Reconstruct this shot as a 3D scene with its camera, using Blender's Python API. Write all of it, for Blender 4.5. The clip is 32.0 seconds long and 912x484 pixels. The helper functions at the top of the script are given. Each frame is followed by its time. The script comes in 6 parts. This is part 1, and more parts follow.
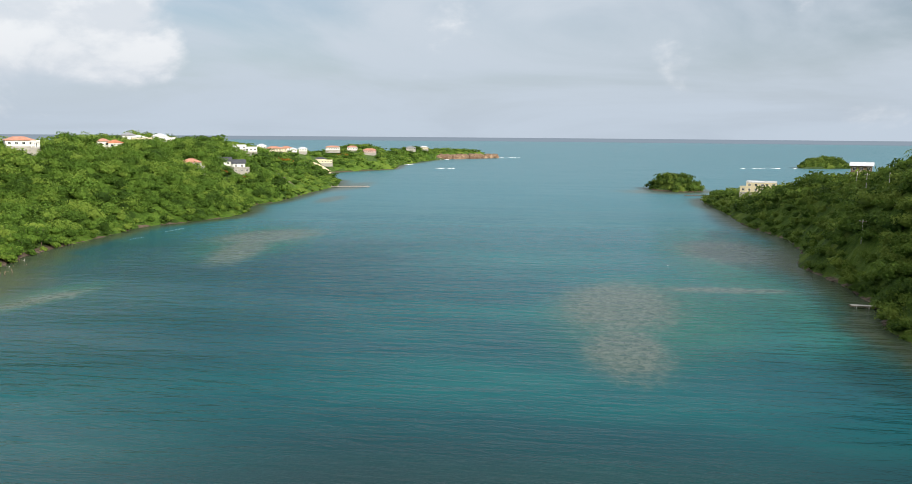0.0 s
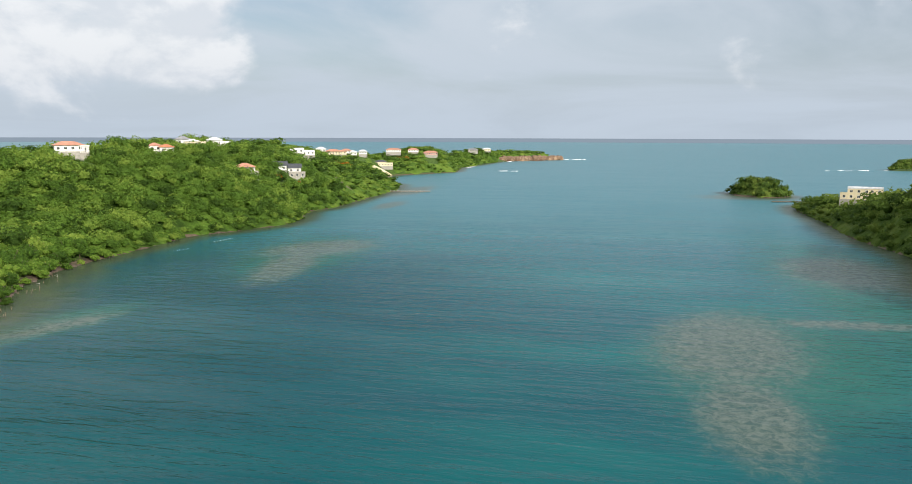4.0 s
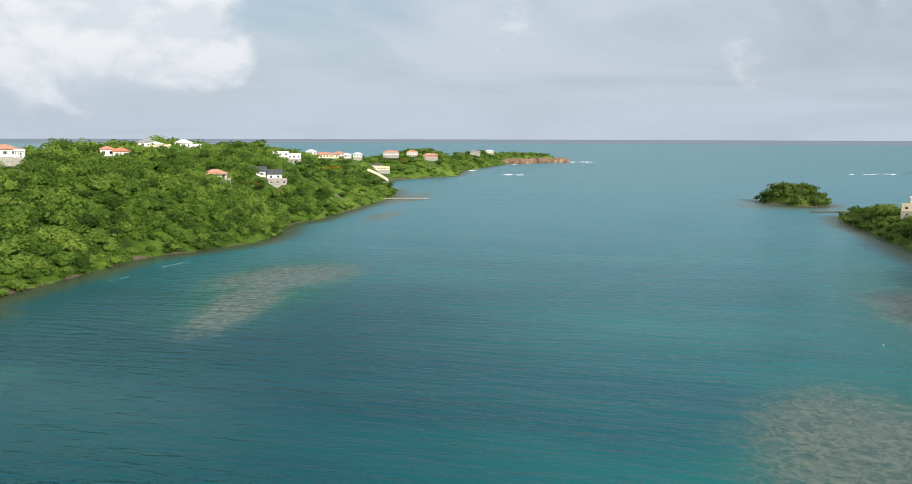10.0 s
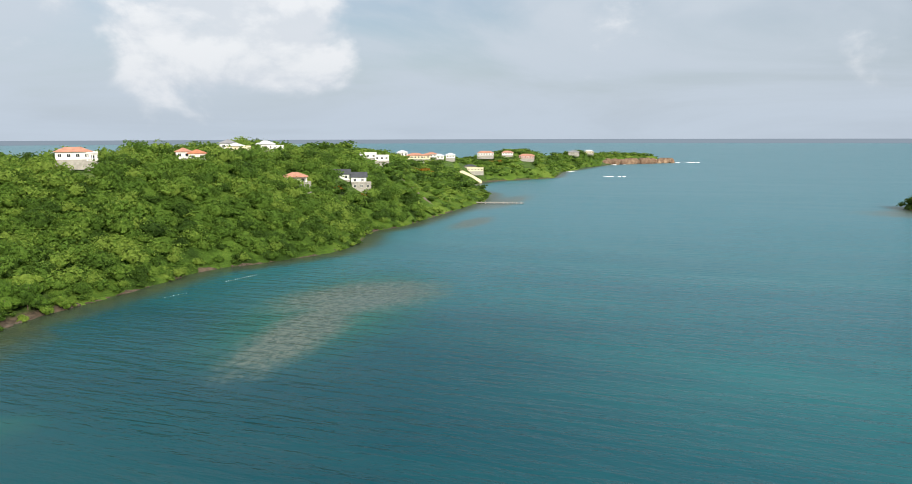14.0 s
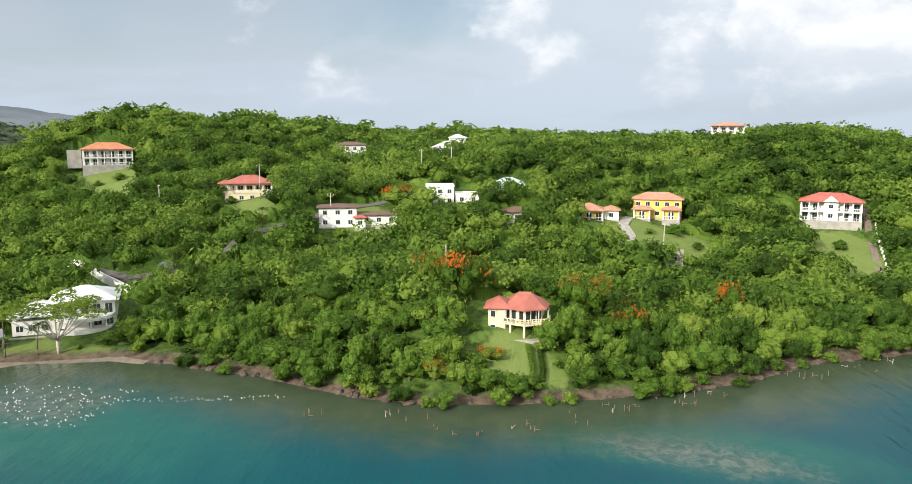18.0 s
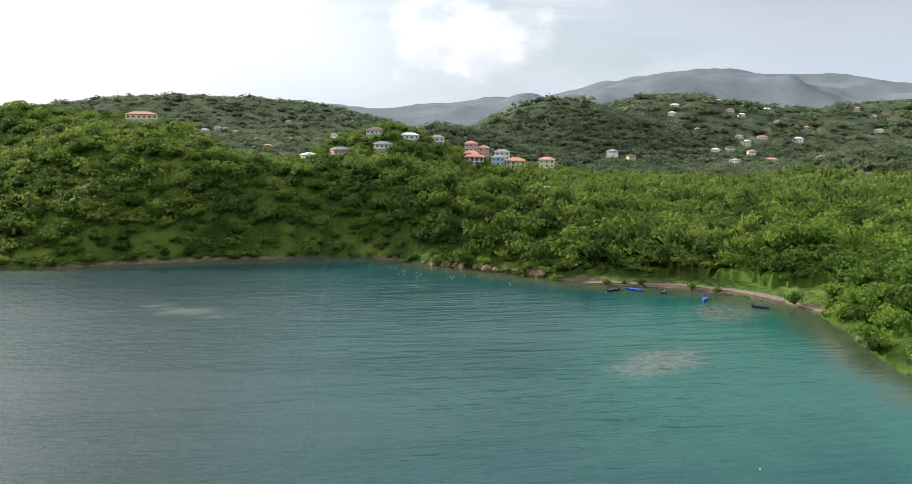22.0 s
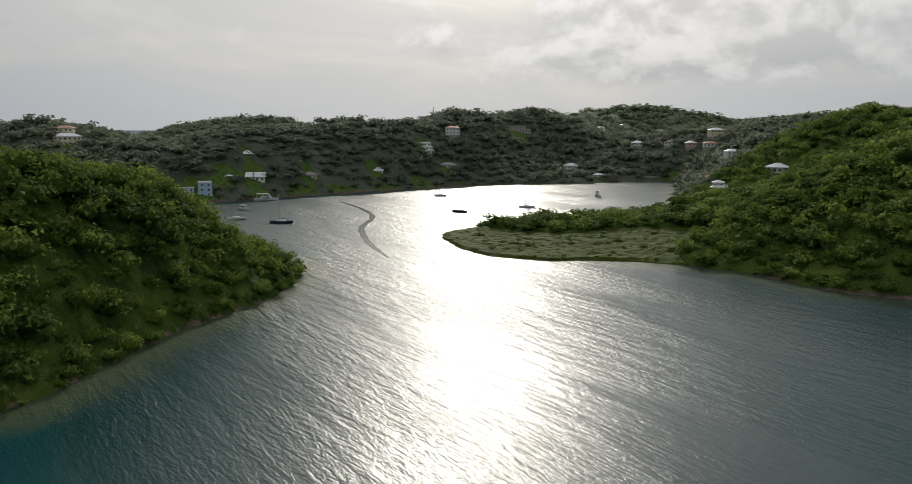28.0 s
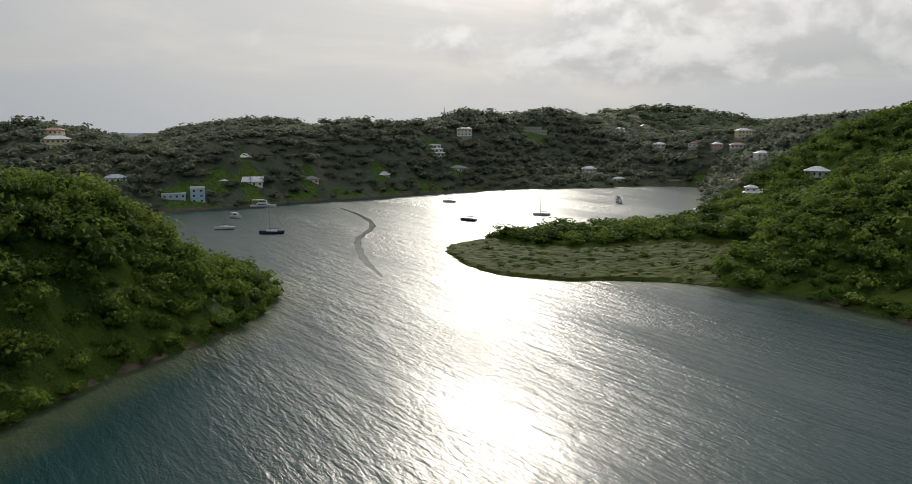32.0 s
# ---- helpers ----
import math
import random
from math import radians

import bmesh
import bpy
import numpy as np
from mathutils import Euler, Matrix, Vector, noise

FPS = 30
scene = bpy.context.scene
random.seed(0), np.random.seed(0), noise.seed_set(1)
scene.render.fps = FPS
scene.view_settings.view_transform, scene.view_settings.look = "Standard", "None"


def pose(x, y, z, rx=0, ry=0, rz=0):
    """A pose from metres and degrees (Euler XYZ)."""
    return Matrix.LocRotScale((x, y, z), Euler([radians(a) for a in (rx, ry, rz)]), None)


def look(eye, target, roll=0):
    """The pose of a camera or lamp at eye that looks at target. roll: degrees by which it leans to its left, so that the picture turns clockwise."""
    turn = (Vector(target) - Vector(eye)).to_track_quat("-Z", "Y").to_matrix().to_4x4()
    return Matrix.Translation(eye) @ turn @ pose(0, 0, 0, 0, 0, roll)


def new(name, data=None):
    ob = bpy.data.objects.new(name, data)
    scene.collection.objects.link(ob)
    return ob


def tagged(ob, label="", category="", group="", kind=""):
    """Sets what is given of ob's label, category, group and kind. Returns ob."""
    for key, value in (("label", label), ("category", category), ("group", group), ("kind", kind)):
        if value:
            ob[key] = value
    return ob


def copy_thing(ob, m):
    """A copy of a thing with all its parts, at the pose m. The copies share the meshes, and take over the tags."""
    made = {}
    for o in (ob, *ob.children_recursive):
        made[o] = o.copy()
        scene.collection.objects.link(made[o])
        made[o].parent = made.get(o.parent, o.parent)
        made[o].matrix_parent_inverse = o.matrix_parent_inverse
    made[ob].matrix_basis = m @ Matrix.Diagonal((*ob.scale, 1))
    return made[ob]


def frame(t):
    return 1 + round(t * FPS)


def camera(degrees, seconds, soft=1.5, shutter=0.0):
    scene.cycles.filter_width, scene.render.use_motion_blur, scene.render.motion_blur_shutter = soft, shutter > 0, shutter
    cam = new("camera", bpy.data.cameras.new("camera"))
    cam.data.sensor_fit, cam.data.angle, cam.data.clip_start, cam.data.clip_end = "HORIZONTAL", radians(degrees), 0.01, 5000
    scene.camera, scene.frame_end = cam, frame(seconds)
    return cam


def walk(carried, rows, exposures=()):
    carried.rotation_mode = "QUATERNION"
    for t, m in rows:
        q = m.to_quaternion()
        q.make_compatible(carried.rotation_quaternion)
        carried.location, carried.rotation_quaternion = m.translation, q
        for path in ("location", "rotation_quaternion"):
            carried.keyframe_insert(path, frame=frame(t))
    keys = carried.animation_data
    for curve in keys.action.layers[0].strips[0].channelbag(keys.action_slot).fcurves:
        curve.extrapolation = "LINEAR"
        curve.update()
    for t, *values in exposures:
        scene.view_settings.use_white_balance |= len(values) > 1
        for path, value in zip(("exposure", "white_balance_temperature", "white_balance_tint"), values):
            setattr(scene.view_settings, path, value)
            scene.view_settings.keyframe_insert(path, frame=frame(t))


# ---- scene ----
cam = camera(64.23, 32.0, soft=0.8)

# seconds, place, yaw to the left of +y, tilt, roll
PATH = [
    (0, 0.00, 0.00, 44.28, 7.59, -8.41, 0.46),
    (0.5, -0.60, 3.32, 44.30, 8.92, -8.41, 0.40),
    (1, -1.23, 6.61, 44.34, 11.29, -8.40, 0.41),
    (1.5, -1.91, 9.99, 44.40, 12.41, -8.40, 0.37),
    (2, -2.75, 13.59, 44.49, 12.45, -8.41, 0.36),
    (2.5, -3.63, 17.45, 44.60, 12.44, -8.40, 0.32),
    (3, -4.56, 21.47, 44.72, 12.44, -8.39, 0.33),
    (3.5, -5.59, 25.55, 44.82, 12.44, -8.37, 0.25),
    (5.5, -9.86, 42.96, 45.03, 12.48, -8.27, 0.07),
    (6, -10.87, 47.41, 45.10, 12.51, -8.25, 0.07),
    (6.5, -11.87, 51.90, 45.17, 12.53, -8.24, 0.08),
    (7, -12.91, 56.34, 45.22, 12.53, -8.23, 0.07),
    (7.5, -13.93, 60.70, 45.27, 12.53, -8.23, 0.08),
    (8, -14.86, 65.04, 45.29, 12.52, -8.24, 0.08),
    (8.5, -15.76, 69.33, 45.30, 12.52, -8.25, 0.12),
    (9, -16.66, 73.71, 45.30, 12.52, -8.25, 0.13),
    (9.5, -17.54, 78.21, 45.29, 12.52, -8.25, 0.11),
    (10, -18.29, 82.93, 45.29, 12.57, -8.25, 0.15),
    (10.5, -19.14, 87.39, 45.29, 12.58, -8.26, 0.22),
    (11, -20.13, 91.68, 45.28, 12.66, -8.27, 0.23),
    (11.5, -21.15, 95.92, 45.27, 13.18, -8.27, 0.20),
    (12, -22.21, 100.14, 45.25, 13.76, -8.27, 0.17),
    (12.5, -23.43, 104.23, 45.23, 15.29, -8.28, 0.06),
    (13, -24.69, 108.45, 45.21, 16.69, -8.26, 0.03),
    (13.5, -25.62, 112.81, 45.22, 17.96, -8.26, -0.06),
    (15.5, -27.37, 129.59, 45.29, 36.93, -8.22, -0.29),
    (16, -28.26, 133.06, 45.28, 46.83, -8.21, -0.27),
    (16.5, -29.58, 135.96, 45.26, 58.26, -8.21, -0.19),
    (17, -31.08, 138.55, 45.24, 69.74, -8.23, -0.25),
    (17.5, -32.69, 140.73, 45.22, 81.18, -8.25, -0.14),
    (18, -34.54, 142.36, 45.18, 92.56, -8.28, -0.02),
    (18.5, -36.50, 143.47, 45.11, 103.89, -8.34, 0.04),
    (19, -38.55, 143.97, 45.05, 115.19, -8.38, 0.09),
    (19.5, -40.54, 143.96, 45.03, 125.58, -8.45, 0.29),
    (20, -42.56, 143.54, 45.02, 134.41, -8.51, 0.27),
    (20.5, -44.58, 142.90, 45.00, 143.24, -8.57, 0.24),
    (21, -46.65, 141.85, 44.96, 152.41, -8.61, 0.27),
    (21.5, -48.56, 140.33, 44.90, 161.39, -8.63, 0.42),
    (22, -50.12, 138.47, 44.85, 170.65, -8.71, 0.58),
    (22.5, -51.45, 136.31, 44.84, 180.64, -8.80, 0.56),
    (23, -53.03, 133.75, 44.85, 190.67, -8.92, 0.61),
    (23.5, -55.19, 130.62, 44.89, 200.80, -9.01, 0.68),
    (24, -57.50, 126.98, 44.96, 211.02, -9.14, 0.64),
    (24.5, -59.56, 123.01, 45.01, 221.46, -9.23, 0.54),
    (25, -60.84, 118.72, 45.04, 231.29, -9.23, 0.28),
    (25.5, -60.57, 114.82, 45.06, 232.00, -9.17, 0.27),
    (27.5, -53.45, 102.18, 44.99, 232.22, -8.92, 0.17),
    (28, -51.20, 99.34, 44.94, 232.31, -8.90, 0.14),
    (28.5, -48.67, 96.57, 44.88, 232.39, -8.88, 0.12),
    (29, -45.99, 93.65, 44.82, 232.51, -8.85, 0.07),
    (29.5, -43.10, 90.70, 44.75, 232.60, -8.84, 0.05),
    (30, -40.25, 87.71, 44.68, 232.69, -8.82, -0.05),
    (30.5, -37.28, 84.86, 44.61, 232.82, -8.82, -0.06),
    (31, -34.19, 81.97, 44.55, 233.01, -8.81, -0.02),
    (31.5, -31.12, 79.05, 44.51, 233.25, -8.77, -0.03),
    (32, -27.96, 76.14, 44.48, 233.65, -8.76, -0.02),
]
walk(cam, [(t, pose(x, y, z, 90 + tilt, 0, yaw) @ pose(0, 0, 0, 0, 0, lean)) for t, x, y, z, yaw, tilt, lean in PATH],
     exposures=[(0, 0.06), (14, 0.04), (16, 0.05), (18, 0.24), (19, 0.33), (20, 0.40), (21, 0.38), (22, 0.36), (23, -0.16), (24, -0.72), (25, -0.95), (32, -0.93)])

# ---- sky, sun ----
SUN_YAW, SUN_HEIGHT = radians(129), radians(25)  # yaw from +y towards +x
sun_way = Vector((math.sin(SUN_YAW) * math.cos(SUN_HEIGHT), math.cos(SUN_YAW) * math.cos(SUN_HEIGHT), math.sin(SUN_HEIGHT)))
lamp = new("sun", bpy.data.lights.new("sun", "SUN"))
lamp.data.energy, lamp.data.angle, lamp.data.color = 4.2, radians(0.6), (1.0, 0.93, 0.82)
lamp.matrix_world = look(sun_way * 100, (0, 0, 0))


class Nodes:
    """Short hand for node trees: call it with a node type, its properties and its inputs."""

    def __init__(self, tree):
        self.tree = tree
        tree.nodes.clear()

    def __call__(self, kind, inputs=(), **props):
        node = self.tree.nodes.new(kind)
        for key, value in props.items():
            setattr(node, key, value)
        for key, value in dict(inputs).items():
            if isinstance(value, bpy.types.NodeSocket):
                self.tree.links.new(value, node.inputs[key])
            elif value is not None:
                node.inputs[key].default_value = value
        return node

    def math(self, op, a, b=None, c=None):
        return self("ShaderNodeMath", {k: v for k, v in ((0, a), (1, b), (2, c)) if v is not None}, operation=op).outputs[0]

    def mix(self, fac, a, b):
        node = self("ShaderNodeMix", data_type="RGBA")
        for key, value in ((0, fac), (6, a), (7, b)):
            if isinstance(value, bpy.types.NodeSocket):
                self.tree.links.new(value, node.inputs[key])
            else:
                node.inputs[key].default_value = (*value, 1) if isinstance(value, tuple) and len(value) == 3 else value
        return node.outputs[2]

    def ramp(self, value, lo, hi):
        return self("ShaderNodeMapRange", {0: value, 1: lo, 2: hi, 3: 0.0, 4: 1.0}, interpolation_type="SMOOTHSTEP").outputs[0]

    def noise(self, vector, scale, detail=3.0, rough=0.55, warp=0.0):
        return self("ShaderNodeTexNoise", {"Vector": vector, "Scale": scale, "Detail": detail, "Roughness": rough, "Distortion": warp}).outputs[0]

    def scaled(self, vector, factors, turn=0.0):
        return self("ShaderNodeMapping", {"Vector": vector, "Scale": factors, "Rotation": (0, 0, turn)}).outputs[0]


def make_world():
    world = bpy.data.worlds.new("sky")
    scene.world = world
    world.use_nodes = True
    n = Nodes(world.node_tree)
    way = n("ShaderNodeTexCoord").outputs["Generated"]
    split = n("ShaderNodeSeparateXYZ", {0: way}).outputs
    sky = n("ShaderNodeTexSky", sky_type="NISHITA", sun_disc=False, sun_elevation=SUN_HEIGHT, sun_rotation=SUN_YAW, air_density=1.0, dust_density=2.5, ozone_density=1.0).outputs[0]
    clear = n.mix(1.0, sky, (0.115, 0.115, 0.115))
    clear.node.blend_type = "MULTIPLY"
    up = n.math("MAXIMUM", split[2], 0.0)
    # clouds lie on a flat layer high above; heaped ones stand in front of it
    over = n.math("DIVIDE", 1.0, n.math("ADD", up, 0.16))
    flat = n("ShaderNodeVectorMath", {0: way, 3: over}, operation="SCALE").outputs[0]
    layer = n.noise(n.scaled(flat, (0.55, 0.55, 0.0)), 1.0, 7.0, 0.55, 0.6)
    heap_noise = n.noise(n.scaled(way, (2.9, 2.9, 3.8)), 1.5, 8.0, 0.58, 0.15)
    broad = n.noise(n.scaled(way, (1.3, 1.3, 3.0)), 1.3, 3.0, 0.5)
    # heaped banks, each with its bearing from +y to the left, half-width and strength
    level = n("ShaderNodeVectorMath", {0: n("ShaderNodeVectorMath", {0: way, 1: (1.0, 1.0, 0.0)}, operation="MULTIPLY").outputs[0]}, operation="NORMALIZE").outputs[0]

    def bearing(degrees, wide, soft):
        at = n("ShaderNodeVectorMath", {0: level, 1: (-math.sin(radians(degrees)), math.cos(radians(degrees)), 0.0)}, operation="DOT_PRODUCT").outputs[1]
        return n.ramp(at, math.cos(radians(wide + soft)), math.cos(radians(max(0.0, wide - soft))))

    banks = 0.0
    for degrees, wide, soft, strength in ((37, 6, 6, 1.0), (50, 3, 4, 0.35), (66, 9, 7, 0.7), (88, 6, 5, 0.3), (211, 14, 9, 1.0), (190, 10, 8, 0.6), (236, 4, 4, 0.5), (168, 9, 8, 0.35)):
        banks = n.math("MAXIMUM", n.math("MULTIPLY", bearing(degrees, wide, soft), strength), banks)
    puffs = n.noise(n.scaled(way, (8.5, 8.5, 13.0)), 1.0, 8.0, 0.55, 0.2)
    tall = n.ramp(up, 0.012, 0.115)
    heap = n.math("ADD", n.math("ADD", n.math("MULTIPLY", heap_noise, 0.35), n.math("MULTIPLY", puffs, 0.65)), n.math("SUBTRACT", n.math("MULTIPLY", n.math("MULTIPLY", banks, tall), 0.35), 0.14))
    veil = n.math("MULTIPLY", n.ramp(layer, 0.32, 0.60), 0.85)
    heaps = n.ramp(heap, 0.445, 0.615)
    facing = n("ShaderNodeVectorMath", {0: way, 1: tuple(sun_way)}, operation="DOT_PRODUCT").outputs[1]
    near_sun = n.math("POWER", n.math("MAXIMUM", facing, 0.0), 4.0)
    grey = n.mix(broad, (0.50, 0.56, 0.64), (0.74, 0.79, 0.85))
    # the cloud is thinner and brighter on the side away from the hills
    flank = n.math("MULTIPLY", n.ramp(facing, -0.25, 0.4), n.math("SUBTRACT", 1.0, n.ramp(facing, 0.5, 0.92)))
    grey = n.mix(n.math("MULTIPLY", flank, 0.85), grey, (0.93, 0.95, 0.97))
    # heavier cloud hangs over the mountains
    heavy = n.math("MULTIPLY", bearing(135, 25, 22), n.ramp(n.math("ADD", broad, n.math("MULTIPLY", layer, 0.5)), 0.45, 0.85))
    grey = n.mix(n.math("MULTIPLY", heavy, 0.85), grey, (0.36, 0.39, 0.45))
    col = n.mix(n.math("MAXIMUM", veil, heavy), clear, grey)
    # thin bright cloud overhead, out of view, added to strengthen the fill light
    col = n.mix(n.ramp(up, 0.38, 0.75), col, (0.98, 1.01, 1.05))
    mist = n.math("SUBTRACT", 1.0, n.ramp(up, 0.0, 0.22))
    col = n.mix(n.math("MULTIPLY", mist, 0.9), col, (0.52, 0.60, 0.70))
    col = n.mix(n.math("MULTIPLY", near_sun, 0.9), col, (1.40, 1.38, 1.33))
    # the glow of thin cloud round the sun
    halo = n.math("MULTIPLY", n.math("POWER", n.math("MAXIMUM", facing, 0.0), 90.0), 4.0)
    col = n("ShaderNodeVectorMath", {0: col, 1: n("ShaderNodeCombineXYZ", {0: halo, 1: n.math("MULTIPLY", halo, 0.96), 2: n.math("MULTIPLY", halo, 0.88)}).outputs[0]}).outputs[0]
    # heaps: bright on top, grey underneath, brighter towards the sun
    higher = n.noise(n.scaled(n("ShaderNodeVectorMath", {0: way, 1: (0.006, -0.004, 0.022)}).outputs[0], (8.5, 8.5, 13.0)), 1.0, 8.0, 0.55, 0.2)
    lit = n.math("ADD", n.math("MULTIPLY", n.ramp(n.math("SUBTRACT", puffs, higher), -0.10, 0.12), 0.65), n.math("MULTIPLY", n.ramp(up, 0.05, 0.14), 0.35))
    top = n.mix(near_sun, (0.90, 0.91, 0.93), (1.95, 1.92, 1.86))
    under = n.mix(near_sun, (0.62, 0.67, 0.74), (0.98, 0.97, 0.95))
    glow = n.mix(n.math("MULTIPLY", heaps, 0.85), col, n.mix(lit, under, top))
    # the sea beyond the edge of the sheet
    below = n.math("LESS_THAN", split[2], -0.0037)
    out = n.mix(below, glow, (0.27, 0.33, 0.40))
    n("ShaderNodeOutputWorld", {0: n("ShaderNodeBackground", {0: out, 1: 1.0}).outputs[0]})


make_world()

# ---- materials ----
def surface(name, base, rough=0.7, metal=0.0, spec=0.4, bump=0.0, bump_size=1.0, vary=0.15, vary_size=0.6, second=None):
    """A plain surface with broad and fine variation and a little relief."""
    mat = bpy.data.materials.new(name)
    mat.use_nodes = True
    n = Nodes(mat.node_tree)
    place = n("ShaderNodeTexCoord").outputs["Object"]
    broad, fine = n.noise(place, vary_size, 4.0), n.noise(place, vary_size * 9, 4.0, 0.65)
    dark = tuple(c * (1 - vary) for c in base)
    light = tuple(min(1, c * (1 + vary)) for c in (second or base))
    col = n.mix(n.ramp(n.math("ADD", n.math("MULTIPLY", broad, 0.65), n.math("MULTIPLY", fine, 0.35)), 0.34, 0.66), dark, light)
    shader = n("ShaderNodeBsdfPrincipled", {"Base Color": col, "Roughness": rough, "Metallic": metal, "Specular IOR Level": spec})
    if bump:
        n.tree.links.new(n("ShaderNodeBump", {"Strength": bump, "Distance": bump_size * 0.1, "Height": n.noise(place, 1 / bump_size, 5.0, 0.6)}).outputs[0], shader.inputs["Normal"])
    n("ShaderNodeOutputMaterial", {0: shader.outputs[0]})
    return mat


def foliage(name, dark, mid, light, single=False, glow_through=0.42, leaf=2.4):
    """Leaves: every tree its own tint, every spray its own tone."""
    mat = bpy.data.materials.new(name)
    mat.use_nodes = True
    n = Nodes(mat.node_tree)
    where = n("ShaderNodeNewGeometry").outputs
    tint = n("ShaderNodeObjectInfo").outputs["Random"] if single else n("ShaderNodeAttribute", attribute_name="tint").outputs["Fac"]
    broad = n.noise(where["Position"], 0.022, 3.0)
    tone = n.math("ADD", n.math("MULTIPLY", n.math("SUBTRACT", tint, 0.10), 0.85), n.math("ADD", n.math("MULTIPLY", where["Random Per Island"], 0.26), n.math("MULTIPLY", n.math("SUBTRACT", broad, 0.5), 0.9)))
    grain = n.noise(where["Position"], leaf, 5.0, 0.72)
    tone = n.math("ADD", tone, n.math("MULTIPLY", n.math("SUBTRACT", grain, 0.5), 2.0))
    col = n.mix(n.ramp(tone, 0.0, 0.5), dark, mid)
    col = n.mix(n.ramp(tone, 0.45, 1.05), col, light)
    relief = n("ShaderNodeBump", {"Strength": 0.9, "Distance": 0.75 / leaf, "Height": grain}).outputs[0]
    soft = n("ShaderNodeBsdfPrincipled", {"Base Color": col, "Roughness": 0.7, "Specular IOR Level": 0.1, "Normal": relief})
    back = n("ShaderNodeBsdfTranslucent", {0: n.mix(0.35, col, light)})
    n("ShaderNodeOutputMaterial", {0: n("ShaderNodeMixShader", {0: glow_through, 1: soft.outputs[0], 2: back.outputs[0]}).outputs[0]})
    return mat


LEAF_WEST = foliage("tropical_leaves", (0.036, 0.074, 0.014), (0.116, 0.216, 0.031), (0.258, 0.360, 0.062))
LEAF_SOUTH = foliage("dark_lagoon_leaves", (0.028, 0.058, 0.013), (0.102, 0.174, 0.029), (0.220, 0.288, 0.056))
LEAF_SINGLE = foliage("garden_leaves", (0.045, 0.095, 0.013), (0.12, 0.225, 0.026), (0.25, 0.33, 0.055), True)
LEAF_SHORE = foliage("shore_leaves", (0.040, 0.086, 0.014), (0.122, 0.228, 0.031), (0.272, 0.370, 0.062), True)
LEAF_MANGROVE = foliage("mangrove_leaves", (0.038, 0.078, 0.016), (0.112, 0.185, 0.031), (0.22, 0.285, 0.056), glow_through=0.45)
LEAF_MARSH = foliage("marsh_plants", (0.040, 0.066, 0.010), (0.085, 0.122, 0.018), (0.135, 0.165, 0.028), glow_through=0.4)
# far and harbour leaves: haze of distance painted in as paler, greyer greens
LEAF_FAR = foliage("hazed_distant_leaves", (0.075, 0.105, 0.058), (0.130, 0.172, 0.095), (0.190, 0.232, 0.135), glow_through=0.45, leaf=0.6)
LEAF_HARBOUR = foliage("hazed_harbour_leaves", (0.130, 0.158, 0.112), (0.190, 0.222, 0.155), (0.260, 0.290, 0.205), glow_through=0.5, leaf=0.8)
LEAF_PLAIN = foliage("plantation_leaves", (0.05, 0.092, 0.018), (0.128, 0.205, 0.038), (0.23, 0.295, 0.070))
LEAF_ORANGE = foliage("flame_tree_blossom", (0.10, 0.16, 0.02), (0.50, 0.17, 0.025), (0.68, 0.20, 0.03), True)
LEAF_PALM = foliage("palm_fronds", (0.045, 0.09, 0.015), (0.11, 0.19, 0.03), (0.26, 0.30, 0.06), True)
LEAF_SILVER = foliage("silver_palm_fronds", (0.20, 0.25, 0.23), (0.34, 0.40, 0.38), (0.50, 0.55, 0.53), True)
BARK = surface("grey_brown_bark", (0.16, 0.12, 0.085), 0.9, bump=0.5, bump_size=0.3)


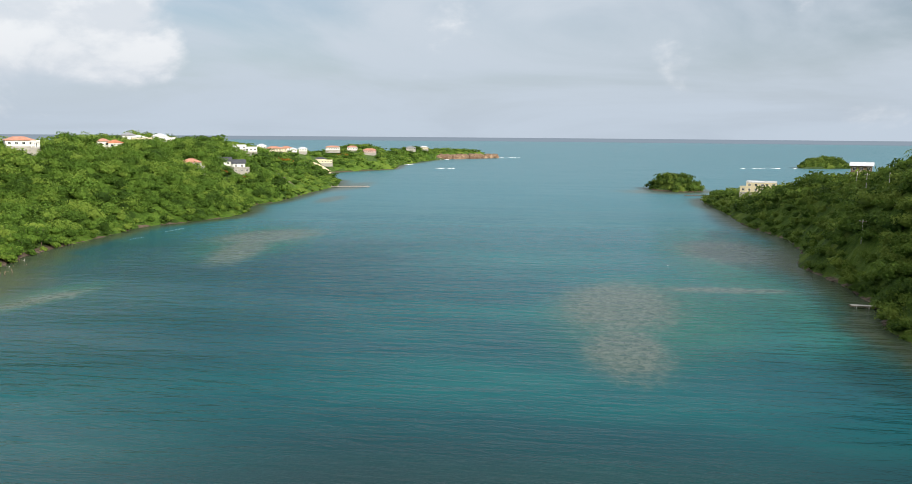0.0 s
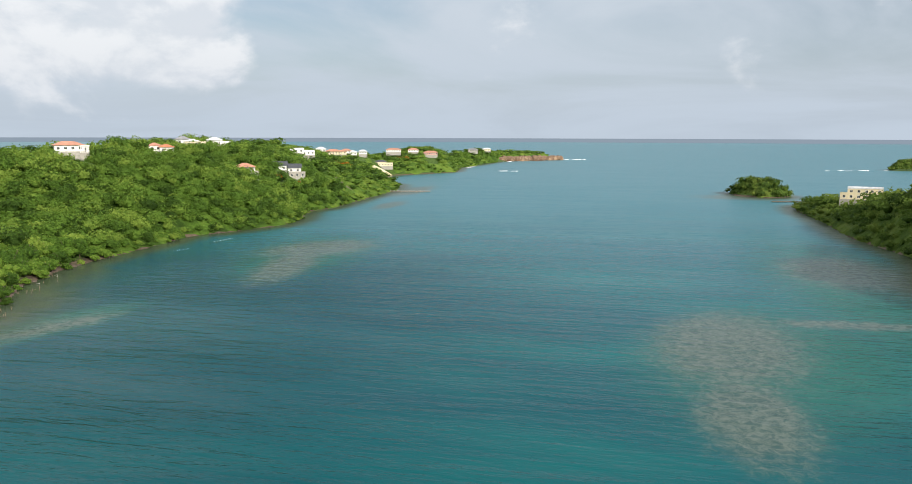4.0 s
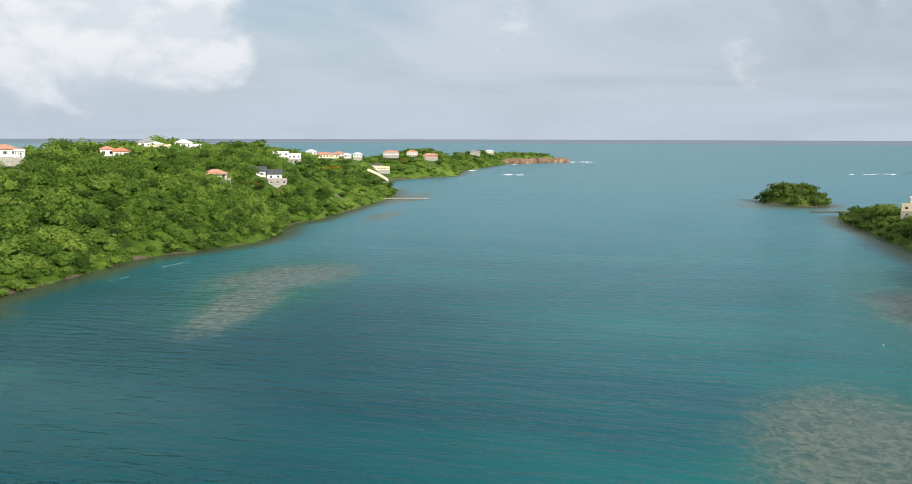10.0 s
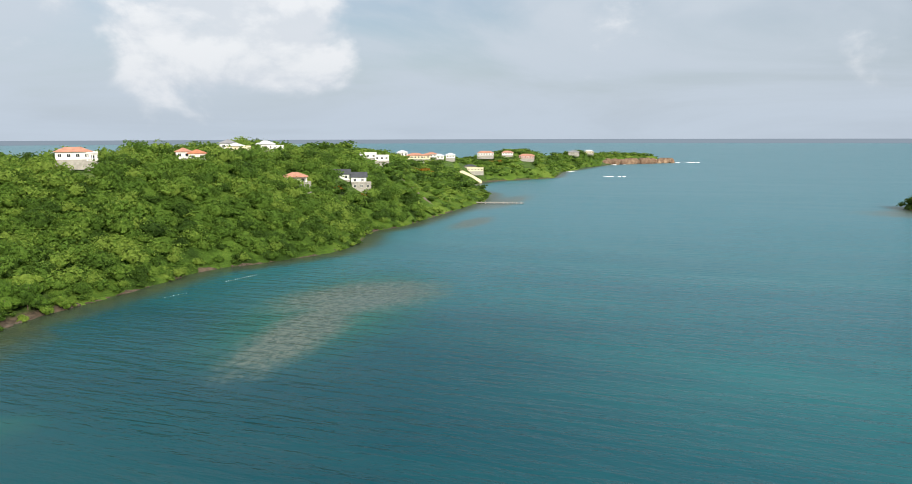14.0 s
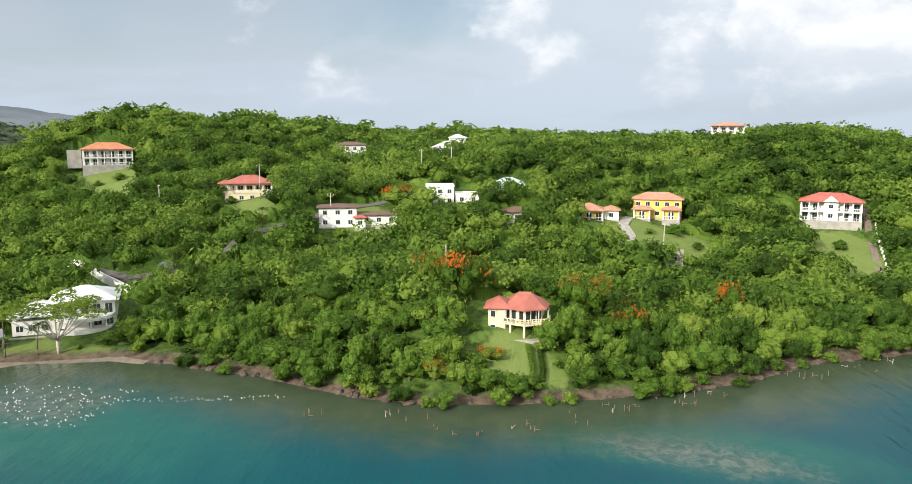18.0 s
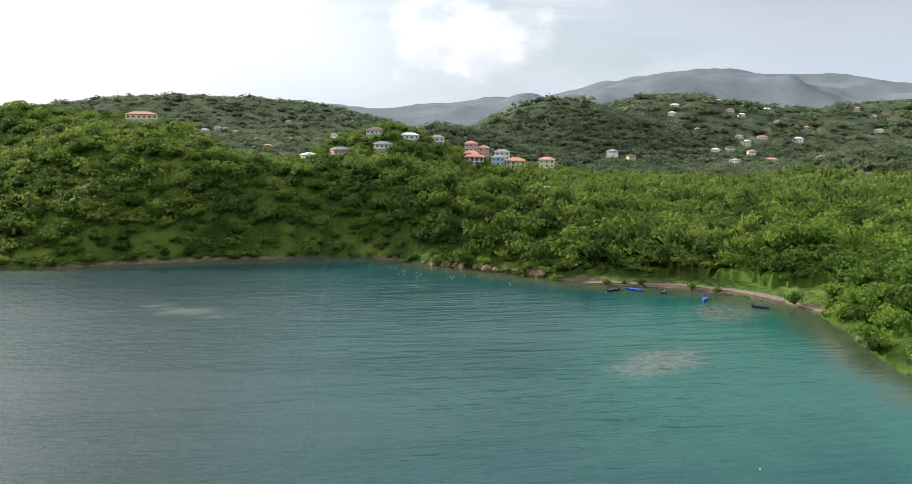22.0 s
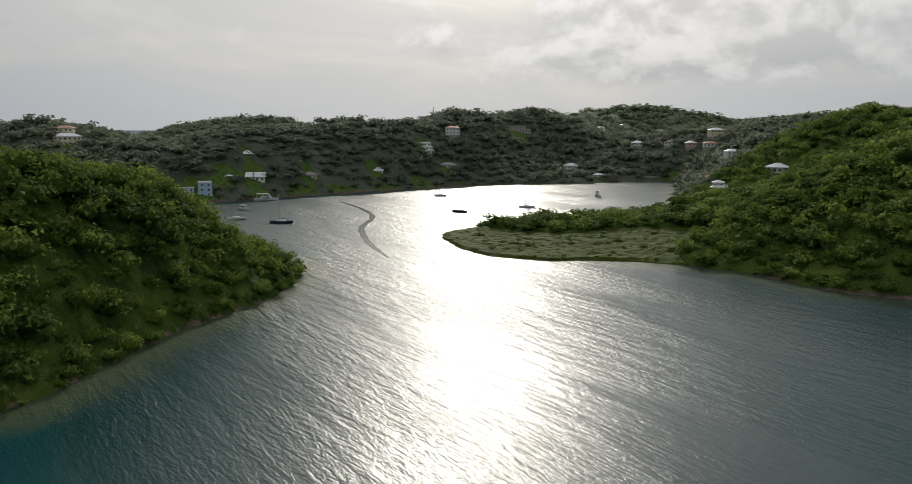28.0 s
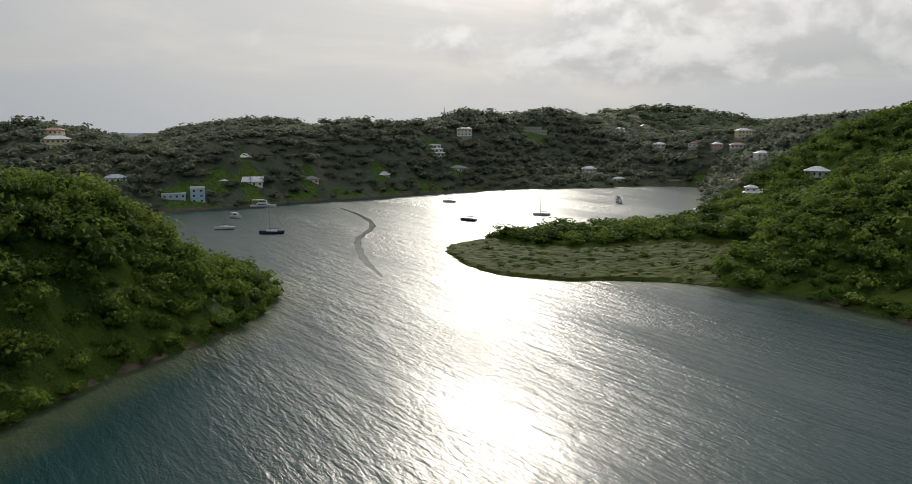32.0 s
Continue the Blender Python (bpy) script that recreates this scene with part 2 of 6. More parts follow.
def ground_material():
    mat = bpy.data.materials.new("soil_and_grass")
    mat.use_nodes = True
    n = Nodes(mat.node_tree)
    where = n("ShaderNodeNewGeometry").outputs["Position"]
    height = n("ShaderNodeSeparateXYZ", {0: where}).outputs[2]
    lawn = n("ShaderNodeAttribute", attribute_name="lawn").outputs["Fac"]
    far = n("ShaderNodeAttribute", attribute_name="far").outputs["Fac"]
    fine, broad = n.noise(where, 0.5, 6.0, 0.65), n.noise(where, 0.06, 4.0)
    under = n.mix(n.ramp(fine, 0.3, 0.7), (0.030, 0.060, 0.012), (0.10, 0.165, 0.030))
    grass = n.mix(n.noise(where, 0.25, 5.0, 0.6), (0.10, 0.165, 0.032), (0.20, 0.24, 0.075))
    col = n.mix(n.ramp(n.math("ADD", lawn, n.math("MULTIPLY", n.math("SUBTRACT", fine, 0.5), 0.5)), 0.35, 0.65), under, grass)
    rock = n.mix(n.ramp(fine, 0.3, 0.7), (0.055, 0.045, 0.032), (0.17, 0.125, 0.09))
    col = n.mix(n.math("MULTIPLY", n.math("SUBTRACT", 1.0, n.ramp(n.math("ADD", height, n.math("MULTIPLY", broad, 0.8)), 1.0, 1.8)), n.math("SUBTRACT", 1.0, far)), col, rock)
    wood = n.mix(n.ramp(n.noise(where, 0.03, 8.0, 0.7), 0.35, 0.65), (0.028, 0.055, 0.022), (0.085, 0.13, 0.04))
    col = n.mix(far, col, wood)
    shader = n("ShaderNodeBsdfPrincipled", {"Base Color": col, "Roughness": 0.9, "Specular IOR Level": 0.15})
    relief = n("ShaderNodeBump", {"Strength": 0.6, "Distance": 0.6, "Height": fine}).outputs[0]
    n.tree.links.new(relief, shader.inputs["Normal"])
    n("ShaderNodeOutputMaterial", {0: shader.outputs[0]})
    return mat


def water_material():
    mat = bpy.data.materials.new("bay_water")
    mat.use_nodes = True
    n = Nodes(mat.node_tree)
    where = n("ShaderNodeNewGeometry").outputs["Position"]
    shallow = n("ShaderNodeAttribute", attribute_name="shallow").outputs["Fac"]
    reef = n("ShaderNodeAttribute", attribute_name="reef").outputs["Fac"]
    edge = n("ShaderNodeAttribute", attribute_name="edge").outputs["Fac"]
    seaward = n("ShaderNodeAttribute", attribute_name="seaward").outputs["Fac"]
    slick = n("ShaderNodeAttribute", attribute_name="slick").outputs["Fac"]
    breakup = n.noise(where, 0.16, 6.0, 0.66, 0.4)
    patches = n.noise(n.scaled(where, (0.007, 0.022, 0.0), 0.2), 1.0, 4.0, 0.55)
    inner = n("ShaderNodeAttribute", attribute_name="inner").outputs["Fac"]
    deep = n.mix(n.ramp(patches, 0.36, 0.66), (0.0005, 0.060, 0.078), (0.002, 0.106, 0.108))
    # paler base towards the sea: low-angle sky reflection painted into the colour
    deep = n.mix(seaward, deep, (0.042, 0.168, 0.208))
    deep = n.mix(n.math("MULTIPLY", inner, 0.85), deep, (0.006, 0.026, 0.027))
    trench = n("ShaderNodeAttribute", attribute_name="trench").outputs["Fac"]
    deep = n.mix(n.math("MULTIPLY", trench, 0.6), deep, (0.0005, 0.038, 0.058))
    cove = n("ShaderNodeAttribute", attribute_name="cove").outputs["Fac"]
    deep = n.mix(n.math("MULTIPLY", cove, 0.85), deep, (0.007, 0.056, 0.054))
    green = n.mix(breakup, (0.007, 0.085, 0.070), (0.020, 0.130, 0.100))
    col = n.mix(n.math("MULTIPLY", n.ramp(n.math("ADD", shallow, n.math("MULTIPLY", n.math("SUBTRACT", breakup, 0.5), 0.35)), 0.1, 0.9), 0.9), deep, green)
    speckle = n.noise(where, 0.55, 6.0, 0.72, 0.8)
    bed = n.mix(n.ramp(speckle, 0.33, 0.67), (0.042, 0.082, 0.074), (0.122, 0.155, 0.132))
    col = n.mix(n.ramp(n.math("ADD", reef, n.math("ADD", n.math("MULTIPLY", n.math("SUBTRACT", breakup, 0.5), 0.8), n.math("MULTIPLY", n.math("SUBTRACT", speckle, 0.5), 0.7))), 0.22, 1.05), col, bed)
    mud = n.mix(breakup, (0.030, 0.052, 0.030), (0.075, 0.092, 0.052))
    col = n.mix(n.ramp(n.math("ADD", edge, n.math("MULTIPLY", n.math("SUBTRACT", breakup, 0.5), 0.4)), 0.35, 0.95), col, mud)
    # wind waves in long crests, grouped by gusts, with shorter waves and ripples on them
    gusts = n.noise(n.scaled(where, (0.008, 0.03, 0.0), -0.15), 1.0, 3.0, 0.55)
    swell = n.noise(n.scaled(where, (0.03, 0.11, 0.0), -0.16), 1.0, 2.0, 0.5, 0.3)
    crests = n.noise(n.scaled(where, (0.085, 0.42, 0.0), -0.10), 1.0, 2.0, 0.5, 0.35)
    short = n.noise(n.scaled(where, (0.36, 1.15, 0.0), 0.03), 1.0, 2.0, 0.55, 0.4)
    chop = n.noise(n.scaled(where, (1.3, 2.4, 0.0), 0.15), 1.0, 3.0, 0.6, 0.4)
    fresh = n.math("ADD", 0.55, n.math("MULTIPLY", n.ramp(gusts, 0.36, 0.62), 0.75))
    crests = n.math("MULTIPLY", crests, n.math("SUBTRACT", 0.62, n.math("MULTIPLY", inner, 0.40)))
    waves = n.math("ADD", crests, n.math("ADD", n.math("MULTIPLY", short, 0.17), n.math("MULTIPLY", chop, n.math("ADD", 0.075, n.math("MULTIPLY", inner, 0.02)))))
    height = n.math("ADD", n.math("MULTIPLY", swell, 0.35), n.math("MULTIPLY", waves, fresh))
    calm = n("ShaderNodeAttribute", attribute_name="calm").outputs["Fac"]
    relief = n("ShaderNodeBump", {"Strength": n.math("SUBTRACT", 1.0, n.math("MULTIPLY", calm, 0.8)), "Distance": 1.0, "Height": height}).outputs[0]
    shader = n("ShaderNodeBsdfPrincipled", {"Base Color": col, "Roughness": n.math("ADD", n.math("ADD", 0.17, n.math("MULTIPLY", inner, 0.15)), n.math("MULTIPLY", seaward, 0.16)), "IOR": 1.33, "Specular IOR Level": slick, "Normal": relief})
    n("ShaderNodeOutputMaterial", {0: shader.outputs[0]})
    return mat


GROUND, WATER = ground_material(), water_material()

# ---- shape of the land ----
# Shores run with the land on the right-hand side when walked from the headland southwards.
WEST_SHORE = [(-118, 1410), (-160, 1395), (-205, 1290), (-221, 1034), (-202, 910), (-251, 820), (-250, 730), (-200, 667), (-184, 600), (-182, 530), (-179, 454),
              (-186, 430), (-172, 390), (-170, 366), (-182, 338), (-193, 318), (-190, 290), (-189, 255), (-187, 235), (-179, 209), (-165, 188), (-159, 172),
              (-154, 148), (-152, 133), (-156, 118), (-166, 98), (-172, 80), (-175, 66), (-172, 50), (-164, 35), (-157, 21), (-160, 9), (-165, -4), (-170, -24)]
SOUTH_SHORE = [(-168, -34), (-158, -47), (-147, -57), (-128, -64), (-108, -79), (-96, -92), (-81, -102), (-70, -112), (-62, -120), (-38, -121), (-14, -120), (7, -117),
               (23, -114), (42, -108), (67, -112), (88, -108), (104, -100), (117, -88), (123, -77), (143, -66), (162, -68), (187, -78), (197, -87), (201, -110),
               (196, -136), (184, -197), (192, -250), (227, -293), (281, -367), (332, -436)]
EAST_SHORE = [(346, -420), (357, -389), (361, -350), (399, -276), (402, -204), (403, -137), (395, -83), (392, -38), (380, 40), (350, 90), (290, 110), (230, 100), (200, 60),
              (190, 20), (184, 3), (174, -3), (159, 0), (142, 11), (130, 22), (122, 36), (112, 53), (99, 68), (86, 81), (82, 89), (80, 125), (79, 166), (79, 178), (85, 193),
              (89, 227), (86, 262), (99, 300), (103, 332), (97, 381), (101, 438), (101, 496), (106, 534), (116, 542), (150, 510), (200, 470)]
FAR_WEST = [(-4990, -4990), (-4990, 1500), (-900, 640), (-470, 470), (-430, 600), (-390, 900), (-310, 1200), (-190, 1445)]
FAR_EAST = [(300, 430), (480, 420), (4990, 900), (4990, -4990)]
ISLANDS = [[(80, 640), (84, 618), (98, 602), (112, 604), (121, 616), (116, 640), (100, 652)],
           [(352, 1112), (380, 1100), (424, 1120), (430, 1150), (395, 1160), (360, 1140)]]
LAND = [WEST_SHORE + SOUTH_SHORE + EAST_SHORE + FAR_EAST + FAR_WEST] + ISLANDS

# Hills: place, reach and height in metres.
WEST_HILLS = [(-350, -5, 70, 36.0), (-365, 70, 65, 13.4), (-340, 235, 75, 11.2), (-410, 310, 85, 31.0), (-540, 150, 130, 30.7), (-260, 330, 60, 22.5), (-255, 430, 65, 24.2), (-270, 540, 75, 27.8), (-285, 700, 85, 20.3), (-262, 800, 60, 17.5), (-245, 970, 95, 22.9), (-235, 1180, 60, 12.6), (-285, 120, 75, 10.4), (-240, 195, 50, 0.7), (-310, 170, 60, 18.0)] + [(-600, -20, 150, 27.9), (-262, 60, 45, 12.4), (-220, 100, 40, -0.5), (-700, 300, 200, 6.0), (-215, 445, 40, 3.2), (-205, 330, 40, 4.0), (-330, 465, 55, 10.2), (-425, 50, 45, 17.0), (-445, 216, 45, 8.2), (-400, 150, 60, 16.7), (-300, 620, 60, 9.3), (-230, 380, 45, 6.1), (-320, 270, 50, 16.0), (-480, 260, 80, 1.7), (-172, 148, 20, 10.0), (-185, 120, 22, 8.2)]
SOUTH_HILLS = [(-64, -152, 42, 23.7), (-130, -142, 42, 9.5), (35, -195, 58, 26.5), (60, -315, 60, 37.5), (150, -370, 70, 46.2), (95, -235, 50, 10.6), (-150, -390, 75, 8.9), (-509, -385, 90, 29.1), (-310, -716, 120, 54.3), (-150, -560, 90, 37.6), (-545, -946, 200, 82.9), (-930, -936, 260, 67.3), (-1200, -805, 260, 62.9), (-260, -250, 90, 4.1), (-400, -180, 110, 2.0)] + [(240, -510, 90, 47.4), (0, -150, 45, 22.8), (-180, -60, 30, 8.6), (-425, -325, 50, 12.6), (80, -160, 35, 8.3), (-320, -22, 30, 11.6), (-20, -165, 35, -7.4), (-100, -165, 35, 1.1), (-200, -420, 60, 0.4), (-80, -380, 60, 33.3), (120, -300, 45, -3.2), (60, -230, 35, 6.4), (-340, -800, 120, 16.0), (150, -900, 200, 11.1), (-100, -1000, 200, 12.4)]
EAST_HILLS = [(127, 78, 36, 28.2), (150, 45, 28, 18.6), (465, -115, 60, 29.7), (545, 20, 90, 38.3), (480, -210, 60, 34.7), (510, -330, 60, 38.2), (500, -430, 70, 39.0), (600, -520, 110, 45.6), (680, -800, 200, 62.7), (680, -1180, 220, 40.6), (330, -1320, 250, 74.8), (0, -1370, 250, 69.9), (125, 235, 50, 14.4), (130, 290, 45, 7.6), (130, 340, 42, 11.0)] + [(125, 395, 38, 11.0), (190, 260, 80, 23.1), (300, 300, 120, 28.3), (125, 455, 30, 6.0), (1000, -1600, 300, 9.8), (430, -60, 50, 10.7), (95, 235, 25, 8.1), (120, 130, 50, 13.3), (470, -280, 50, 14.1), (380, -520, 80, 28.9), (700, -200, 150, 46.7)]


def shore_distance(x, y):
    """Metres to the nearest shore, positive on land."""
    best = np.full(x.shape, 1e9)
    inside = np.zeros(x.shape, bool)
    for ring in LAND:
        for (ax, ay), (bx, by) in zip(ring, ring[1:] + ring[:1]):
            ex, ey = bx - ax, by - ay
            k = np.clip(((x - ax) * ex + (y - ay) * ey) / (ex * ex + ey * ey), 0, 1)
            best = np.minimum(best, (x - ax - k * ex) ** 2 + (y - ay - k * ey) ** 2)
            if ay != by:
                inside ^= ((ay > y) != (by > y)) & (x < ax + (y - ay) / (by - ay) * ex)
    return np.where(inside, 1, -1) * np.sqrt(best)


def wobble(x, y, size, seed):
    """Smooth uneven values between -1 and 1 with features of that many metres."""
    out = 0
    for n in range(5):
        a, k = seed * 1.7 + n * 2.4, 6.283 / size * (0.7 + 0.17 * n)
        out = out + np.sin((x * math.cos(a) + y * math.sin(a)) * k + seed * (n + 1.3) + 1.1 * np.sin((y * math.cos(a) - x * math.sin(a)) * k * 0.6 + n))
    return out / 3.2


def land_height(x, y, d=None):
    x, y = np.asarray(x, float), np.asarray(y, float)
    d = shore_distance(x, y) if d is None else d
    inland = np.clip(d, 0, None)
    z = 1.3 * (1 - np.exp(-inland / 4.0)) + 3.0 * (1 - np.exp(-inland / 60))
    rise = 1 - np.exp(-((inland / 18) ** 1.3))
    for hx, hy, reach, h in WEST_HILLS + SOUTH_HILLS + EAST_HILLS:
        z = z + rise * h * np.exp(-((x - hx) ** 2 + (y - hy) ** 2) / reach**2)
    # the islets and the cut-off headland rise straight from the sea
    z = z + np.where((x > 70) & (x < 130) & (y > 595) & (y < 660), 7 * (1 - np.exp(-inland / 9)), 0)
    z = z + np.where((x > 345) & (y > 1095) & (y < 1165), 9 * (1 - np.exp(-inland / 14)), 0)
    z = z + np.where((x < -90) & (y > 1230), 11 * (1 - np.exp(-inland / 6)), 0)
    z = z + rise * (1.3 * wobble(x, y, 70, 3) + 0.5 * wobble(x, y, 23, 8)) * np.clip(z / 14, 0.15, 1)
    # the marsh on the spit lies low and level
    level = np.clip(1.7 - 1.25 * np.minimum(np.hypot((x - 148) / 62, (y + 90) / 32), np.hypot((x - 128) / 28, (y + 132) / 36)), 0, 1)
    z = z * (1 - level) + level * (0.5 + 0.9 * (1 - np.exp(-inland / 12)))
    return np.where(d > 0, z, np.clip(d * 0.22, -5, 0) - 0.1)


# ---- one sheet of land and one of water, both out to the horizon ----
CENTRE, RINGS, REACH = (-30.0, 130.0), 140, 4950.0


def sheet(name):
    """Points of a square net drawn out to a disc, close-meshed in the middle."""
    s = np.linspace(-1, 1, 2 * RINGS + 1)
    u, v = np.meshgrid(s, s)
    ring, length = np.maximum(abs(u), abs(v)), np.hypot(u, v) + 1e-9
    far = REACH * np.sinh(5.4 * ring) / math.sinh(5.4)
    x, y = CENTRE[0] + far * u / length, CENTRE[1] + far * v / length
    k = np.arange((2 * RINGS + 1) ** 2).reshape(u.shape)
    quads = np.stack([k[:-1, :-1], k[:-1, 1:], k[1:, 1:], k[1:, :-1]], -1).reshape(-1, 4)
    return x.ravel(), y.ravel(), quads


def grid_mesh(name, xyz, quads, material, smooth=True):
    mesh = bpy.data.meshes.new(name)
    mesh.vertices.add(len(xyz))
    mesh.vertices.foreach_set("co", np.asarray(xyz, np.float32).ravel())
    mesh.loops.add(quads.size)
    mesh.loops.foreach_set("vertex_index", quads.astype(np.int32).ravel())
    mesh.polygons.add(len(quads))
    mesh.polygons.foreach_set("loop_start", np.arange(0, quads.size, quads.shape[1], dtype=np.int32))
    mesh.polygons.foreach_set("use_smooth", np.full(len(quads), smooth))
    mesh.update(calc_edges=True)
    mesh.materials.append(material)
    return mesh


def give(mesh, name, values):
    mesh.attributes.new(name, "FLOAT", "POINT").data.foreach_set("value", np.asarray(values, np.float32))


def soft_spots(x, y, spots):
    """The strongest of several soft ovals: place, length, width, turn in degrees."""
    best = np.zeros(x.shape)
    for cx, cy, a, b, turn in spots:
        c, s = math.cos(radians(turn)), math.sin(radians(turn))
        u, v = (x - cx) * c + (y - cy) * s, (y - cy) * c - (x - cx) * s
        best = np.maximum(best, np.clip(1.55 - np.sqrt((u / a) ** 2 + (v / b) ** 2), 0, 1))
    return best


# open ground among the trees: place, radius
LAWNS = [(-164, 147, 5.5), (-161, 153, 3.5), (-252, 245, 8), (-244, 242, 7), (-236, 240, 6), (-229, 239, 5), (-222, 238, 4.5), (-238, 246, 6), (-230, 244, 6), (-245, 247, 6), (-243, 190, 6), (-237, 187, 5), (-280, 17, 6), (-252, 186, 9), (-246, 200, 9), (-240, 195, 8), (-174, 60, 5),
         (-176, 48, 5), (-293, 5, 9), (-285, 12, 7), (-252, 70, 8), (-250, 108, 9), (-258, 100, 8), (-250, 326, 7), (-312, 96, 7), (-172, -38, 4), (-178, -34, 4)]
CLEAR = []  # houses and roads add theirs: place, radius

gx, gy, quads = sheet("net")
shore = shore_distance(gx, gy)
gz = land_height(gx, gy, shore)
land_mesh = grid_mesh("ground", np.stack([gx, gy, gz], 1), quads, GROUND)
lawn = np.zeros(gx.shape)
for cx, cy, r in LAWNS:
    lawn = np.maximum(lawn, np.clip(1.6 - np.hypot(gx - cx, gy - cy) / r, 0, 1))
spit = np.clip(1.4 - np.hypot((gx - 150) / 50, (gy + 88) / 24), 0, 1)
give(land_mesh, "lawn", np.maximum(lawn, spit * 0.25))
give(land_mesh, "far", np.clip((np.hypot(gx - CENTRE[0], gy - CENTRE[1]) - 700) / 400, 0, 1))
ground = tagged(new("ground", land_mesh), "green hilly tropical land with brown rocky shore", "ground", kind="structure")

REEFS = [(18, 192, 30, 16, 82), (50, 216, 22, 4, 3), (16, 150, 20, 9, 88), (-113, 8, 14, 6, 30), (-12, -46, 13, 4, 150), (-122, 300, 26, 18, 60), (-118, 262, 34, 9, 100), (-135, 172, 17, 5, 70), (-151, 66, 14, 9, 65),
         (-148, -28, 12, 8, 40), (70, 290, 22, 30, 0), (90, 600, 40, 24, 0), (-170, 600, 14, 60, 0), (-150, 480, 8, 30, 0)]
SHALLOWS = [(28, 185, 46, 26, 75), (-122, 285, 48, 22, 95), (-138, 172, 26, 9, 75), (-142, 60, 48, 18, 80), (-130, 0, 60, 30, 60), (70, 250, 110, 28, 90)]
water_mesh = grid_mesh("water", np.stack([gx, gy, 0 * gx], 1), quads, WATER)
give(water_mesh, "shallow", soft_spots(gx, gy, SHALLOWS) * 0.8)
give(water_mesh, "reef", soft_spots(gx, gy, REEFS))
give(water_mesh, "edge", np.clip(1.15 + shore / np.where((gx < -120) & (gy > 30) & (gy < 240), 32, 21), 0, 1))
# specular set by place: weak sky reflection mid-bay, stronger beyond and towards the harbour
def ease(v, lo, hi):
    q = np.clip((v - lo) / (hi - lo), 0, 1)
    return q * q * (3 - 2 * q)


give(water_mesh, "slick", 0.14 + 0.38 * ease(gy, 220, 900) + 0.36 * ease(-gy, -125, -20) + 0.34 * ease(gx, -130, -75) * (1 - ease(gx, 15, 70)) * ease(-gy, -110, -40) - 0.15 * ease(-gy, -130, -85) * ease(gx, 15, 70))
give(water_mesh, "seaward", ease(gy, 60, 560))
give(water_mesh, "inner", ease(-gy, -122, -78) * ease(gx, -90, -20))
give(water_mesh, "cove", ease(-gx, 10, 80) * ease(-gy, -105, -40))
give(water_mesh, "trench", ease(-gx, 5, 80) * ease(gy, 80, 130) * (1 - ease(gy, 210, 380)))
give(water_mesh, "calm", np.maximum(ease(shore, -70, -8) * ease(-gx, 40, 110), 0.7 * soft_spots(gx, gy, REEFS)))
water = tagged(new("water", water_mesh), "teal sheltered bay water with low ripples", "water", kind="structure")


# ---- woods ----
def leaf_cloud(rng, lumps, sprays, size, spread):
    """A crown of unit height: leaf sprays laid over several lumps. Returns corner points (n, 4, 3)."""
    corners = []
    for cx, cy, cz, r in lumps:
        way = rng.normal(size=(sprays, 3))
        way[:, 2] = abs(way[:, 2]) * 1.1 - 0.35
        way /= np.linalg.norm(way, axis=1)[:, None]
        at = np.array([cx, cy, cz]) + way * r * rng.uniform(0.88, 1.18, (sprays, 1)) * np.array([1, 1, 0.8])
        face = way + rng.normal(size=(sprays, 3)) * spread
        face /= np.linalg.norm(face, axis=1)[:, None]
        side = np.cross(face, rng.normal(size=(sprays, 3)))
        side /= np.linalg.norm(side, axis=1)[:, None]
        up = np.cross(face, side)
        a = size * rng.uniform(0.6, 1.25, (sprays, 1))
        b = a * rng.uniform(0.55, 0.9, (sprays, 1))
        droop = face * a * 0.35
        corners.append(np.stack([at - side * a - droop, at - up * b + droop * 0.4, at + side * a - droop, at + up * b + droop * 0.4], 1))
    return np.concatenate(corners)


def cores(rng, lumps, share=0.74):
    """Rounded, uneven clumps of inner foliage behind the sprays, 24 facets each."""
    grid = [(-1, 0, 1)] * 3
    points = np.array([(x, y, z) for x in grid[0] for y in grid[1] for z in grid[2]], float)
    index = {tuple(p): k for k, p in enumerate(points.astype(int).tolist())}
    faces = []
    for axis in range(3):
        for side in (-1, 1):
            for u in (-1, 0):
                for v in (-1, 0):
                    ring = [(u, v), (u + 1, v), (u + 1, v + 1), (u, v + 1)]
                    faces.append([index[tuple(np.insert(q, axis, side).tolist())] for q in (ring if side > 0 else ring[::-1])])
    round_ = points / np.maximum(np.linalg.norm(points, axis=1), 1e-6)[:, None]
    out = []
    for cx, cy, cz, r in lumps:
        q = round_ * r * share * rng.uniform(0.8, 1.18, (27, 1)) * np.array([1, 1, 0.85])
        a = rng.uniform(0, 1.57)
        q = np.stack([q[:, 0] * math.cos(a) - q[:, 1] * math.sin(a), q[:, 0] * math.sin(a) + q[:, 1] * math.cos(a), q[:, 2]], 1) + np.array([cx, cy, cz])
        out.append(q[np.array(faces)])
    return np.concatenate(out)


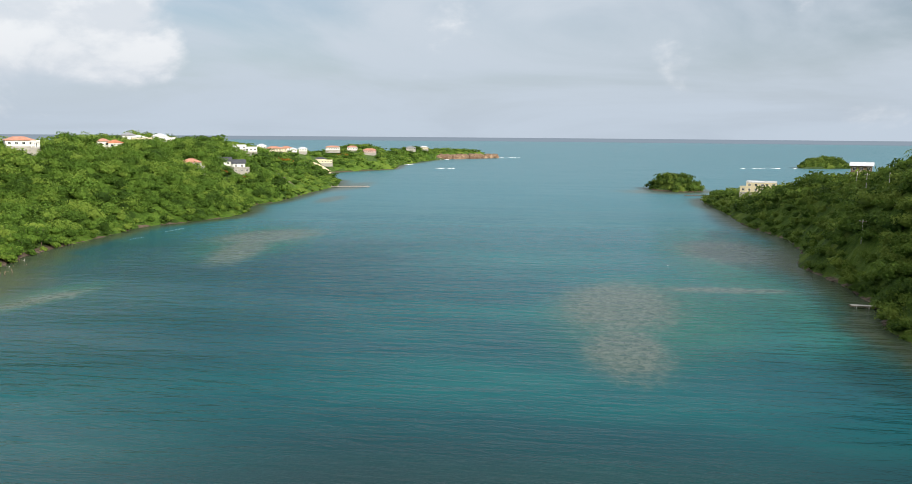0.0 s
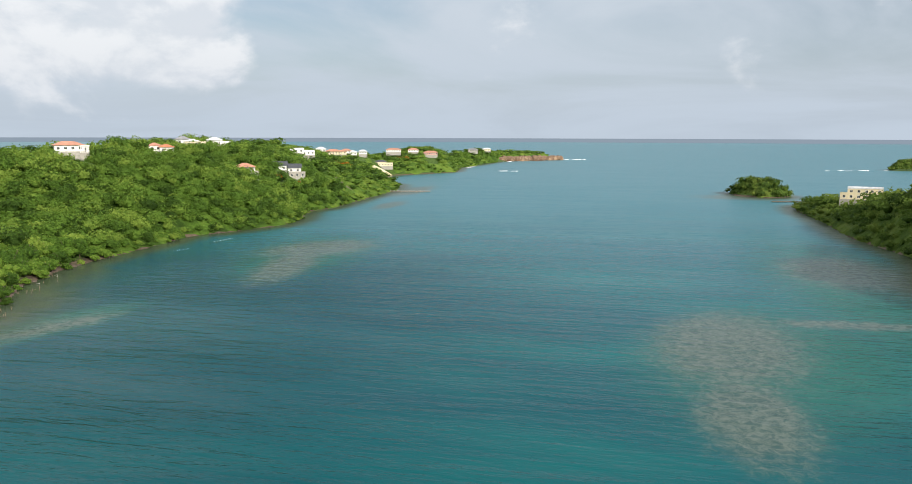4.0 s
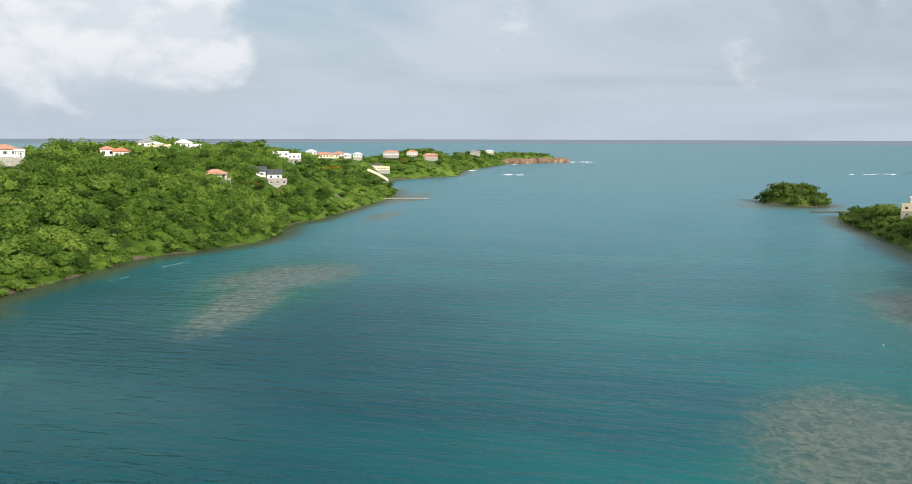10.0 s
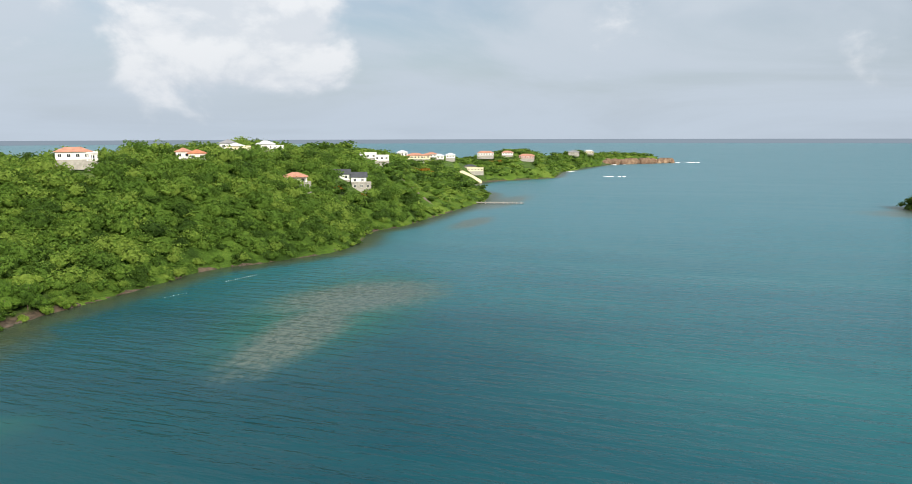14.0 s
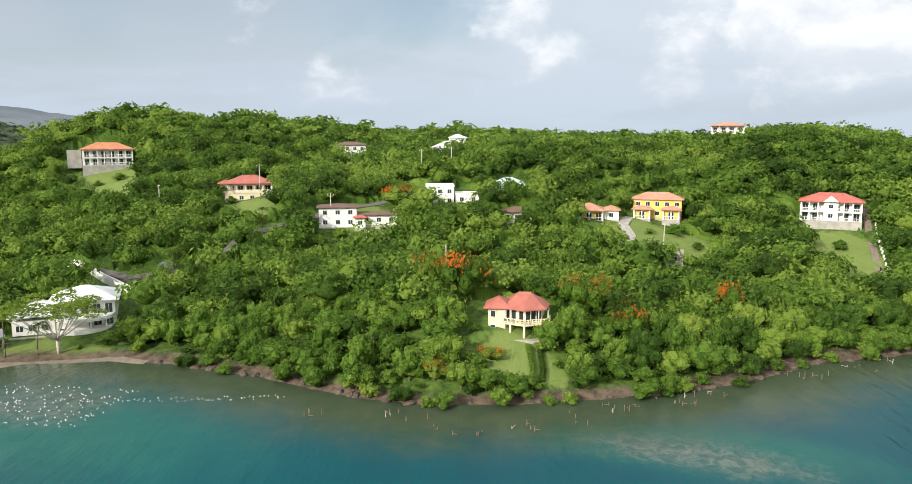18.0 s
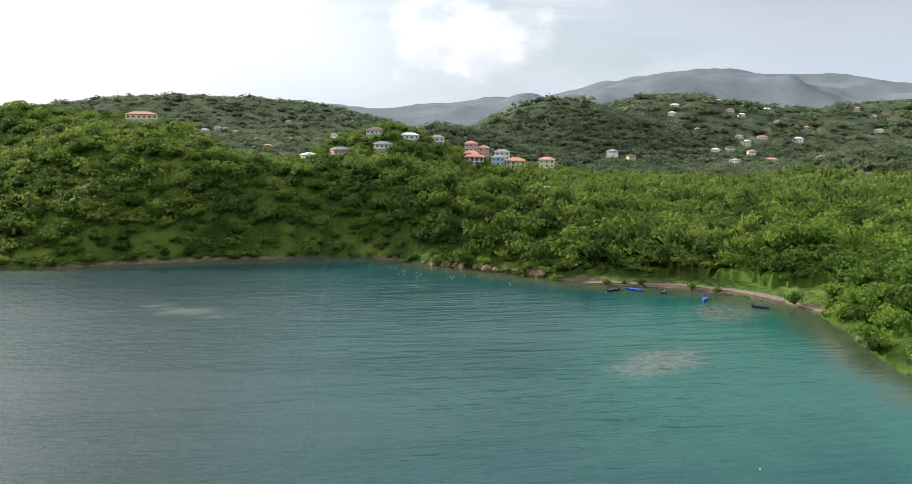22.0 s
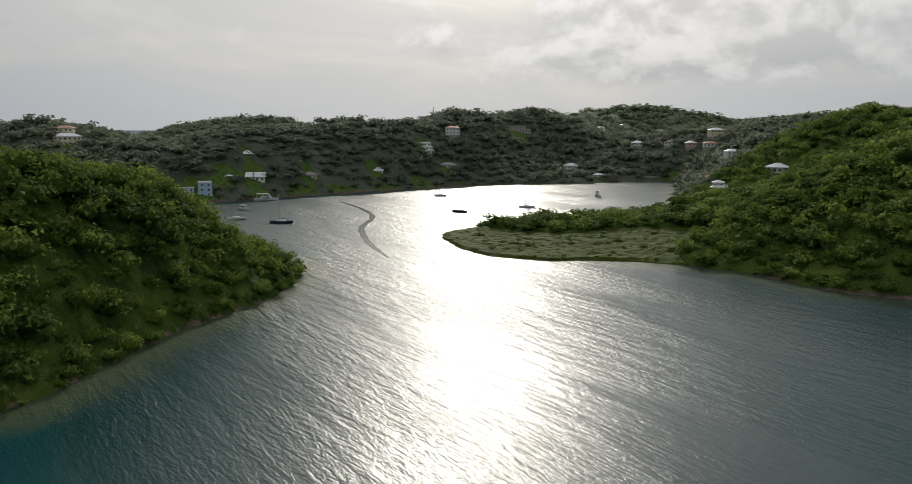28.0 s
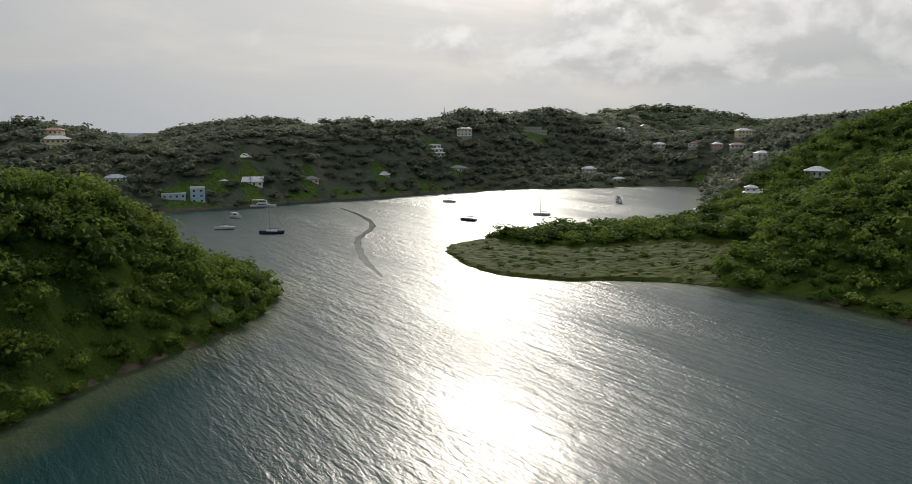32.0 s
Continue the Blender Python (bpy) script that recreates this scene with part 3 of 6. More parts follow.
def crown_kind(seed, count, sprays, size, spread=0.45, wide=0.5, low=0.3):
    rng = np.random.default_rng(seed)
    lumps = [(0, 0, 0.68, 0.33)]
    for k in range(count):
        a = 6.283 * k / count + rng.uniform(-0.5, 0.5)
        q = wide * rng.uniform(0.55, 1.0)
        lumps.append((q * math.cos(a), q * math.sin(a), rng.uniform(low, 0.72), rng.uniform(0.2, 0.34)))
    leaves = leaf_cloud(rng, lumps, sprays, size, spread)
    inner = [(0, 0, 0.42, 0.46)] + lumps
    return np.concatenate([leaves, cores(rng, inner)])


def leafy_kind(seed, count, sprays, size, around, up, wide=0.40, low=0.34):
    """A crown of unit height: three-cornered leaf sprays over several rounded lumps, with a closed inner mass behind them.
    Returns shared points and three-cornered facets."""
    rng = np.random.default_rng(seed)
    lumps = [(0, 0, 0.64, 0.33)]
    for k in range(count):
        a, q = 6.283 * k / count + rng.uniform(-0.5, 0.5), wide * rng.uniform(0.55, 1.05)
        lumps.append((q * math.cos(a), q * math.sin(a), rng.uniform(low, 0.74), rng.uniform(0.17, 0.29)))
    heart = np.array([0.0, 0.0, 0.38])
    az = np.linspace(0, 2 * np.pi, around, endpoint=False)[None] + rng.uniform(-0.2, 0.2, (up + 1, around)) * 6.283 / around
    el = np.linspace(-0.9, 1.5, up + 1)[:, None] + np.zeros(around)
    way = np.stack([np.cos(az) * np.cos(el), np.sin(az) * np.cos(el), np.sin(el)], -1)
    reach = np.full(way.shape[:2], 0.16)
    for cx, cy, cz, r in lumps:
        off = np.array([cx, cy, cz]) - heart
        along = way @ off
        inside = along**2 - off @ off + r * r
        reach = np.maximum(reach, np.where(inside > 0, along + np.sqrt(np.maximum(inside, 0)), 0))
    skin = (heart + way * (reach * rng.uniform(0.62, 0.76, reach.shape))[..., None]).reshape(-1, 3)
    k = np.arange(len(skin)).reshape(up + 1, around)
    turned = np.roll(k, -1, axis=1)
    faces = np.concatenate([np.stack([k[:-1], turned[:-1], turned[1:]], -1).reshape(-1, 3), np.stack([k[:-1], turned[1:], k[1:]], -1).reshape(-1, 3)])
    loose = []
    for cx, cy, cz, r in lumps:
        out = rng.normal(size=(sprays, 3))
        out[:, 2] = abs(out[:, 2]) * 1.1 - 0.3
        out /= np.linalg.norm(out, axis=1)[:, None]
        at = np.array([cx, cy, cz]) + out * r * rng.uniform(0.82, 1.16, (sprays, 1)) * np.array([1, 1, 0.85])
        face = out + rng.normal(size=(sprays, 3)) * 0.42 + np.array([0, 0, 0.25])
        face /= np.linalg.norm(face, axis=1)[:, None]
        side = np.cross(face, rng.normal(size=(sprays, 3)))
        side /= np.linalg.norm(side, axis=1)[:, None]
        other = np.cross(face, side)
        big = size * rng.uniform(0.6, 1.35, (sprays, 1))
        loose.append(np.stack([at + side * big, at - side * big * 0.6 + other * big * 0.8, at - side * big * 0.6 - other * big * 0.8 - face * big * 0.3], 1))
    loose = np.concatenate(loose).reshape(-1, 3)
    faces = np.concatenate([faces, np.arange(len(loose)).reshape(-1, 3) + len(skin)])
    return np.concatenate([skin, loose]), faces


def scatter(rng, x0, x1, y0, y1, step):
    """Places on an uneven net."""
    xs, ys = np.meshgrid(np.arange(x0, x1, step), np.arange(y0, y1, step))
    return (xs + rng.uniform(-0.48, 0.48, xs.shape) * step).ravel(), (ys + rng.uniform(-0.48, 0.48, xs.shape) * step).ravel()


def open_ground(x, y):
    """True where no tree stands: lawns, houses and roads."""
    out = np.zeros(x.shape, bool)
    for cx, cy, r in LAWNS + CLEAR:
        out |= np.hypot(x - cx, y - cy) < r
    return out


# ---- building kit ----
class Shape:
    """Points and faces of one mesh, put together from simple solids."""

    def __init__(self):
        self.v, self.f = [], []

    def add(self, points, faces):
        k = len(self.v)
        self.v += [tuple(p) for p in points]
        self.f += [tuple(i + k for i in face) for face in faces]
        return self

    def box(self, x0, x1, y0, y1, z0, z1):
        p = [(x, y, z) for z in (z0, z1) for x, y in ((x0, y0), (x1, y0), (x1, y1), (x0, y1))]
        return self.add(p, [(3, 2, 1, 0), (4, 5, 6, 7), (0, 1, 5, 4), (1, 2, 6, 5), (2, 3, 7, 6), (3, 0, 4, 7)])

    def prism(self, outline, z0, z1):
        n = len(outline)
        p = [(x, y, z0) for x, y in outline] + [(x, y, z1) for x, y in outline]
        return self.add(p, [tuple(range(n))[::-1], tuple(range(n, 2 * n))] + [(i, (i + 1) % n, n + (i + 1) % n, n + i) for i in range(n)])

    def hip(self, x0, x1, y0, y1, z, rise, thick=0.18):
        """A hipped roof with an eaves board."""
        w, d = x1 - x0, y1 - y0
        m = min(w, d) / 2
        if w >= d:
            ridge = [(x0 + m, y0 + m, z + rise), (x1 - m + 1e-3, y0 + m, z + rise)]
            tops = [(4, 5, 9, 8), (5, 6, 9), (6, 7, 8, 9), (7, 4, 8)]
        else:
            ridge = [(x0 + m, y0 + m, z + rise), (x0 + m, y1 - m + 1e-3, z + rise)]
            tops = [(4, 5, 8), (5, 6, 9, 8), (6, 7, 9), (7, 4, 8, 9)]
        base = [(x0, y0), (x1, y0), (x1, y1), (x0, y1)]
        p = [(x, y, z - thick) for x, y in base] + [(x, y, z) for x, y in base] + ridge
        return self.add(p, [(3, 2, 1, 0), (0, 1, 5, 4), (1, 2, 6, 5), (2, 3, 7, 6), (3, 0, 4, 7)] + tops)

    def gable(self, x0, x1, y0, y1, z, rise, thick=0.15):
        m = (y0 + y1) / 2
        p = [(x, y, zz) for x in (x0, x1) for y, zz in ((y0, z - thick), (y0, z), (m, z + rise), (y1, z), (y1, z - thick), (m, z + rise - thick))]
        return self.add(p, [(0, 1, 2, 5), (5, 2, 3, 4), (7, 6, 11, 8), (8, 11, 10, 9), (1, 7, 8, 2), (2, 8, 9, 3), (0, 5, 11, 6), (5, 4, 10, 11), (6, 7, 1, 0), (3, 9, 10, 4)])

    def rod(self, a, b, r0, r1=None, n=8):
        a, b = Vector(a), Vector(b)
        r1 = r0 if r1 is None else r1
        side = (b - a).orthogonal().normalized()
        other = (b - a).cross(side).normalized()
        ring = [(side * math.cos(6.283 * k / n) + other * math.sin(6.283 * k / n)) for k in range(n)]
        p = [a + q * r0 for q in ring] + [b + q * r1 for q in ring]
        return self.add(p, [tuple(range(n))[::-1], tuple(range(n, 2 * n))] + [(i, (i + 1) % n, n + (i + 1) % n, n + i) for i in range(n)])

    def blob(self, at, size, seed, flat=0.0):
        """A rough stone-like lump."""
        bm = bmesh.new()
        bmesh.ops.create_icosphere(bm, subdivisions=2, radius=1)
        for q in bm.verts:
            k = 1 + 0.35 * noise.noise(q.co * 1.3 + Vector((seed, seed * 2, 0)))
            q.co = Vector((q.co.x * size[0] * k, q.co.y * size[1] * k, max(q.co.z, -0.9 + flat) * size[2] * k)) + Vector(at)
        bm.verts.index_update()
        self.add([q.co for q in bm.verts], [[q.index for q in f.verts] for f in bm.faces])
        bm.free()
        return self

    def mesh(self, name, material, smooth=False):
        mesh = bpy.data.meshes.new(name)
        mesh.from_pydata(self.v, [], self.f)
        if smooth:
            mesh.polygons.foreach_set("use_smooth", [True] * len(mesh.polygons))
        mesh.materials.append(material)
        return mesh


def part(name, shape, material, parent, label="", smooth=False, at=None):
    """One mesh under a thing or under a part."""
    mesh = shape if isinstance(shape, bpy.types.Mesh) else shape.mesh(name, material, smooth)
    ob = new(name, mesh)
    ob.parent = parent
    if at is not None:
        ob.matrix_basis = at
    return tagged(ob, label)


def thing(name, label, category, m, group=""):
    ob = tagged(new(name), label, category, group)
    ob.empty_display_size = 0.5
    ob.matrix_world = m
    return ob


def ground_at(x, y):
    return float(land_height(np.array([x]), np.array([y]))[0])


WHITE = surface("white_render", (0.78, 0.77, 0.73), 0.75, vary=0.07)
CREAM = surface("cream_render", (0.74, 0.64, 0.43), 0.75, vary=0.07)
YELLOW = surface("yellow_render", (0.72, 0.52, 0.13), 0.75, vary=0.07)
PINK = surface("pink_render", (0.62, 0.36, 0.31), 0.75, vary=0.08)
BLUE = surface("pale_blue_render", (0.42, 0.55, 0.70), 0.75, vary=0.06)
STONE = surface("grey_concrete", (0.36, 0.34, 0.30), 0.85, vary=0.2, bump=0.4, bump_size=0.6)
GLASS = surface("dark_window_glass", (0.035, 0.045, 0.05), 0.08, spec=0.6, vary=0.3)
RED_DOOR = surface("red_painted_door", (0.62, 0.02, 0.03), 0.5, vary=0.06)
WOOD = surface("weathered_wood", (0.20, 0.14, 0.09), 0.8, vary=0.3, vary_size=2.0, bump=0.3, bump_size=0.2)
PALE_WOOD = surface("sun_bleached_wood", (0.46, 0.43, 0.38), 0.8, vary=0.2, vary_size=2.0)
ASPHALT = surface("worn_asphalt", (0.13, 0.12, 0.11), 0.9, vary=0.2)
SAND = surface("grey_brown_sand", (0.20, 0.165, 0.125), 0.95, vary=0.2, vary_size=0.8, bump=0.4, bump_size=0.4)
ROCK = surface("brown_shore_rock", (0.095, 0.072, 0.055), 0.9, vary=0.35, vary_size=1.2, bump=0.8, bump_size=0.7)
RED_ROCK = surface("rusty_cliff_rock", (0.17, 0.085, 0.05), 0.9, vary=0.4, vary_size=0.5, bump=0.9, bump_size=1.5, second=(0.24, 0.17, 0.11))
HULL_WHITE = surface("white_boat_paint", (0.75, 0.75, 0.73), 0.3, vary=0.05)
HULL_BLUE = surface("blue_boat_paint", (0.03, 0.12, 0.50), 0.35, vary=0.08)
HULL_DARK = surface("dark_boat_paint", (0.05, 0.06, 0.09), 0.35, vary=0.1)
METAL = surface("dull_grey_metal", (0.45, 0.45, 0.45), 0.4, metal=0.8, vary=0.1)


def roofing(name, base, second=None):
    """Roof covering with fine ribs that run down the slope."""
    mat = bpy.data.materials.new(name)
    mat.use_nodes = True
    n = Nodes(mat.node_tree)
    place = n("ShaderNodeTexCoord").outputs["Object"]
    broad, fine = n.noise(place, 0.5, 4.0), n.noise(place, 5.0, 4.0, 0.7)
    col = n.mix(n.ramp(n.math("ADD", n.math("MULTIPLY", broad, 0.6), n.math("MULTIPLY", fine, 0.4)), 0.35, 0.65), tuple(c * 0.8 for c in base), second or tuple(min(1, c * 1.15) for c in base))
    ribs = n("ShaderNodeTexWave", {"Vector": place, "Scale": 1.6, "Distortion": 0.3}, bands_direction="DIAGONAL").outputs[1]
    relief = n("ShaderNodeBump", {"Strength": 0.3, "Distance": 0.05, "Height": ribs}).outputs[0]
    n("ShaderNodeOutputMaterial", {0: n("ShaderNodeBsdfPrincipled", {"Base Color": col, "Roughness": 0.55, "Specular IOR Level": 0.3, "Normal": relief}).outputs[0]})
    return mat


ROOF_RED = roofing("red_roof", (0.46, 0.125, 0.095))
ROOF_BRICK = roofing("brick_red_roof", (0.42, 0.135, 0.10))
ROOF_ORANGE = roofing("orange_tile_roof", (0.53, 0.205, 0.10))
ROOF_FADED = roofing("faded_tile_roof", (0.52, 0.30, 0.22))
ROOF_SALMON = roofing("salmon_tile_roof", (0.53, 0.255, 0.17))
ROOF_BROWN = roofing("brown_roof", (0.17, 0.10, 0.075))
ROOF_WHITE = roofing("white_metal_roof", (0.72, 0.73, 0.74))
ROOF_GREY = roofing("grey_roof", (0.28, 0.28, 0.29))
ROOF_SLATE = roofing("dark_slate_roof", (0.07, 0.075, 0.085))
ROOF_BLUE = roofing("pale_blue_metal_roof", (0.55, 0.63, 0.70))
ROOF_GREEN = roofing("pale_green_metal_roof", (0.36, 0.50, 0.38))

STOREY = 2.9
window_meshes = {}


def window(parent, at, w, h, frame_mat=None):
    """A framed window on a wall that faces -y in its own axes."""
    key = (round(w, 1), round(h, 1), (frame_mat or WHITE).name)
    if key not in window_meshes:
        f = Shape().box(-w / 2 - 0.09, -w / 2, -0.07, 0.03, -0.09, h + 0.09).box(w / 2, w / 2 + 0.09, -0.07, 0.03, -0.09, h + 0.09).box(-w / 2, w / 2, -0.07, 0.03, h, h + 0.09).box(-w / 2, w / 2, -0.10, 0.03, -0.09, 0)
        if w > 1.1:
            f.box(-0.03, 0.03, -0.05, 0.02, 0, h)
        window_meshes[key] = f.mesh("window", frame_mat or WHITE), Shape().box(-w / 2, w / 2, -0.025, 0.03, 0, h).mesh("pane", GLASS)
    frame_mesh, pane_mesh = window_meshes[key]
    ob = part("window", frame_mesh, None, parent, at=at)
    part("pane", pane_mesh, None, ob)
    return ob


def railing(w, z, y):
    s = Shape().box(-w / 2, w / 2, y - 0.06, y + 0.06, z + 0.9, z + 1.02).box(-w / 2, w / 2, y - 0.04, y + 0.04, z + 0.06, z + 0.14)
    count = max(2, int(w / 0.45))
    for k in range(count + 1):
        x = -w / 2 + w * k / count
        s.box(x - 0.04, x + 0.04, y - 0.04, y + 0.04, z, z + 0.95)
    return s


def wing(root, ox, oy, w, d, floors, wall, roof_mat, roof="hip", gallery=0.0, pitch=0.42, base=0.0, trim=None, columns=None):
    """One block of a house; its front lies at y = oy and faces -y."""
    trim = trim or WHITE
    h = floors * STOREY
    place = pose(ox, oy, base)
    body = part("wall", Shape().box(-w / 2, w / 2, 0, d, 0, h), wall, root, at=place)
    part("foundation", Shape().box(-w / 2 - 0.15, w / 2 + 0.15, -gallery - 0.1, d + 0.1, -4.0, -0.004), STONE, root, "grey concrete foundation", at=place)
    over = 0.7
    if roof == "hip":
        part("roof", Shape().hip(-w / 2 - over, w / 2 + over, -gallery - over, d + over, h + 0.19, (min(w, d + gallery) / 2 + over) * pitch), roof_mat, root, at=place)
    elif roof == "gable":
        part("roof", Shape().gable(-w / 2 - over, w / 2 + over, -gallery - over, d + over, h + 0.16, ((d + gallery) / 2 + over) * pitch), roof_mat, root, at=place)
    else:
        part("roof", Shape().box(-w / 2 - 0.15, w / 2 + 0.15, -gallery - 0.15, d + 0.15, h + 0.004, h + 0.25).box(-w / 2 - 0.15, w / 2 + 0.15, -gallery - 0.15, -gallery + 0.05, h + 0.25, h + 0.75)
             .box(-w / 2 - 0.15, w / 2 + 0.15, d - 0.05, d + 0.15, h + 0.25, h + 0.75), roof_mat, root, at=place)
    count = max(1, int(w / 2.8))
    for k in range(floors):
        for i in range(count):
            x = -w / 2 + w * (i + 0.5) / count
            if gallery:
                window(root, place @ pose(x, 0, k * STOREY + 0.1), 1.5, 2.1, trim)
            else:
                window(root, place @ pose(x, 0, k * STOREY + 0.95), 1.2, 1.2, trim)
        if root.get("group") == "scattered hillside houses":
            continue
        deep = max(1, int(d / 4))
        for i in range(deep):
            y = d * (i + 0.5) / deep
            window(root, place @ pose(-w / 2, y, k * STOREY + 0.95, 0, 0, -90), 1.1, 1.2, trim)
            window(root, place @ pose(w / 2, y, k * STOREY + 0.95, 0, 0, 90), 1.1, 1.2, trim)
    if gallery:
        posts = columns or max(3, int(w / 3.2) + 1)
        for k in range(floors):
            if k:
                part("balcony", Shape().box(-w / 2, w / 2, -gallery, -0.004, k * STOREY - 0.3, k * STOREY), trim, root, at=place)
            part("railing", railing(w, k * STOREY, -gallery + 0.1), trim, root, at=place)
        for i in range(posts):
            x = -w / 2 + 0.2 + (w - 0.4) * i / (posts - 1)
            part("column", Shape().box(x - 0.16, x + 0.16, -gallery + 0.02, -gallery + 0.34, 0, h), trim, root, at=place)
    return body


def house(label, x, y, turn, wings, z=None, name="house", group="", clear=None, stilts=0.0):
    """A house whose front faces back along the given yaw. wings: arguments of wing()."""
    outer = y > 500 and x < 0
    z = ground_at(x, y) + 0.4 if z is None else max(z, ground_at(x, y) + 1.6) if outer else z
    root = thing(name, label, "house", pose(x, y, z + stilts, 0, 0, turn), group)
    wide = max(abs(w["ox"]) + w["w"] / 2 for w in wings)
    for w in wings:
        wing(root, **w)
    c, s = math.cos(radians(turn)), math.sin(radians(turn))
    r = clear or wide + 1.5
    CLEAR.append((x - s * 4, y + c * 4, r))
    CLEAR.append((x + s * r * 0.6, y - c * r * 0.6, r * 0.75))
    if outer:
        CLEAR.extend([(x + s * r * q, y - c * r * q, r * 0.8) for q in (1.2, 1.9)])
    return root


def w_(w, d, floors, wall, roof_mat, ox=0.0, oy=0.0, **more):
    return dict(ox=ox, oy=oy, w=w, d=d, floors=floors, wall=wall, roof_mat=roof_mat, **more)


HILL = "houses on the western hillside"


def cottage():
    """The cream house above the shore, with a deck on tall pillars."""
    root = thing("house", "cream two-storey house with brick-red hipped roofs and a deck on pillars", "house", pose(-171, 148, 7.2, 0, 0, 84), HILL)
    lower = [(-5.6, 0.0), (-2.2, -0.6), (-1.2, 1.6), (4.6, 1.6), (4.6, 7.5), (-5.6, 7.5)]
    upper = [(-5.6, 0.0), (-2.2, -0.6), (-1.4, 0.6), (1.6, -0.8), (4.6, 1.0), (5.0, 7.5), (-5.6, 7.5)]
    part("wall", Shape().prism(lower, 0, 2.7), CREAM, root)
    part("wall", Shape().prism(upper, 2.704, 5.3), CREAM, root)
    part("foundation", Shape().box(-6.2, 6.2, -3.4, 7.6, -4, -0.004), STONE, root, "rough grey stone terrace")
    part("roof", Shape().hip(-6.4, -0.9, -1.2, 5.2, 5.5, 1.75), ROOF_BRICK, root)
    main = Shape()
    eaves = [(-2.6, -0.6), (1.4, -2.6), (5.6, -0.8), (6.2, 4.0), (4.8, 8.2), (-2.6, 8.2)]
    main.add([(x, y, 5.32) for x, y in eaves] + [(x, y, 5.52) for x, y in eaves] + [(0.2, 3.4, 7.9), (2.3, 3.4, 7.9)],
             [(5, 4, 3, 2, 1, 0)] + [(i, (i + 1) % 6, 6 + (i + 1) % 6, 6 + i) for i in range(6)] + [(6, 7, 12), (7, 8, 13, 12), (8, 9, 13), (9, 10, 13), (10, 11, 12, 13), (11, 6, 12)])
    part("roof", main, ROOF_BRICK, root)
    deck = [(-2.6, -0.9), (-0.9, -1.6), (1.5, -2.5), (6.0, -0.6), (6.2, 2.4), (5.0, 3.0), (-1.0, 1.6)]
    part("deck", Shape().prism(deck, 2.4, 2.7), CREAM, root, "cream concrete deck")
    edge = deck[:5]
    for (ax, ay), (bx, by) in zip(edge, edge[1:]):
        n = max(2, int(math.hypot(bx - ax, by - ay) / 0.75))
        s = Shape()
        s.rod((ax, ay, 3.62), (bx, by, 3.62), 0.09, n=6).rod((ax, ay, 2.85), (bx, by, 2.85), 0.08, n=6)
        for k in range(n + 1):
            q = k / n
            s.box(ax + (bx - ax) * q - 0.12, ax + (bx - ax) * q + 0.12, ay + (by - ay) * q - 0.1, ay + (by - ay) * q + 0.1, 2.7, 3.6)
        part("railing", s, CREAM, root)
    for x, y in ((-1.2, -1.3), (1.5, -2.2), (4.2, -1.2), (5.9, -0.4), (6.0, 2.0)):
        part("column", Shape().rod((x, y, -1.6), (x, y, 2.4), 0.24, 0.22, 12), CREAM, root, smooth=True)
        part("post", Shape().rod((x, y, 2.7), (x, y, 5.3), 0.08, n=8), WHITE, root)
    for x in (-4.6, -3.0):
        window(root, pose(x, -0.33, 0.9, 0, 0, -10), 1.0, 1.1)
        window(root, pose(x, -0.33, 3.6, 0, 0, -10), 0.9, 1.2)
    for x in (0.0, 1.6, 3.2):
        window(root, pose(x, 1.6, 0.1), 1.2, 2.0, WOOD)
    for (ax, ay), (bx, by) in zip(upper[1:5], upper[2:5]):
        length, turn = math.hypot(bx - ax, by - ay), math.degrees(math.atan2(by - ay, bx - ax))
        n = max(1, int(length / 1.15))
        for k in range(n):
            q = (k + 0.5) / n
            window(root, pose(ax + (bx - ax) * q, ay + (by - ay) * q, 2.85, 0, 0, turn), 0.95, 2.1)
    window(root, pose(-5.6, 2.0, 0.9, 0, 0, -90), 0.9, 1.1)
    window(root, pose(-5.6, 4.5, 3.6, 0, 0, -90), 0.9, 1.1)
    stair = Shape()
    for k in range(9):
        stair.box(5.0 + 0.28 * k, 5.35 + 0.28 * k, -0.2, 0.9, 2.3 - 0.27 * k, 2.45 - 0.27 * k)
    part("stair", stair, STONE, root)
    CLEAR.append((-176, 148, 10))
    CLEAR.append((-164, 148, 5.5))
    CLEAR.append((-168, 141, 5))


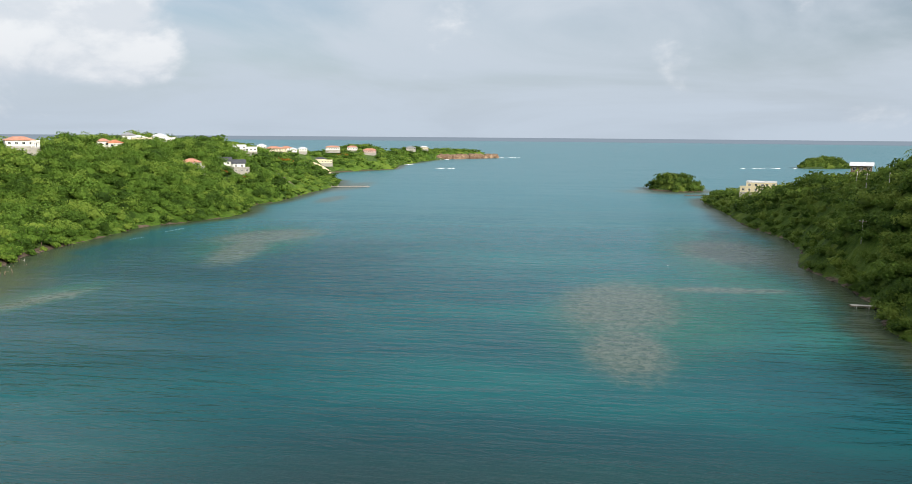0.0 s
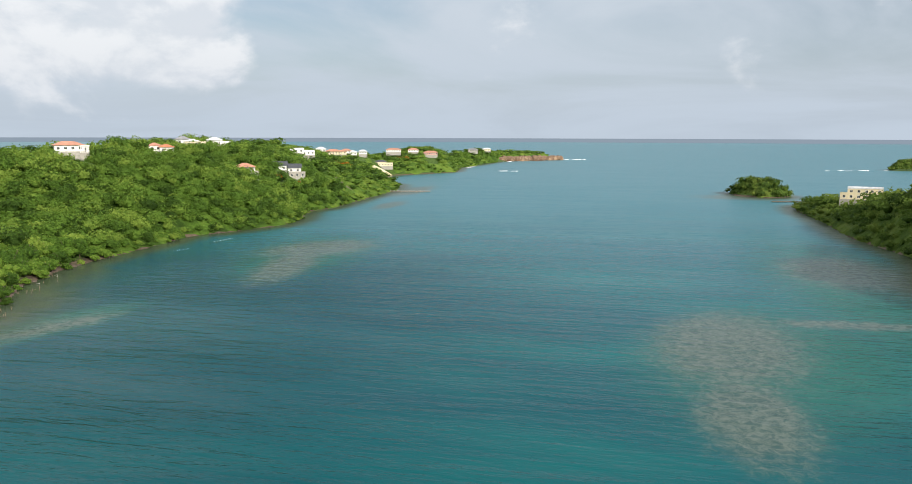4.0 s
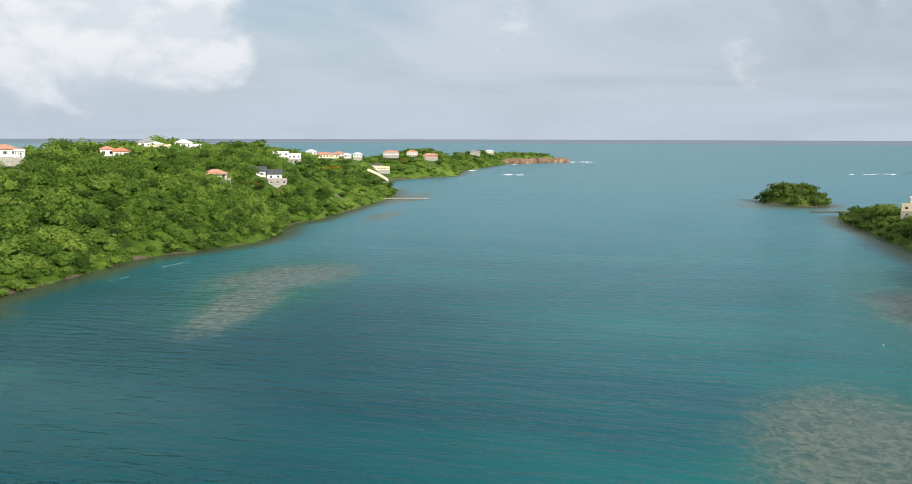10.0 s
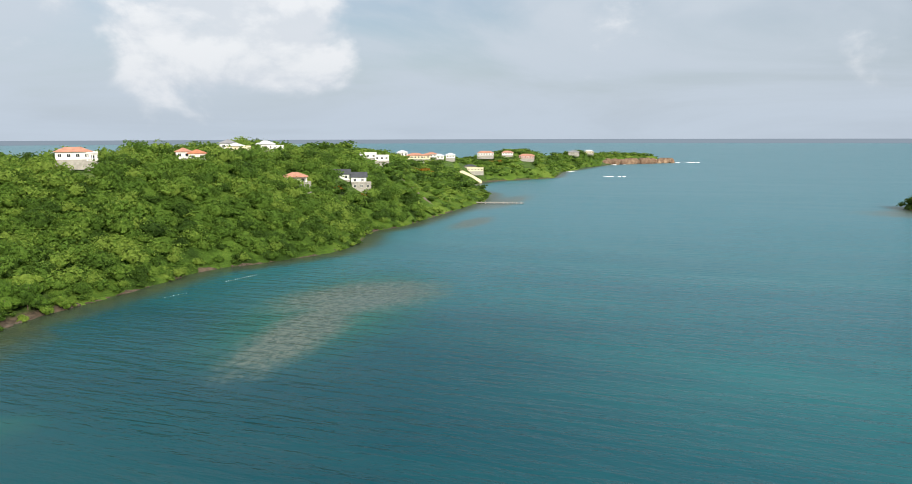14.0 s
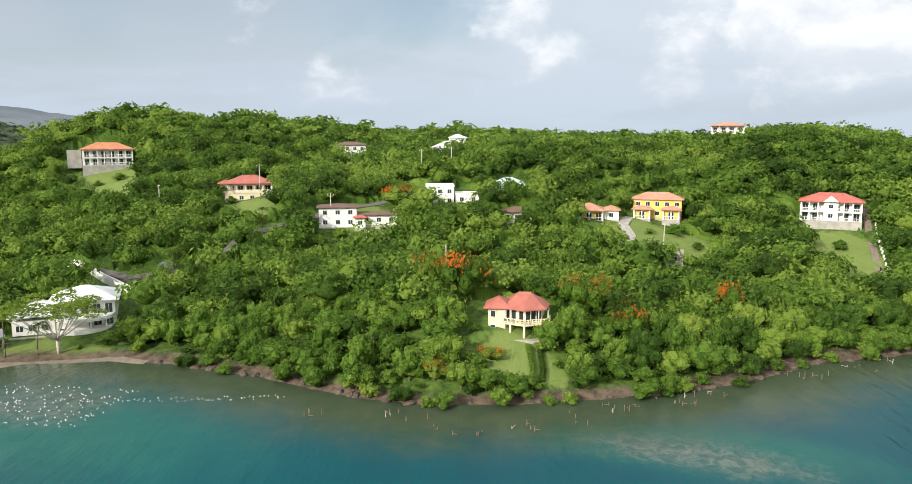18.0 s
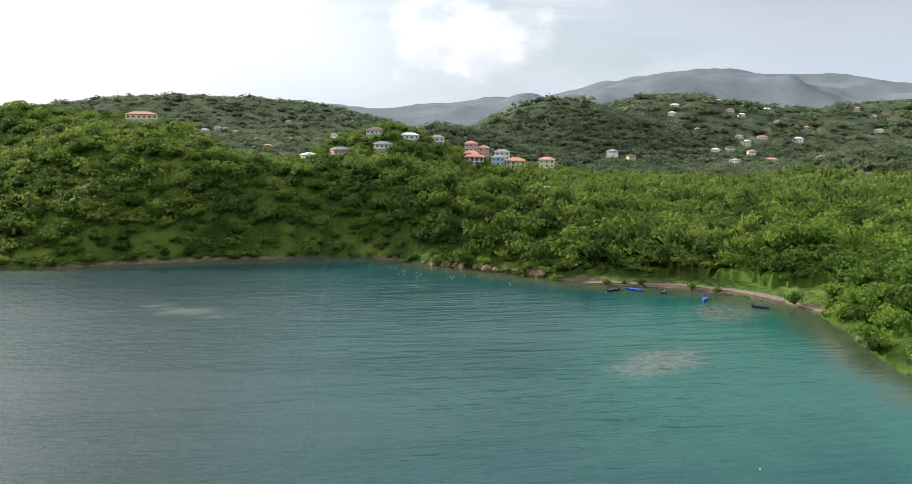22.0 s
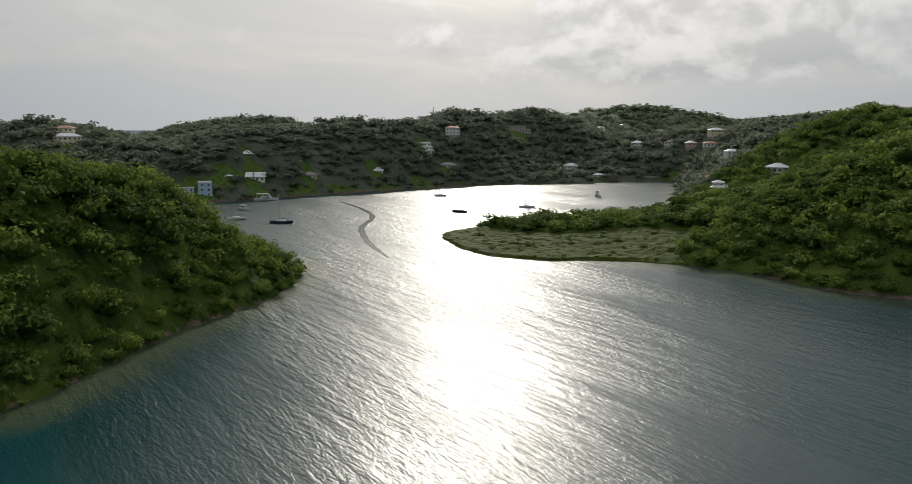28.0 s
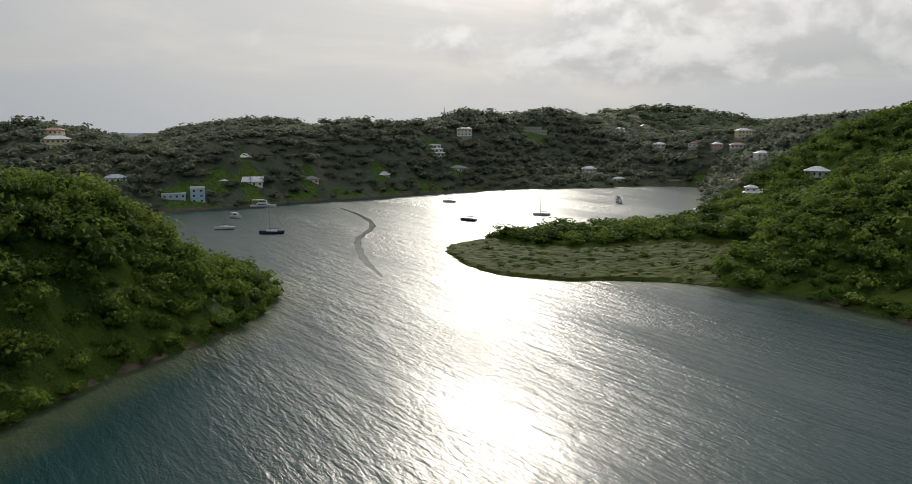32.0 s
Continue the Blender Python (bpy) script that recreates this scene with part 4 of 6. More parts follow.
def beach_house():
    """The large white house on the beach with a stepped white roof and a bowed terrace."""
    root = thing("house", "large white two-storey beach house with pale metal roof and bowed terrace", "house", pose(-185.5, 50.0, 2.3, 0, 0, 114) @ Matrix.Diagonal((1.1, 1.1, 1.1, 1)), HILL)
    part("wall", Shape().box(-9.5, 4.0, 1.0, 11, 0, 3.0), WHITE, root)
    part("wall", Shape().box(-2.5, 9.0, 2.0, 12, 0, 5.9), WHITE, root)
    part("foundation", Shape().box(-10, 9.5, -1.0, 12.2, -3, -0.004), STONE, root)
    part("roof", Shape().hip(-10.2, 0.5, 0.2, 11.6, 3.9, 2.2), ROOF_WHITE, root)
    part("roof", Shape().hip(-3.4, 9.9, 1.0, 12.8, 6.1, 2.3), ROOF_WHITE, root)
    bow = [(-2.0, 2.0)] + [(3.2 + 5.6 * math.cos(a), 1.6 - 3.8 * math.sin(a)) for a in [radians(170 - 16 * k) for k in range(10)]] + [(8.8, 2.0)]
    bow = sorted(bow, key=lambda q: q[0])
    part("terrace", Shape().prism(bow, 0.0, 0.9), WHITE, root, "white bowed terrace wall")
    part("balcony", Shape().prism(bow, 2.5, 2.85), WHITE, root, "white bowed balcony slab")
    for (ax, ay), (bx, by) in zip(bow, bow[1:]):
        part("parapet", Shape().rod((ax, ay, 3.1), (bx, by, 3.1), 0.2, n=4), WHITE, root)
    for x, y in bow[1:-1:2]:
        part("column", Shape().rod((x, y + 0.15, 0.9), (x, y + 0.15, 2.5), 0.14, n=8), WHITE, root)
    for k, x in enumerate((-8.2, -6.0, -3.8)):
        window(root, pose(x, 1.0, 0.9), 1.2, 1.2)
    for x in (-1.0, 1.2, 3.4, 5.6, 7.8):
        window(root, pose(x, 2.0, 3.3), 1.3, 1.9)
        window(root, pose(x, 2.0, 0.2), 1.4, 2.0)
    for y in (4.0, 7.0, 10.0):
        window(root, pose(9.0, y, 3.7, 0, 0, 90), 1.1, 1.3)
        window(root, pose(9.0, y, 0.8, 0, 0, 90), 1.1, 1.3)
        window(root, pose(-9.5, y - 1, 0.8, 0, 0, -90), 1.1, 1.3)
    CLEAR.extend([(-189, 50, 12), (-180, 46, 9), (-178, 54, 8), (-195, 54, 8)])
    shed = thing("boat_shed", "small white boat shed with red door and grey roof", "shed", pose(-174, 39.5, 1.7, 0, 0, 135))
    part("wall", Shape().box(-3.2, 1.4, 0, 4.2, 0, 2.3), WHITE, shed)
    part("foundation", Shape().box(-3.4, 3.6, -0.3, 4.4, -1.5, -0.004), STONE, shed)
    part("roof", Shape().gable(-3.8, 3.8, -0.7, 4.9, 2.45, 1.2), ROOF_GREY, shed)
    part("door", Shape().box(-2.6, 0.2, -0.08, 0.05, 0.02, 2.0), RED_DOOR, shed, "red double door")
    for x in (1.9, 3.3):
        for y in (0.1, 4.0):
            part("post", Shape().box(x - 0.08, x + 0.08, y - 0.08, y + 0.08, 0, 2.3), WHITE, shed)
    part("railing", railing(2.6, 0, 0).mesh("railing", WOOD), None, shed, "brown wooden railing", at=pose(3.2, -0.6, 0))
    CLEAR.extend([(-176, 38, 6), (-172, 42, 5)])


def villa_row():
    """The other houses of the western hillside and the point."""
    p = STOREY
    mainred = house("white two-storey villa with arcaded galleries and bright red hipped roof", -263, 248, 66,
                    [w_(17, 8, 2, WHITE, ROOF_RED, gallery=2.2, columns=8), w_(4, 3, 2, WHITE, ROOF_RED, ox=0, oy=-2.0, roof="gable")], z=19.4, group=HILL)
    part("portico", Shape().add([(-2.2, -3.1, 5.9), (2.2, -3.1, 5.9), (0, -3.1, 7.6), (-2.2, 1.5, 5.9), (2.2, 1.5, 5.9), (0, 1.5, 7.6)], [(0, 1, 2), (3, 5, 4), (0, 2, 5, 3), (1, 4, 5, 2), (0, 3, 4, 1)]), WHITE, mainred, "white gable over the entrance")
    house("yellow two-storey house with salmon tile roofs and two porches", -263, 195, 76,
          [w_(14.5, 8, 2, YELLOW, ROOF_SALMON), w_(5, 2.4, 1, YELLOW, ROOF_SALMON, ox=-4.5, oy=-2.4, gallery=0.8, columns=3), w_(5, 2.4, 1, YELLOW, ROOF_SALMON, ox=4.2, oy=-2.4, gallery=0.8, columns=3)], z=19.8, group=HILL)
    house("low yellow house with salmon tile roof beside a driveway", -256, 175, 82, [w_(8.5, 7, 1, YELLOW, ROOF_SALMON, ox=-2.0, gallery=1.2), w_(4.5, 6, 1, WHITE, ROOF_SALMON, ox=4.6, oy=1.0)], z=19.9, group=HILL)
    house("low house with dark brown roof among the trees", -253, 151, 87, [w_(9, 7, 1, STONE, ROOF_BROWN, pitch=0.3)], z=19.6, group=HILL)
    house("long white house in two blocks with flat brown roofs", -246.5, 104, 101,
          [w_(11, 8, 2, WHITE, ROOF_BROWN, ox=-6.0, pitch=0.16), w_(11, 7, 1, WHITE, ROOF_BROWN, ox=6.0, oy=-0.5, pitch=0.16, base=0.6), w_(3, 2, 1, WHITE, ROOF_BRICK, ox=0.5, oy=-2.0)], z=18.6, group=HILL)
    house("plain white flat-roofed modern house", -268, 131, 95, [w_(9, 8, 2, WHITE, WHITE, ox=-4.2, roof="flat"), w_(7.5, 7, 1, WHITE, WHITE, ox=4.6, oy=-1.0, roof="flat", base=0.4)], z=23.2, group=HILL)
    house("white house with pale blue metal roof and porch", -276, 149, 89, [w_(9, 7, 1, WHITE, ROOF_BLUE, base=0.8), w_(4, 3, 1, WHITE, ROOF_BLUE, ox=2.8, oy=-3.0, gallery=1.4, columns=3, base=0.4)], z=26.0, group=HILL)
    house("small roofless grey stone hut in the trees", -228, 192, 76, [w_(4.5, 4, 1, STONE, STONE, roof="flat")], z=11.2, group=HILL)
    stilt = house("white house with brown roof raised on posts", -338, 85, 101, [w_(12, 7, 1, WHITE, ROOF_BROWN, pitch=0.3)], z=36.0, group=HILL, stilts=2.6)
    for k in range(5):
        part("stilt", Shape().box(-5.6 + 2.8 * k - 0.15, -5.4 + 2.8 * k + 0.15, -0.4, -0.1, -4.2, 0), WHITE, stilt)
    house("large white house with stepped white hipped roofs on the ridge", -338, 127, 93, [w_(16, 9, 1, WHITE, ROOF_WHITE, gallery=2.0), w_(7, 6, 1, WHITE, ROOF_WHITE, ox=2.5, oy=2.0, base=p + 1.0)], z=37.6, group=HILL)
    house("cream villa with terracotta roof, arched porch and stone terrace", -264, 66, 109, [w_(14, 8, 1, CREAM, ROOF_BRICK, gallery=2.0, columns=6), w_(4, 4, 1, CREAM, ROOF_BRICK, ox=-7.2, oy=-1.0), w_(13, 2.5, 1, CREAM, CREAM, ox=-1, oy=-3.2, roof="flat", base=-p)], z=27.4, group=HILL)
    big = house("white two-storey house with long balconies and orange tile roof", -299.5, -2, 119, [w_(17, 8, 2, WHITE, ROOF_ORANGE, ox=3.0, gallery=2.0, columns=8)], z=34.6, group=HILL)
    part("tower", Shape().box(-10.5, -5.8, 0.5, 6, -1, 5.6), STONE, big, "unfinished grey concrete stair block")
    house("white two-storey house with salmon roof on the ridge top", -343, 241, 72, [w_(13, 8, 2, WHITE, ROOF_SALMON, gallery=1.8, pitch=0.25)], z=43.6, group=HILL, clear=11)
    house("long white bungalow with orange-red roof", -263, 332, 47, [w_(12.5, 7, 1, WHITE, ROOF_SALMON, base=0.6), w_(4, 4, 1, WHITE, WHITE, ox=6.6, oy=0.5, roof="flat", gallery=1.0)], z=36.2, group=HILL)
    house("low white house with orange tile roofs", -240, 372, 39, [w_(7, 6, 1, WHITE, ROOF_ORANGE, ox=2), w_(6, 6, 1, WHITE, ROOF_SALMON, ox=-3.6, oy=2, base=0.8)], z=35.4, group=HILL)
    house("tall cream house with white roofs on the ridge", -247, 411, 36, [w_(8, 7, 2, CREAM, ROOF_WHITE, pitch=0.3), w_(4, 5, 2, CREAM, CREAM, ox=5.0, oy=-1, roof="flat", base=-0.6)], z=35.2, group=HILL)
    house("white house with broad pale roof behind palms", -262, 425, 36, [w_(8, 8, 1, WHITE, ROOF_GREY, base=2.2)], z=37.0, group=HILL)
    house("white house with low white hipped roof", -250, 440, 33, [w_(9, 7, 1, WHITE, ROOF_WHITE, base=2.2), w_(6, 3, 1, WHITE, WHITE, ox=6, oy=-2, roof="flat", base=1.0)], z=36.4, group=HILL)
    house("white house with salmon roof above a tall stone retaining wall", -215, 412, 32, [w_(11, 7, 1, WHITE, ROOF_SALMON, gallery=1.6, base=p), w_(11.5, 5, 1, STONE, STONE, ox=1.5, oy=-3.2, roof="flat")], z=20.8, group=HILL)
    house("white gabled house in two blocks with dark slate roofs", -211, 458, 28, [w_(8, 6, 1, WHITE, ROOF_SLATE, ox=-4, roof="gable", pitch=0.7, base=1.6), w_(8, 6, 1, WHITE, ROOF_SLATE, ox=4.6, oy=-1, roof="gable", pitch=0.7), w_(10, 3, 1, STONE, STONE, ox=6, oy=-4.5, roof="flat", base=-p)], z=21.2, group=HILL)
    far = "houses along the outer point"
    house("white stepped house with flat roofs", -240, 545, 27, [w_(11, 7, 1, WHITE, WHITE, ox=-4, roof="flat", base=1.6), w_(9, 6, 1, WHITE, WHITE, ox=5, oy=-1, roof="flat")], z=25.6, group=far)
    house("cream house with salmon roof and side wing", -270, 682, 23, [w_(14, 8, 1, CREAM, ROOF_SALMON), w_(7, 6, 1, CREAM, ROOF_SALMON, ox=9, oy=1)], z=23.6, group=far)
    house("white house with pale roof among trees", -290, 700, 25, [w_(9, 7, 1, WHITE, ROOF_WHITE, base=2.0)], z=25.6, group=far)
    house("white house with pink roof among trees", -284, 752, 21, [w_(10, 7, 1, WHITE, ROOF_SALMON, base=1.0)], z=25.0, group=far)
    house("white house in two blocks with grey-white roofs", -284, 786, 20, [w_(11, 7, 1, WHITE, ROOF_WHITE, ox=-6), w_(9, 7, 1, WHITE, ROOF_WHITE, ox=6, base=0.8)], z=22.0, group=far)
    house("low house with dark roof and cream terrace wall", -262, 800, 19, [w_(12, 7, 1, CREAM, ROOF_SLATE), w_(16, 2, 1, CREAM, CREAM, ox=5, oy=-3, roof="flat", base=-1.6)], z=10.5, group=far)
    house("long white house with pink roof", -280, 905, 17, [w_(18, 8, 1, WHITE, ROOF_SALMON, base=1)], z=23.0, group=far)
    house("white and cream house on the point", -262, 932, 16, [w_(13, 8, 1, WHITE, ROOF_SALMON, base=1)], z=22.5, group=far)
    house("salmon-walled house with tile roof", -236, 920, 14, [w_(17, 8, 1, PINK, ROOF_SALMON, base=1)], z=16.0, group=far)
    house("grey-white bungalow near the cliff", -240, 1215, 11, [w_(16, 8, 1, STONE, ROOF_GREY, base=1)], z=18.0, group=far)
    house("low white bungalow near the cliff", -225, 1260, 11, [w_(14, 8, 1, CREAM, ROOF_WHITE, base=1)], z=18.0, group=far)
    right = "houses on the eastern point"
    house("cream two-storey house with flat white roof above the channel", 122, 462, -16, [w_(11, 9, 2, CREAM, ROOF_WHITE, roof="flat"), w_(7, 7, 2, CREAM, ROOF_WHITE, ox=8, oy=2, roof="flat"), w_(4, 3, 1, CREAM, CREAM, ox=-7, oy=-1, roof="flat")], z=11.0, group=right)
    house("dark timber house with broad pale metal roof", 146, 372, -22, [w_(9, 8, 1, WOOD, ROOF_WHITE, roof="gable", pitch=0.35, base=1.5)], z=26.5, group=right)


def town():
    """Houses across the valley, on the southern hills and round the inner harbour."""
    rng = random.Random(11)
    south = "houses across the valley"
    house("pink two-storey house with salmon roof", -143, -352, 169, [w_(13, 8, 2, PINK, ROOF_SALMON, gallery=1.6)], z=21.5, group=south)
    house("large pale pink house of several blocks", -150, -380, 171, [w_(9, 8, 3, PINK, ROOF_SALMON, ox=-4), w_(8, 8, 2, PINK, ROOF_SALMON, ox=5)], z=27.0, group=south)
    house("white house with grey roof", -170, -385, 169, [w_(11, 7, 2, WHITE, ROOF_GREY)], z=24.0, group=south)
    house("long white house under the hilltop", -100, -366, 174, [w_(13, 7, 1, WHITE, ROOF_WHITE)], z=38.5, group=south)
    house("grey-roofed house under the hilltop", -120, -372, 173, [w_(10, 7, 1, WHITE, ROOF_GREY)], z=37.0, group=south)
    house("cream house with faded orange roof among trees", -142, -362, 169, [w_(11, 7, 1, CREAM, ROOF_FADED)], z=26.5, group=south)
    house("pale green house with grey roof", -160, -354, 168, [w_(9, 7, 2, BLUE, ROOF_GREY)], z=21.0, group=south)
    house("white house with pink roof and balcony", -172, -352, 166, [w_(13, 7, 2, WHITE, ROOF_SALMON, gallery=1.5)], z=19.0, group=south)
    house("cream house with faded orange roof", -196, -358, 164, [w_(11, 7, 2, CREAM, ROOF_FADED)], z=19.5, group=south)
    house("long low shed under a white metal roof", -166, -262, 164, [w_(13, 6, 1, WHITE, ROOF_WHITE, roof="gable", pitch=0.2)], z=10.0, group=south)
    house("house with steep pale green roof in the woods", -236, -33, 132, [w_(8, 7, 1, WHITE, ROOF_GREEN, pitch=0.75)], z=8.6, group=south)
    house("blue and white two-storey house at the wood's edge", -430, -165, 128, [w_(9, 7, 2, BLUE, ROOF_WHITE, base=2.5)], z=14.0, group=south)
    house("pale pink flat-roofed house", -524, -309, 133, [w_(13, 8, 2, PINK, STONE, roof="flat")], z=18.5, group=south)
    house("unfinished grey concrete house", -397, -297, 141, [w_(11, 8, 2, STONE, STONE, roof="flat")], z=13.5, group=south)
    house("broad salmon-roofed villa on the hilltop", 61, -312, -166, [w_(17, 9, 1, CREAM, ROOF_SALMON, pitch=0.3)], z=49.5, group=south, clear=13)
    house("white house with pale roof on the slope", 134, -348, -160, [w_(11, 8, 1, WHITE, ROOF_WHITE)], z=37.5, group=south)
    house("white gabled house on the slope", 146, -336, -156, [w_(8, 6, 1, WHITE, ROOF_WHITE, roof="gable")], z=37.5, group=south)
    house("orange-walled house on the slope", 112, -338, -158, [w_(9, 6, 1, CREAM, ROOF_FADED)], z=40.0, group=south)
    harbour = "houses round the inner harbour"
    house("white and blue waterfront building with flat roofs", 399, -44, -107, [w_(13, 9, 2, BLUE, WHITE, ox=-5, roof="flat"), w_(8, 8, 3, BLUE, WHITE, ox=8, roof="flat")], z=2.6, group=harbour)
    house("white house with low pale roof", 413, -68, -110, [w_(13, 8, 1, WHITE, ROOF_WHITE, base=1)], z=10.0, group=harbour)
    house("white gabled house with dark windows", 410, -88, -112, [w_(7, 7, 2, WHITE, ROOF_WHITE, ox=-3.5, roof="gable", pitch=0.7), w_(7, 7, 2, WHITE, ROOF_WHITE, ox=4, roof="gable", pitch=0.7)], z=7.0, group=harbour)
    house("pale house with steep roof and outside stair", 416, -130, -116, [w_(13, 8, 2, CREAM, ROOF_GREY)], z=6.5, group=harbour)
    house("white three-storey house on the slope", 430, -92, -112, [w_(12, 8, 3, WHITE, ROOF_WHITE, gallery=1.5)], z=18.5, group=harbour)
    house("white gabled house above the shore", 421, -188, -121, [w_(12, 8, 1, WHITE, ROOF_WHITE, roof="gable", pitch=0.5, base=1)], z=9.0, group=harbour)
    house("pale two-storey house above the shore", 423, -258, -127, [w_(13, 8, 2, WHITE, ROOF_GREY)], z=9.5, group=harbour)
    house("row of stepped white roofs on the hill", 447, -253, -125, [w_(9, 4, 1, WHITE, ROOF_WHITE, pitch=0.2), w_(9, 4, 1, WHITE, ROOF_WHITE, ox=1.5, oy=-5, base=-3, pitch=0.2), w_(9, 4, 1, WHITE, ROOF_WHITE, ox=3, oy=-10, base=-6, pitch=0.2)], z=30.0, group=harbour)
    house("white house with a long white ramp", 399, -377, -137, [w_(12, 8, 2, WHITE, ROOF_WHITE)], z=6.5, group=harbour)
    house("small white waterfront pavilion", 369, -380, -139, [w_(9, 5, 1, WHITE, ROOF_WHITE)], z=2.5, group=harbour)
    house("house with broad salmon roof by the lagoon", 243, -352, -147, [w_(14, 8, 1, WHITE, ROOF_SALMON, pitch=0.3)], z=8.5, group=harbour)
    house("white flat-roofed house by the lagoon", 192, -288, -148, [w_(13, 8, 1, WHITE, ROOF_WHITE, base=0.6), w_(6, 5, 1, WHITE, ROOF_WHITE, ox=-3, oy=2, base=3.4)], z=7.0, group=harbour)
    house("pale two-level house on the lagoon slope", 166, -300, -152, [w_(12, 8, 2, WHITE, ROOF_WHITE, gallery=1.5)], z=17.5, group=harbour)
    house("wide cream house on the far slope", 497, 5, -100, [w_(17, 9, 2, CREAM, ROOF_WHITE)], z=33.0, group=harbour)
    house("terraced grey stone building on the hill", 474, -381, -132, [w_(26, 9, 2, STONE, STONE, roof="flat"), w_(16, 7, 1, STONE, STONE, oy=3, roof="flat", base=5.8)], z=38.0, group=harbour)
    house("blue-roofed house behind the point", 430, -15, -103, [w_(12, 8, 1, WHITE, ROOF_BLUE, base=1)], z=13.0, group=harbour)
    # scattered homes on the far hillsides
    valley = [(-324, -566), (-346, -563), (-486, -658), (-520, -681), (-469, -585), (-524, -640), (-589, -725), (-560, -731), (-650, -793), (-630, -715), (-679, -748), (-530, -612), (-442, -404), (-507, -820), (-530, -857), (-518, -758)]
    slope = [(-620, -906), (-645, -880), (-681, -869), (-855, -837), (-886, -820), (-917, -817), (-940, -785), (-775, -751), (-828, -716), (-874, -700), (-929, -722), (-845, -626), (-533, -319), (-33, -365), (-54, -350), (-81, -345)]
    inland = [(152, -1053), (122, -1062), (101, -1018), (58, -921), (43, -837), (-51, -985), (66, -951), (40, -855), (-46, -1001), (135, -1068), (-76, -368)]
    lagoon = [(514, 4), (396, -463), (340, -470), (318, -466), (268, -421), (362, -468), (530, -563), (326, -487), (582, -673), (537, -686), (462, -293)]
    spots = valley + slope + inland + lagoon
    for cx, cy, ax, ay, count in [(0, -700, 130, 160, 7), (-40, -1000, 180, 160, 8), (330, -700, 160, 160, 8), (600, -560, 120, 120, 6), (-700, -760, 160, 120, 8)]:
        spots += [(cx + rng.uniform(-ax, ax), cy + rng.uniform(-ay, ay)) for _ in range(count)]
    walls, roofs = (WHITE, WHITE, CREAM, PINK, WHITE, WHITE), (ROOF_WHITE, ROOF_SALMON, ROOF_WHITE, ROOF_GREY, ROOF_FADED, ROOF_WHITE, ROOF_BROWN)
    words = {"white_render": "white", "cream_render": "cream", "pink_render": "pink", "pale_blue_render": "pale blue"}
    tops = {"white_metal_roof": "white metal", "salmon_tile_roof": "salmon tile", "red_roof": "red", "grey_roof": "grey", "faded_tile_roof": "faded tile", "brown_roof": "brown"}
    for x, y in spots:
        z = ground_at(x, y)
        wall, top, floors = rng.choice(walls), rng.choice(roofs), rng.choice((1, 1, 1, 2))
        turn = math.degrees(math.atan2(CENTRE[0] - x, y - CENTRE[1])) + rng.uniform(-30, 30)
        remote = math.hypot(x, y) > 650
        house(f"small {words[wall.name]} hillside house with {tops[top.name]} roof", x, y, turn, [w_(rng.uniform(8, 12.5), rng.uniform(6, 8), floors, wall, top, base=2.6 if remote else 1.8)], z=z + 0.2, group="scattered hillside houses", clear=13 if remote else 6.5)


cottage()
beach_house()
villa_row()
town()


# ---- roads, walls, jetties ----
def strip(name, points, width, material, label, category, lift=0.12, kind="structure"):
    """A ribbon laid over the ground along a line."""
    pts = [Vector(p) for p in points]
    line = []
    for a, b in zip(pts, pts[1:]):
        n = max(1, int((b - a).length / 2.0))
        line += [a.lerp(b, k / n) for k in range(n)]
    line.append(pts[-1])
    rows = []
    for i, p in enumerate(line):
        way = (line[min(i + 1, len(line) - 1)] - line[max(i - 1, 0)]).normalized()
        side = Vector((-way.y, way.x)) * width / 2
        for k in (1, -1):
            q = p + side * k
            rows.append((q.x, q.y, max(ground_at(p.x, p.y), ground_at(q.x, q.y)) + lift))
    shape = Shape()
    n = len(line)
    low = [(x, y, z - 1.2) for x, y, z in rows]
    shape.add(rows + low, [(2 * i, 2 * i + 1, 2 * i + 3, 2 * i + 2) for i in range(n - 1)] + [(2 * i, 2 * i + 2, 2 * n + 2 * i + 2, 2 * n + 2 * i) for i in range(n - 1)] + [(2 * i + 3, 2 * i + 1, 2 * n + 2 * i + 1, 2 * n + 2 * i + 3) for i in range(n - 1)])
    for p in line[::2]:
        CLEAR.append((p.x, p.y, width / 2 + 1.6))
    return tagged(new(name, shape.mesh(name, material)), label, category, kind=kind)


def wall_line(name, points, height, thick, material, label):
    shape = Shape()
    for (ax, ay), (bx, by) in zip(points, points[1:]):
        a, b = Vector((ax, ay)), Vector((bx, by))
        side = Vector((-(b - a).y, (b - a).x)).normalized() * thick / 2
        za, zb = ground_at(ax, ay), ground_at(bx, by)
        q = [(*(a + side), za - 1), (*(a - side), za - 1), (*(b - side), zb - 1), (*(b + side), zb - 1)]
        shape.add(q + [(x, y, (za if i < 2 else zb) + height) for i, (x, y, _) in enumerate(q)], [(3, 2, 1, 0), (4, 5, 6, 7), (0, 1, 5, 4), (1, 2, 6, 5), (2, 3, 7, 6), (3, 0, 4, 7)])
        CLEAR.append(((ax + bx) / 2, (ay + by) / 2, 3.0))
    return tagged(new(name, shape.mesh(name, material)), label, "wall")


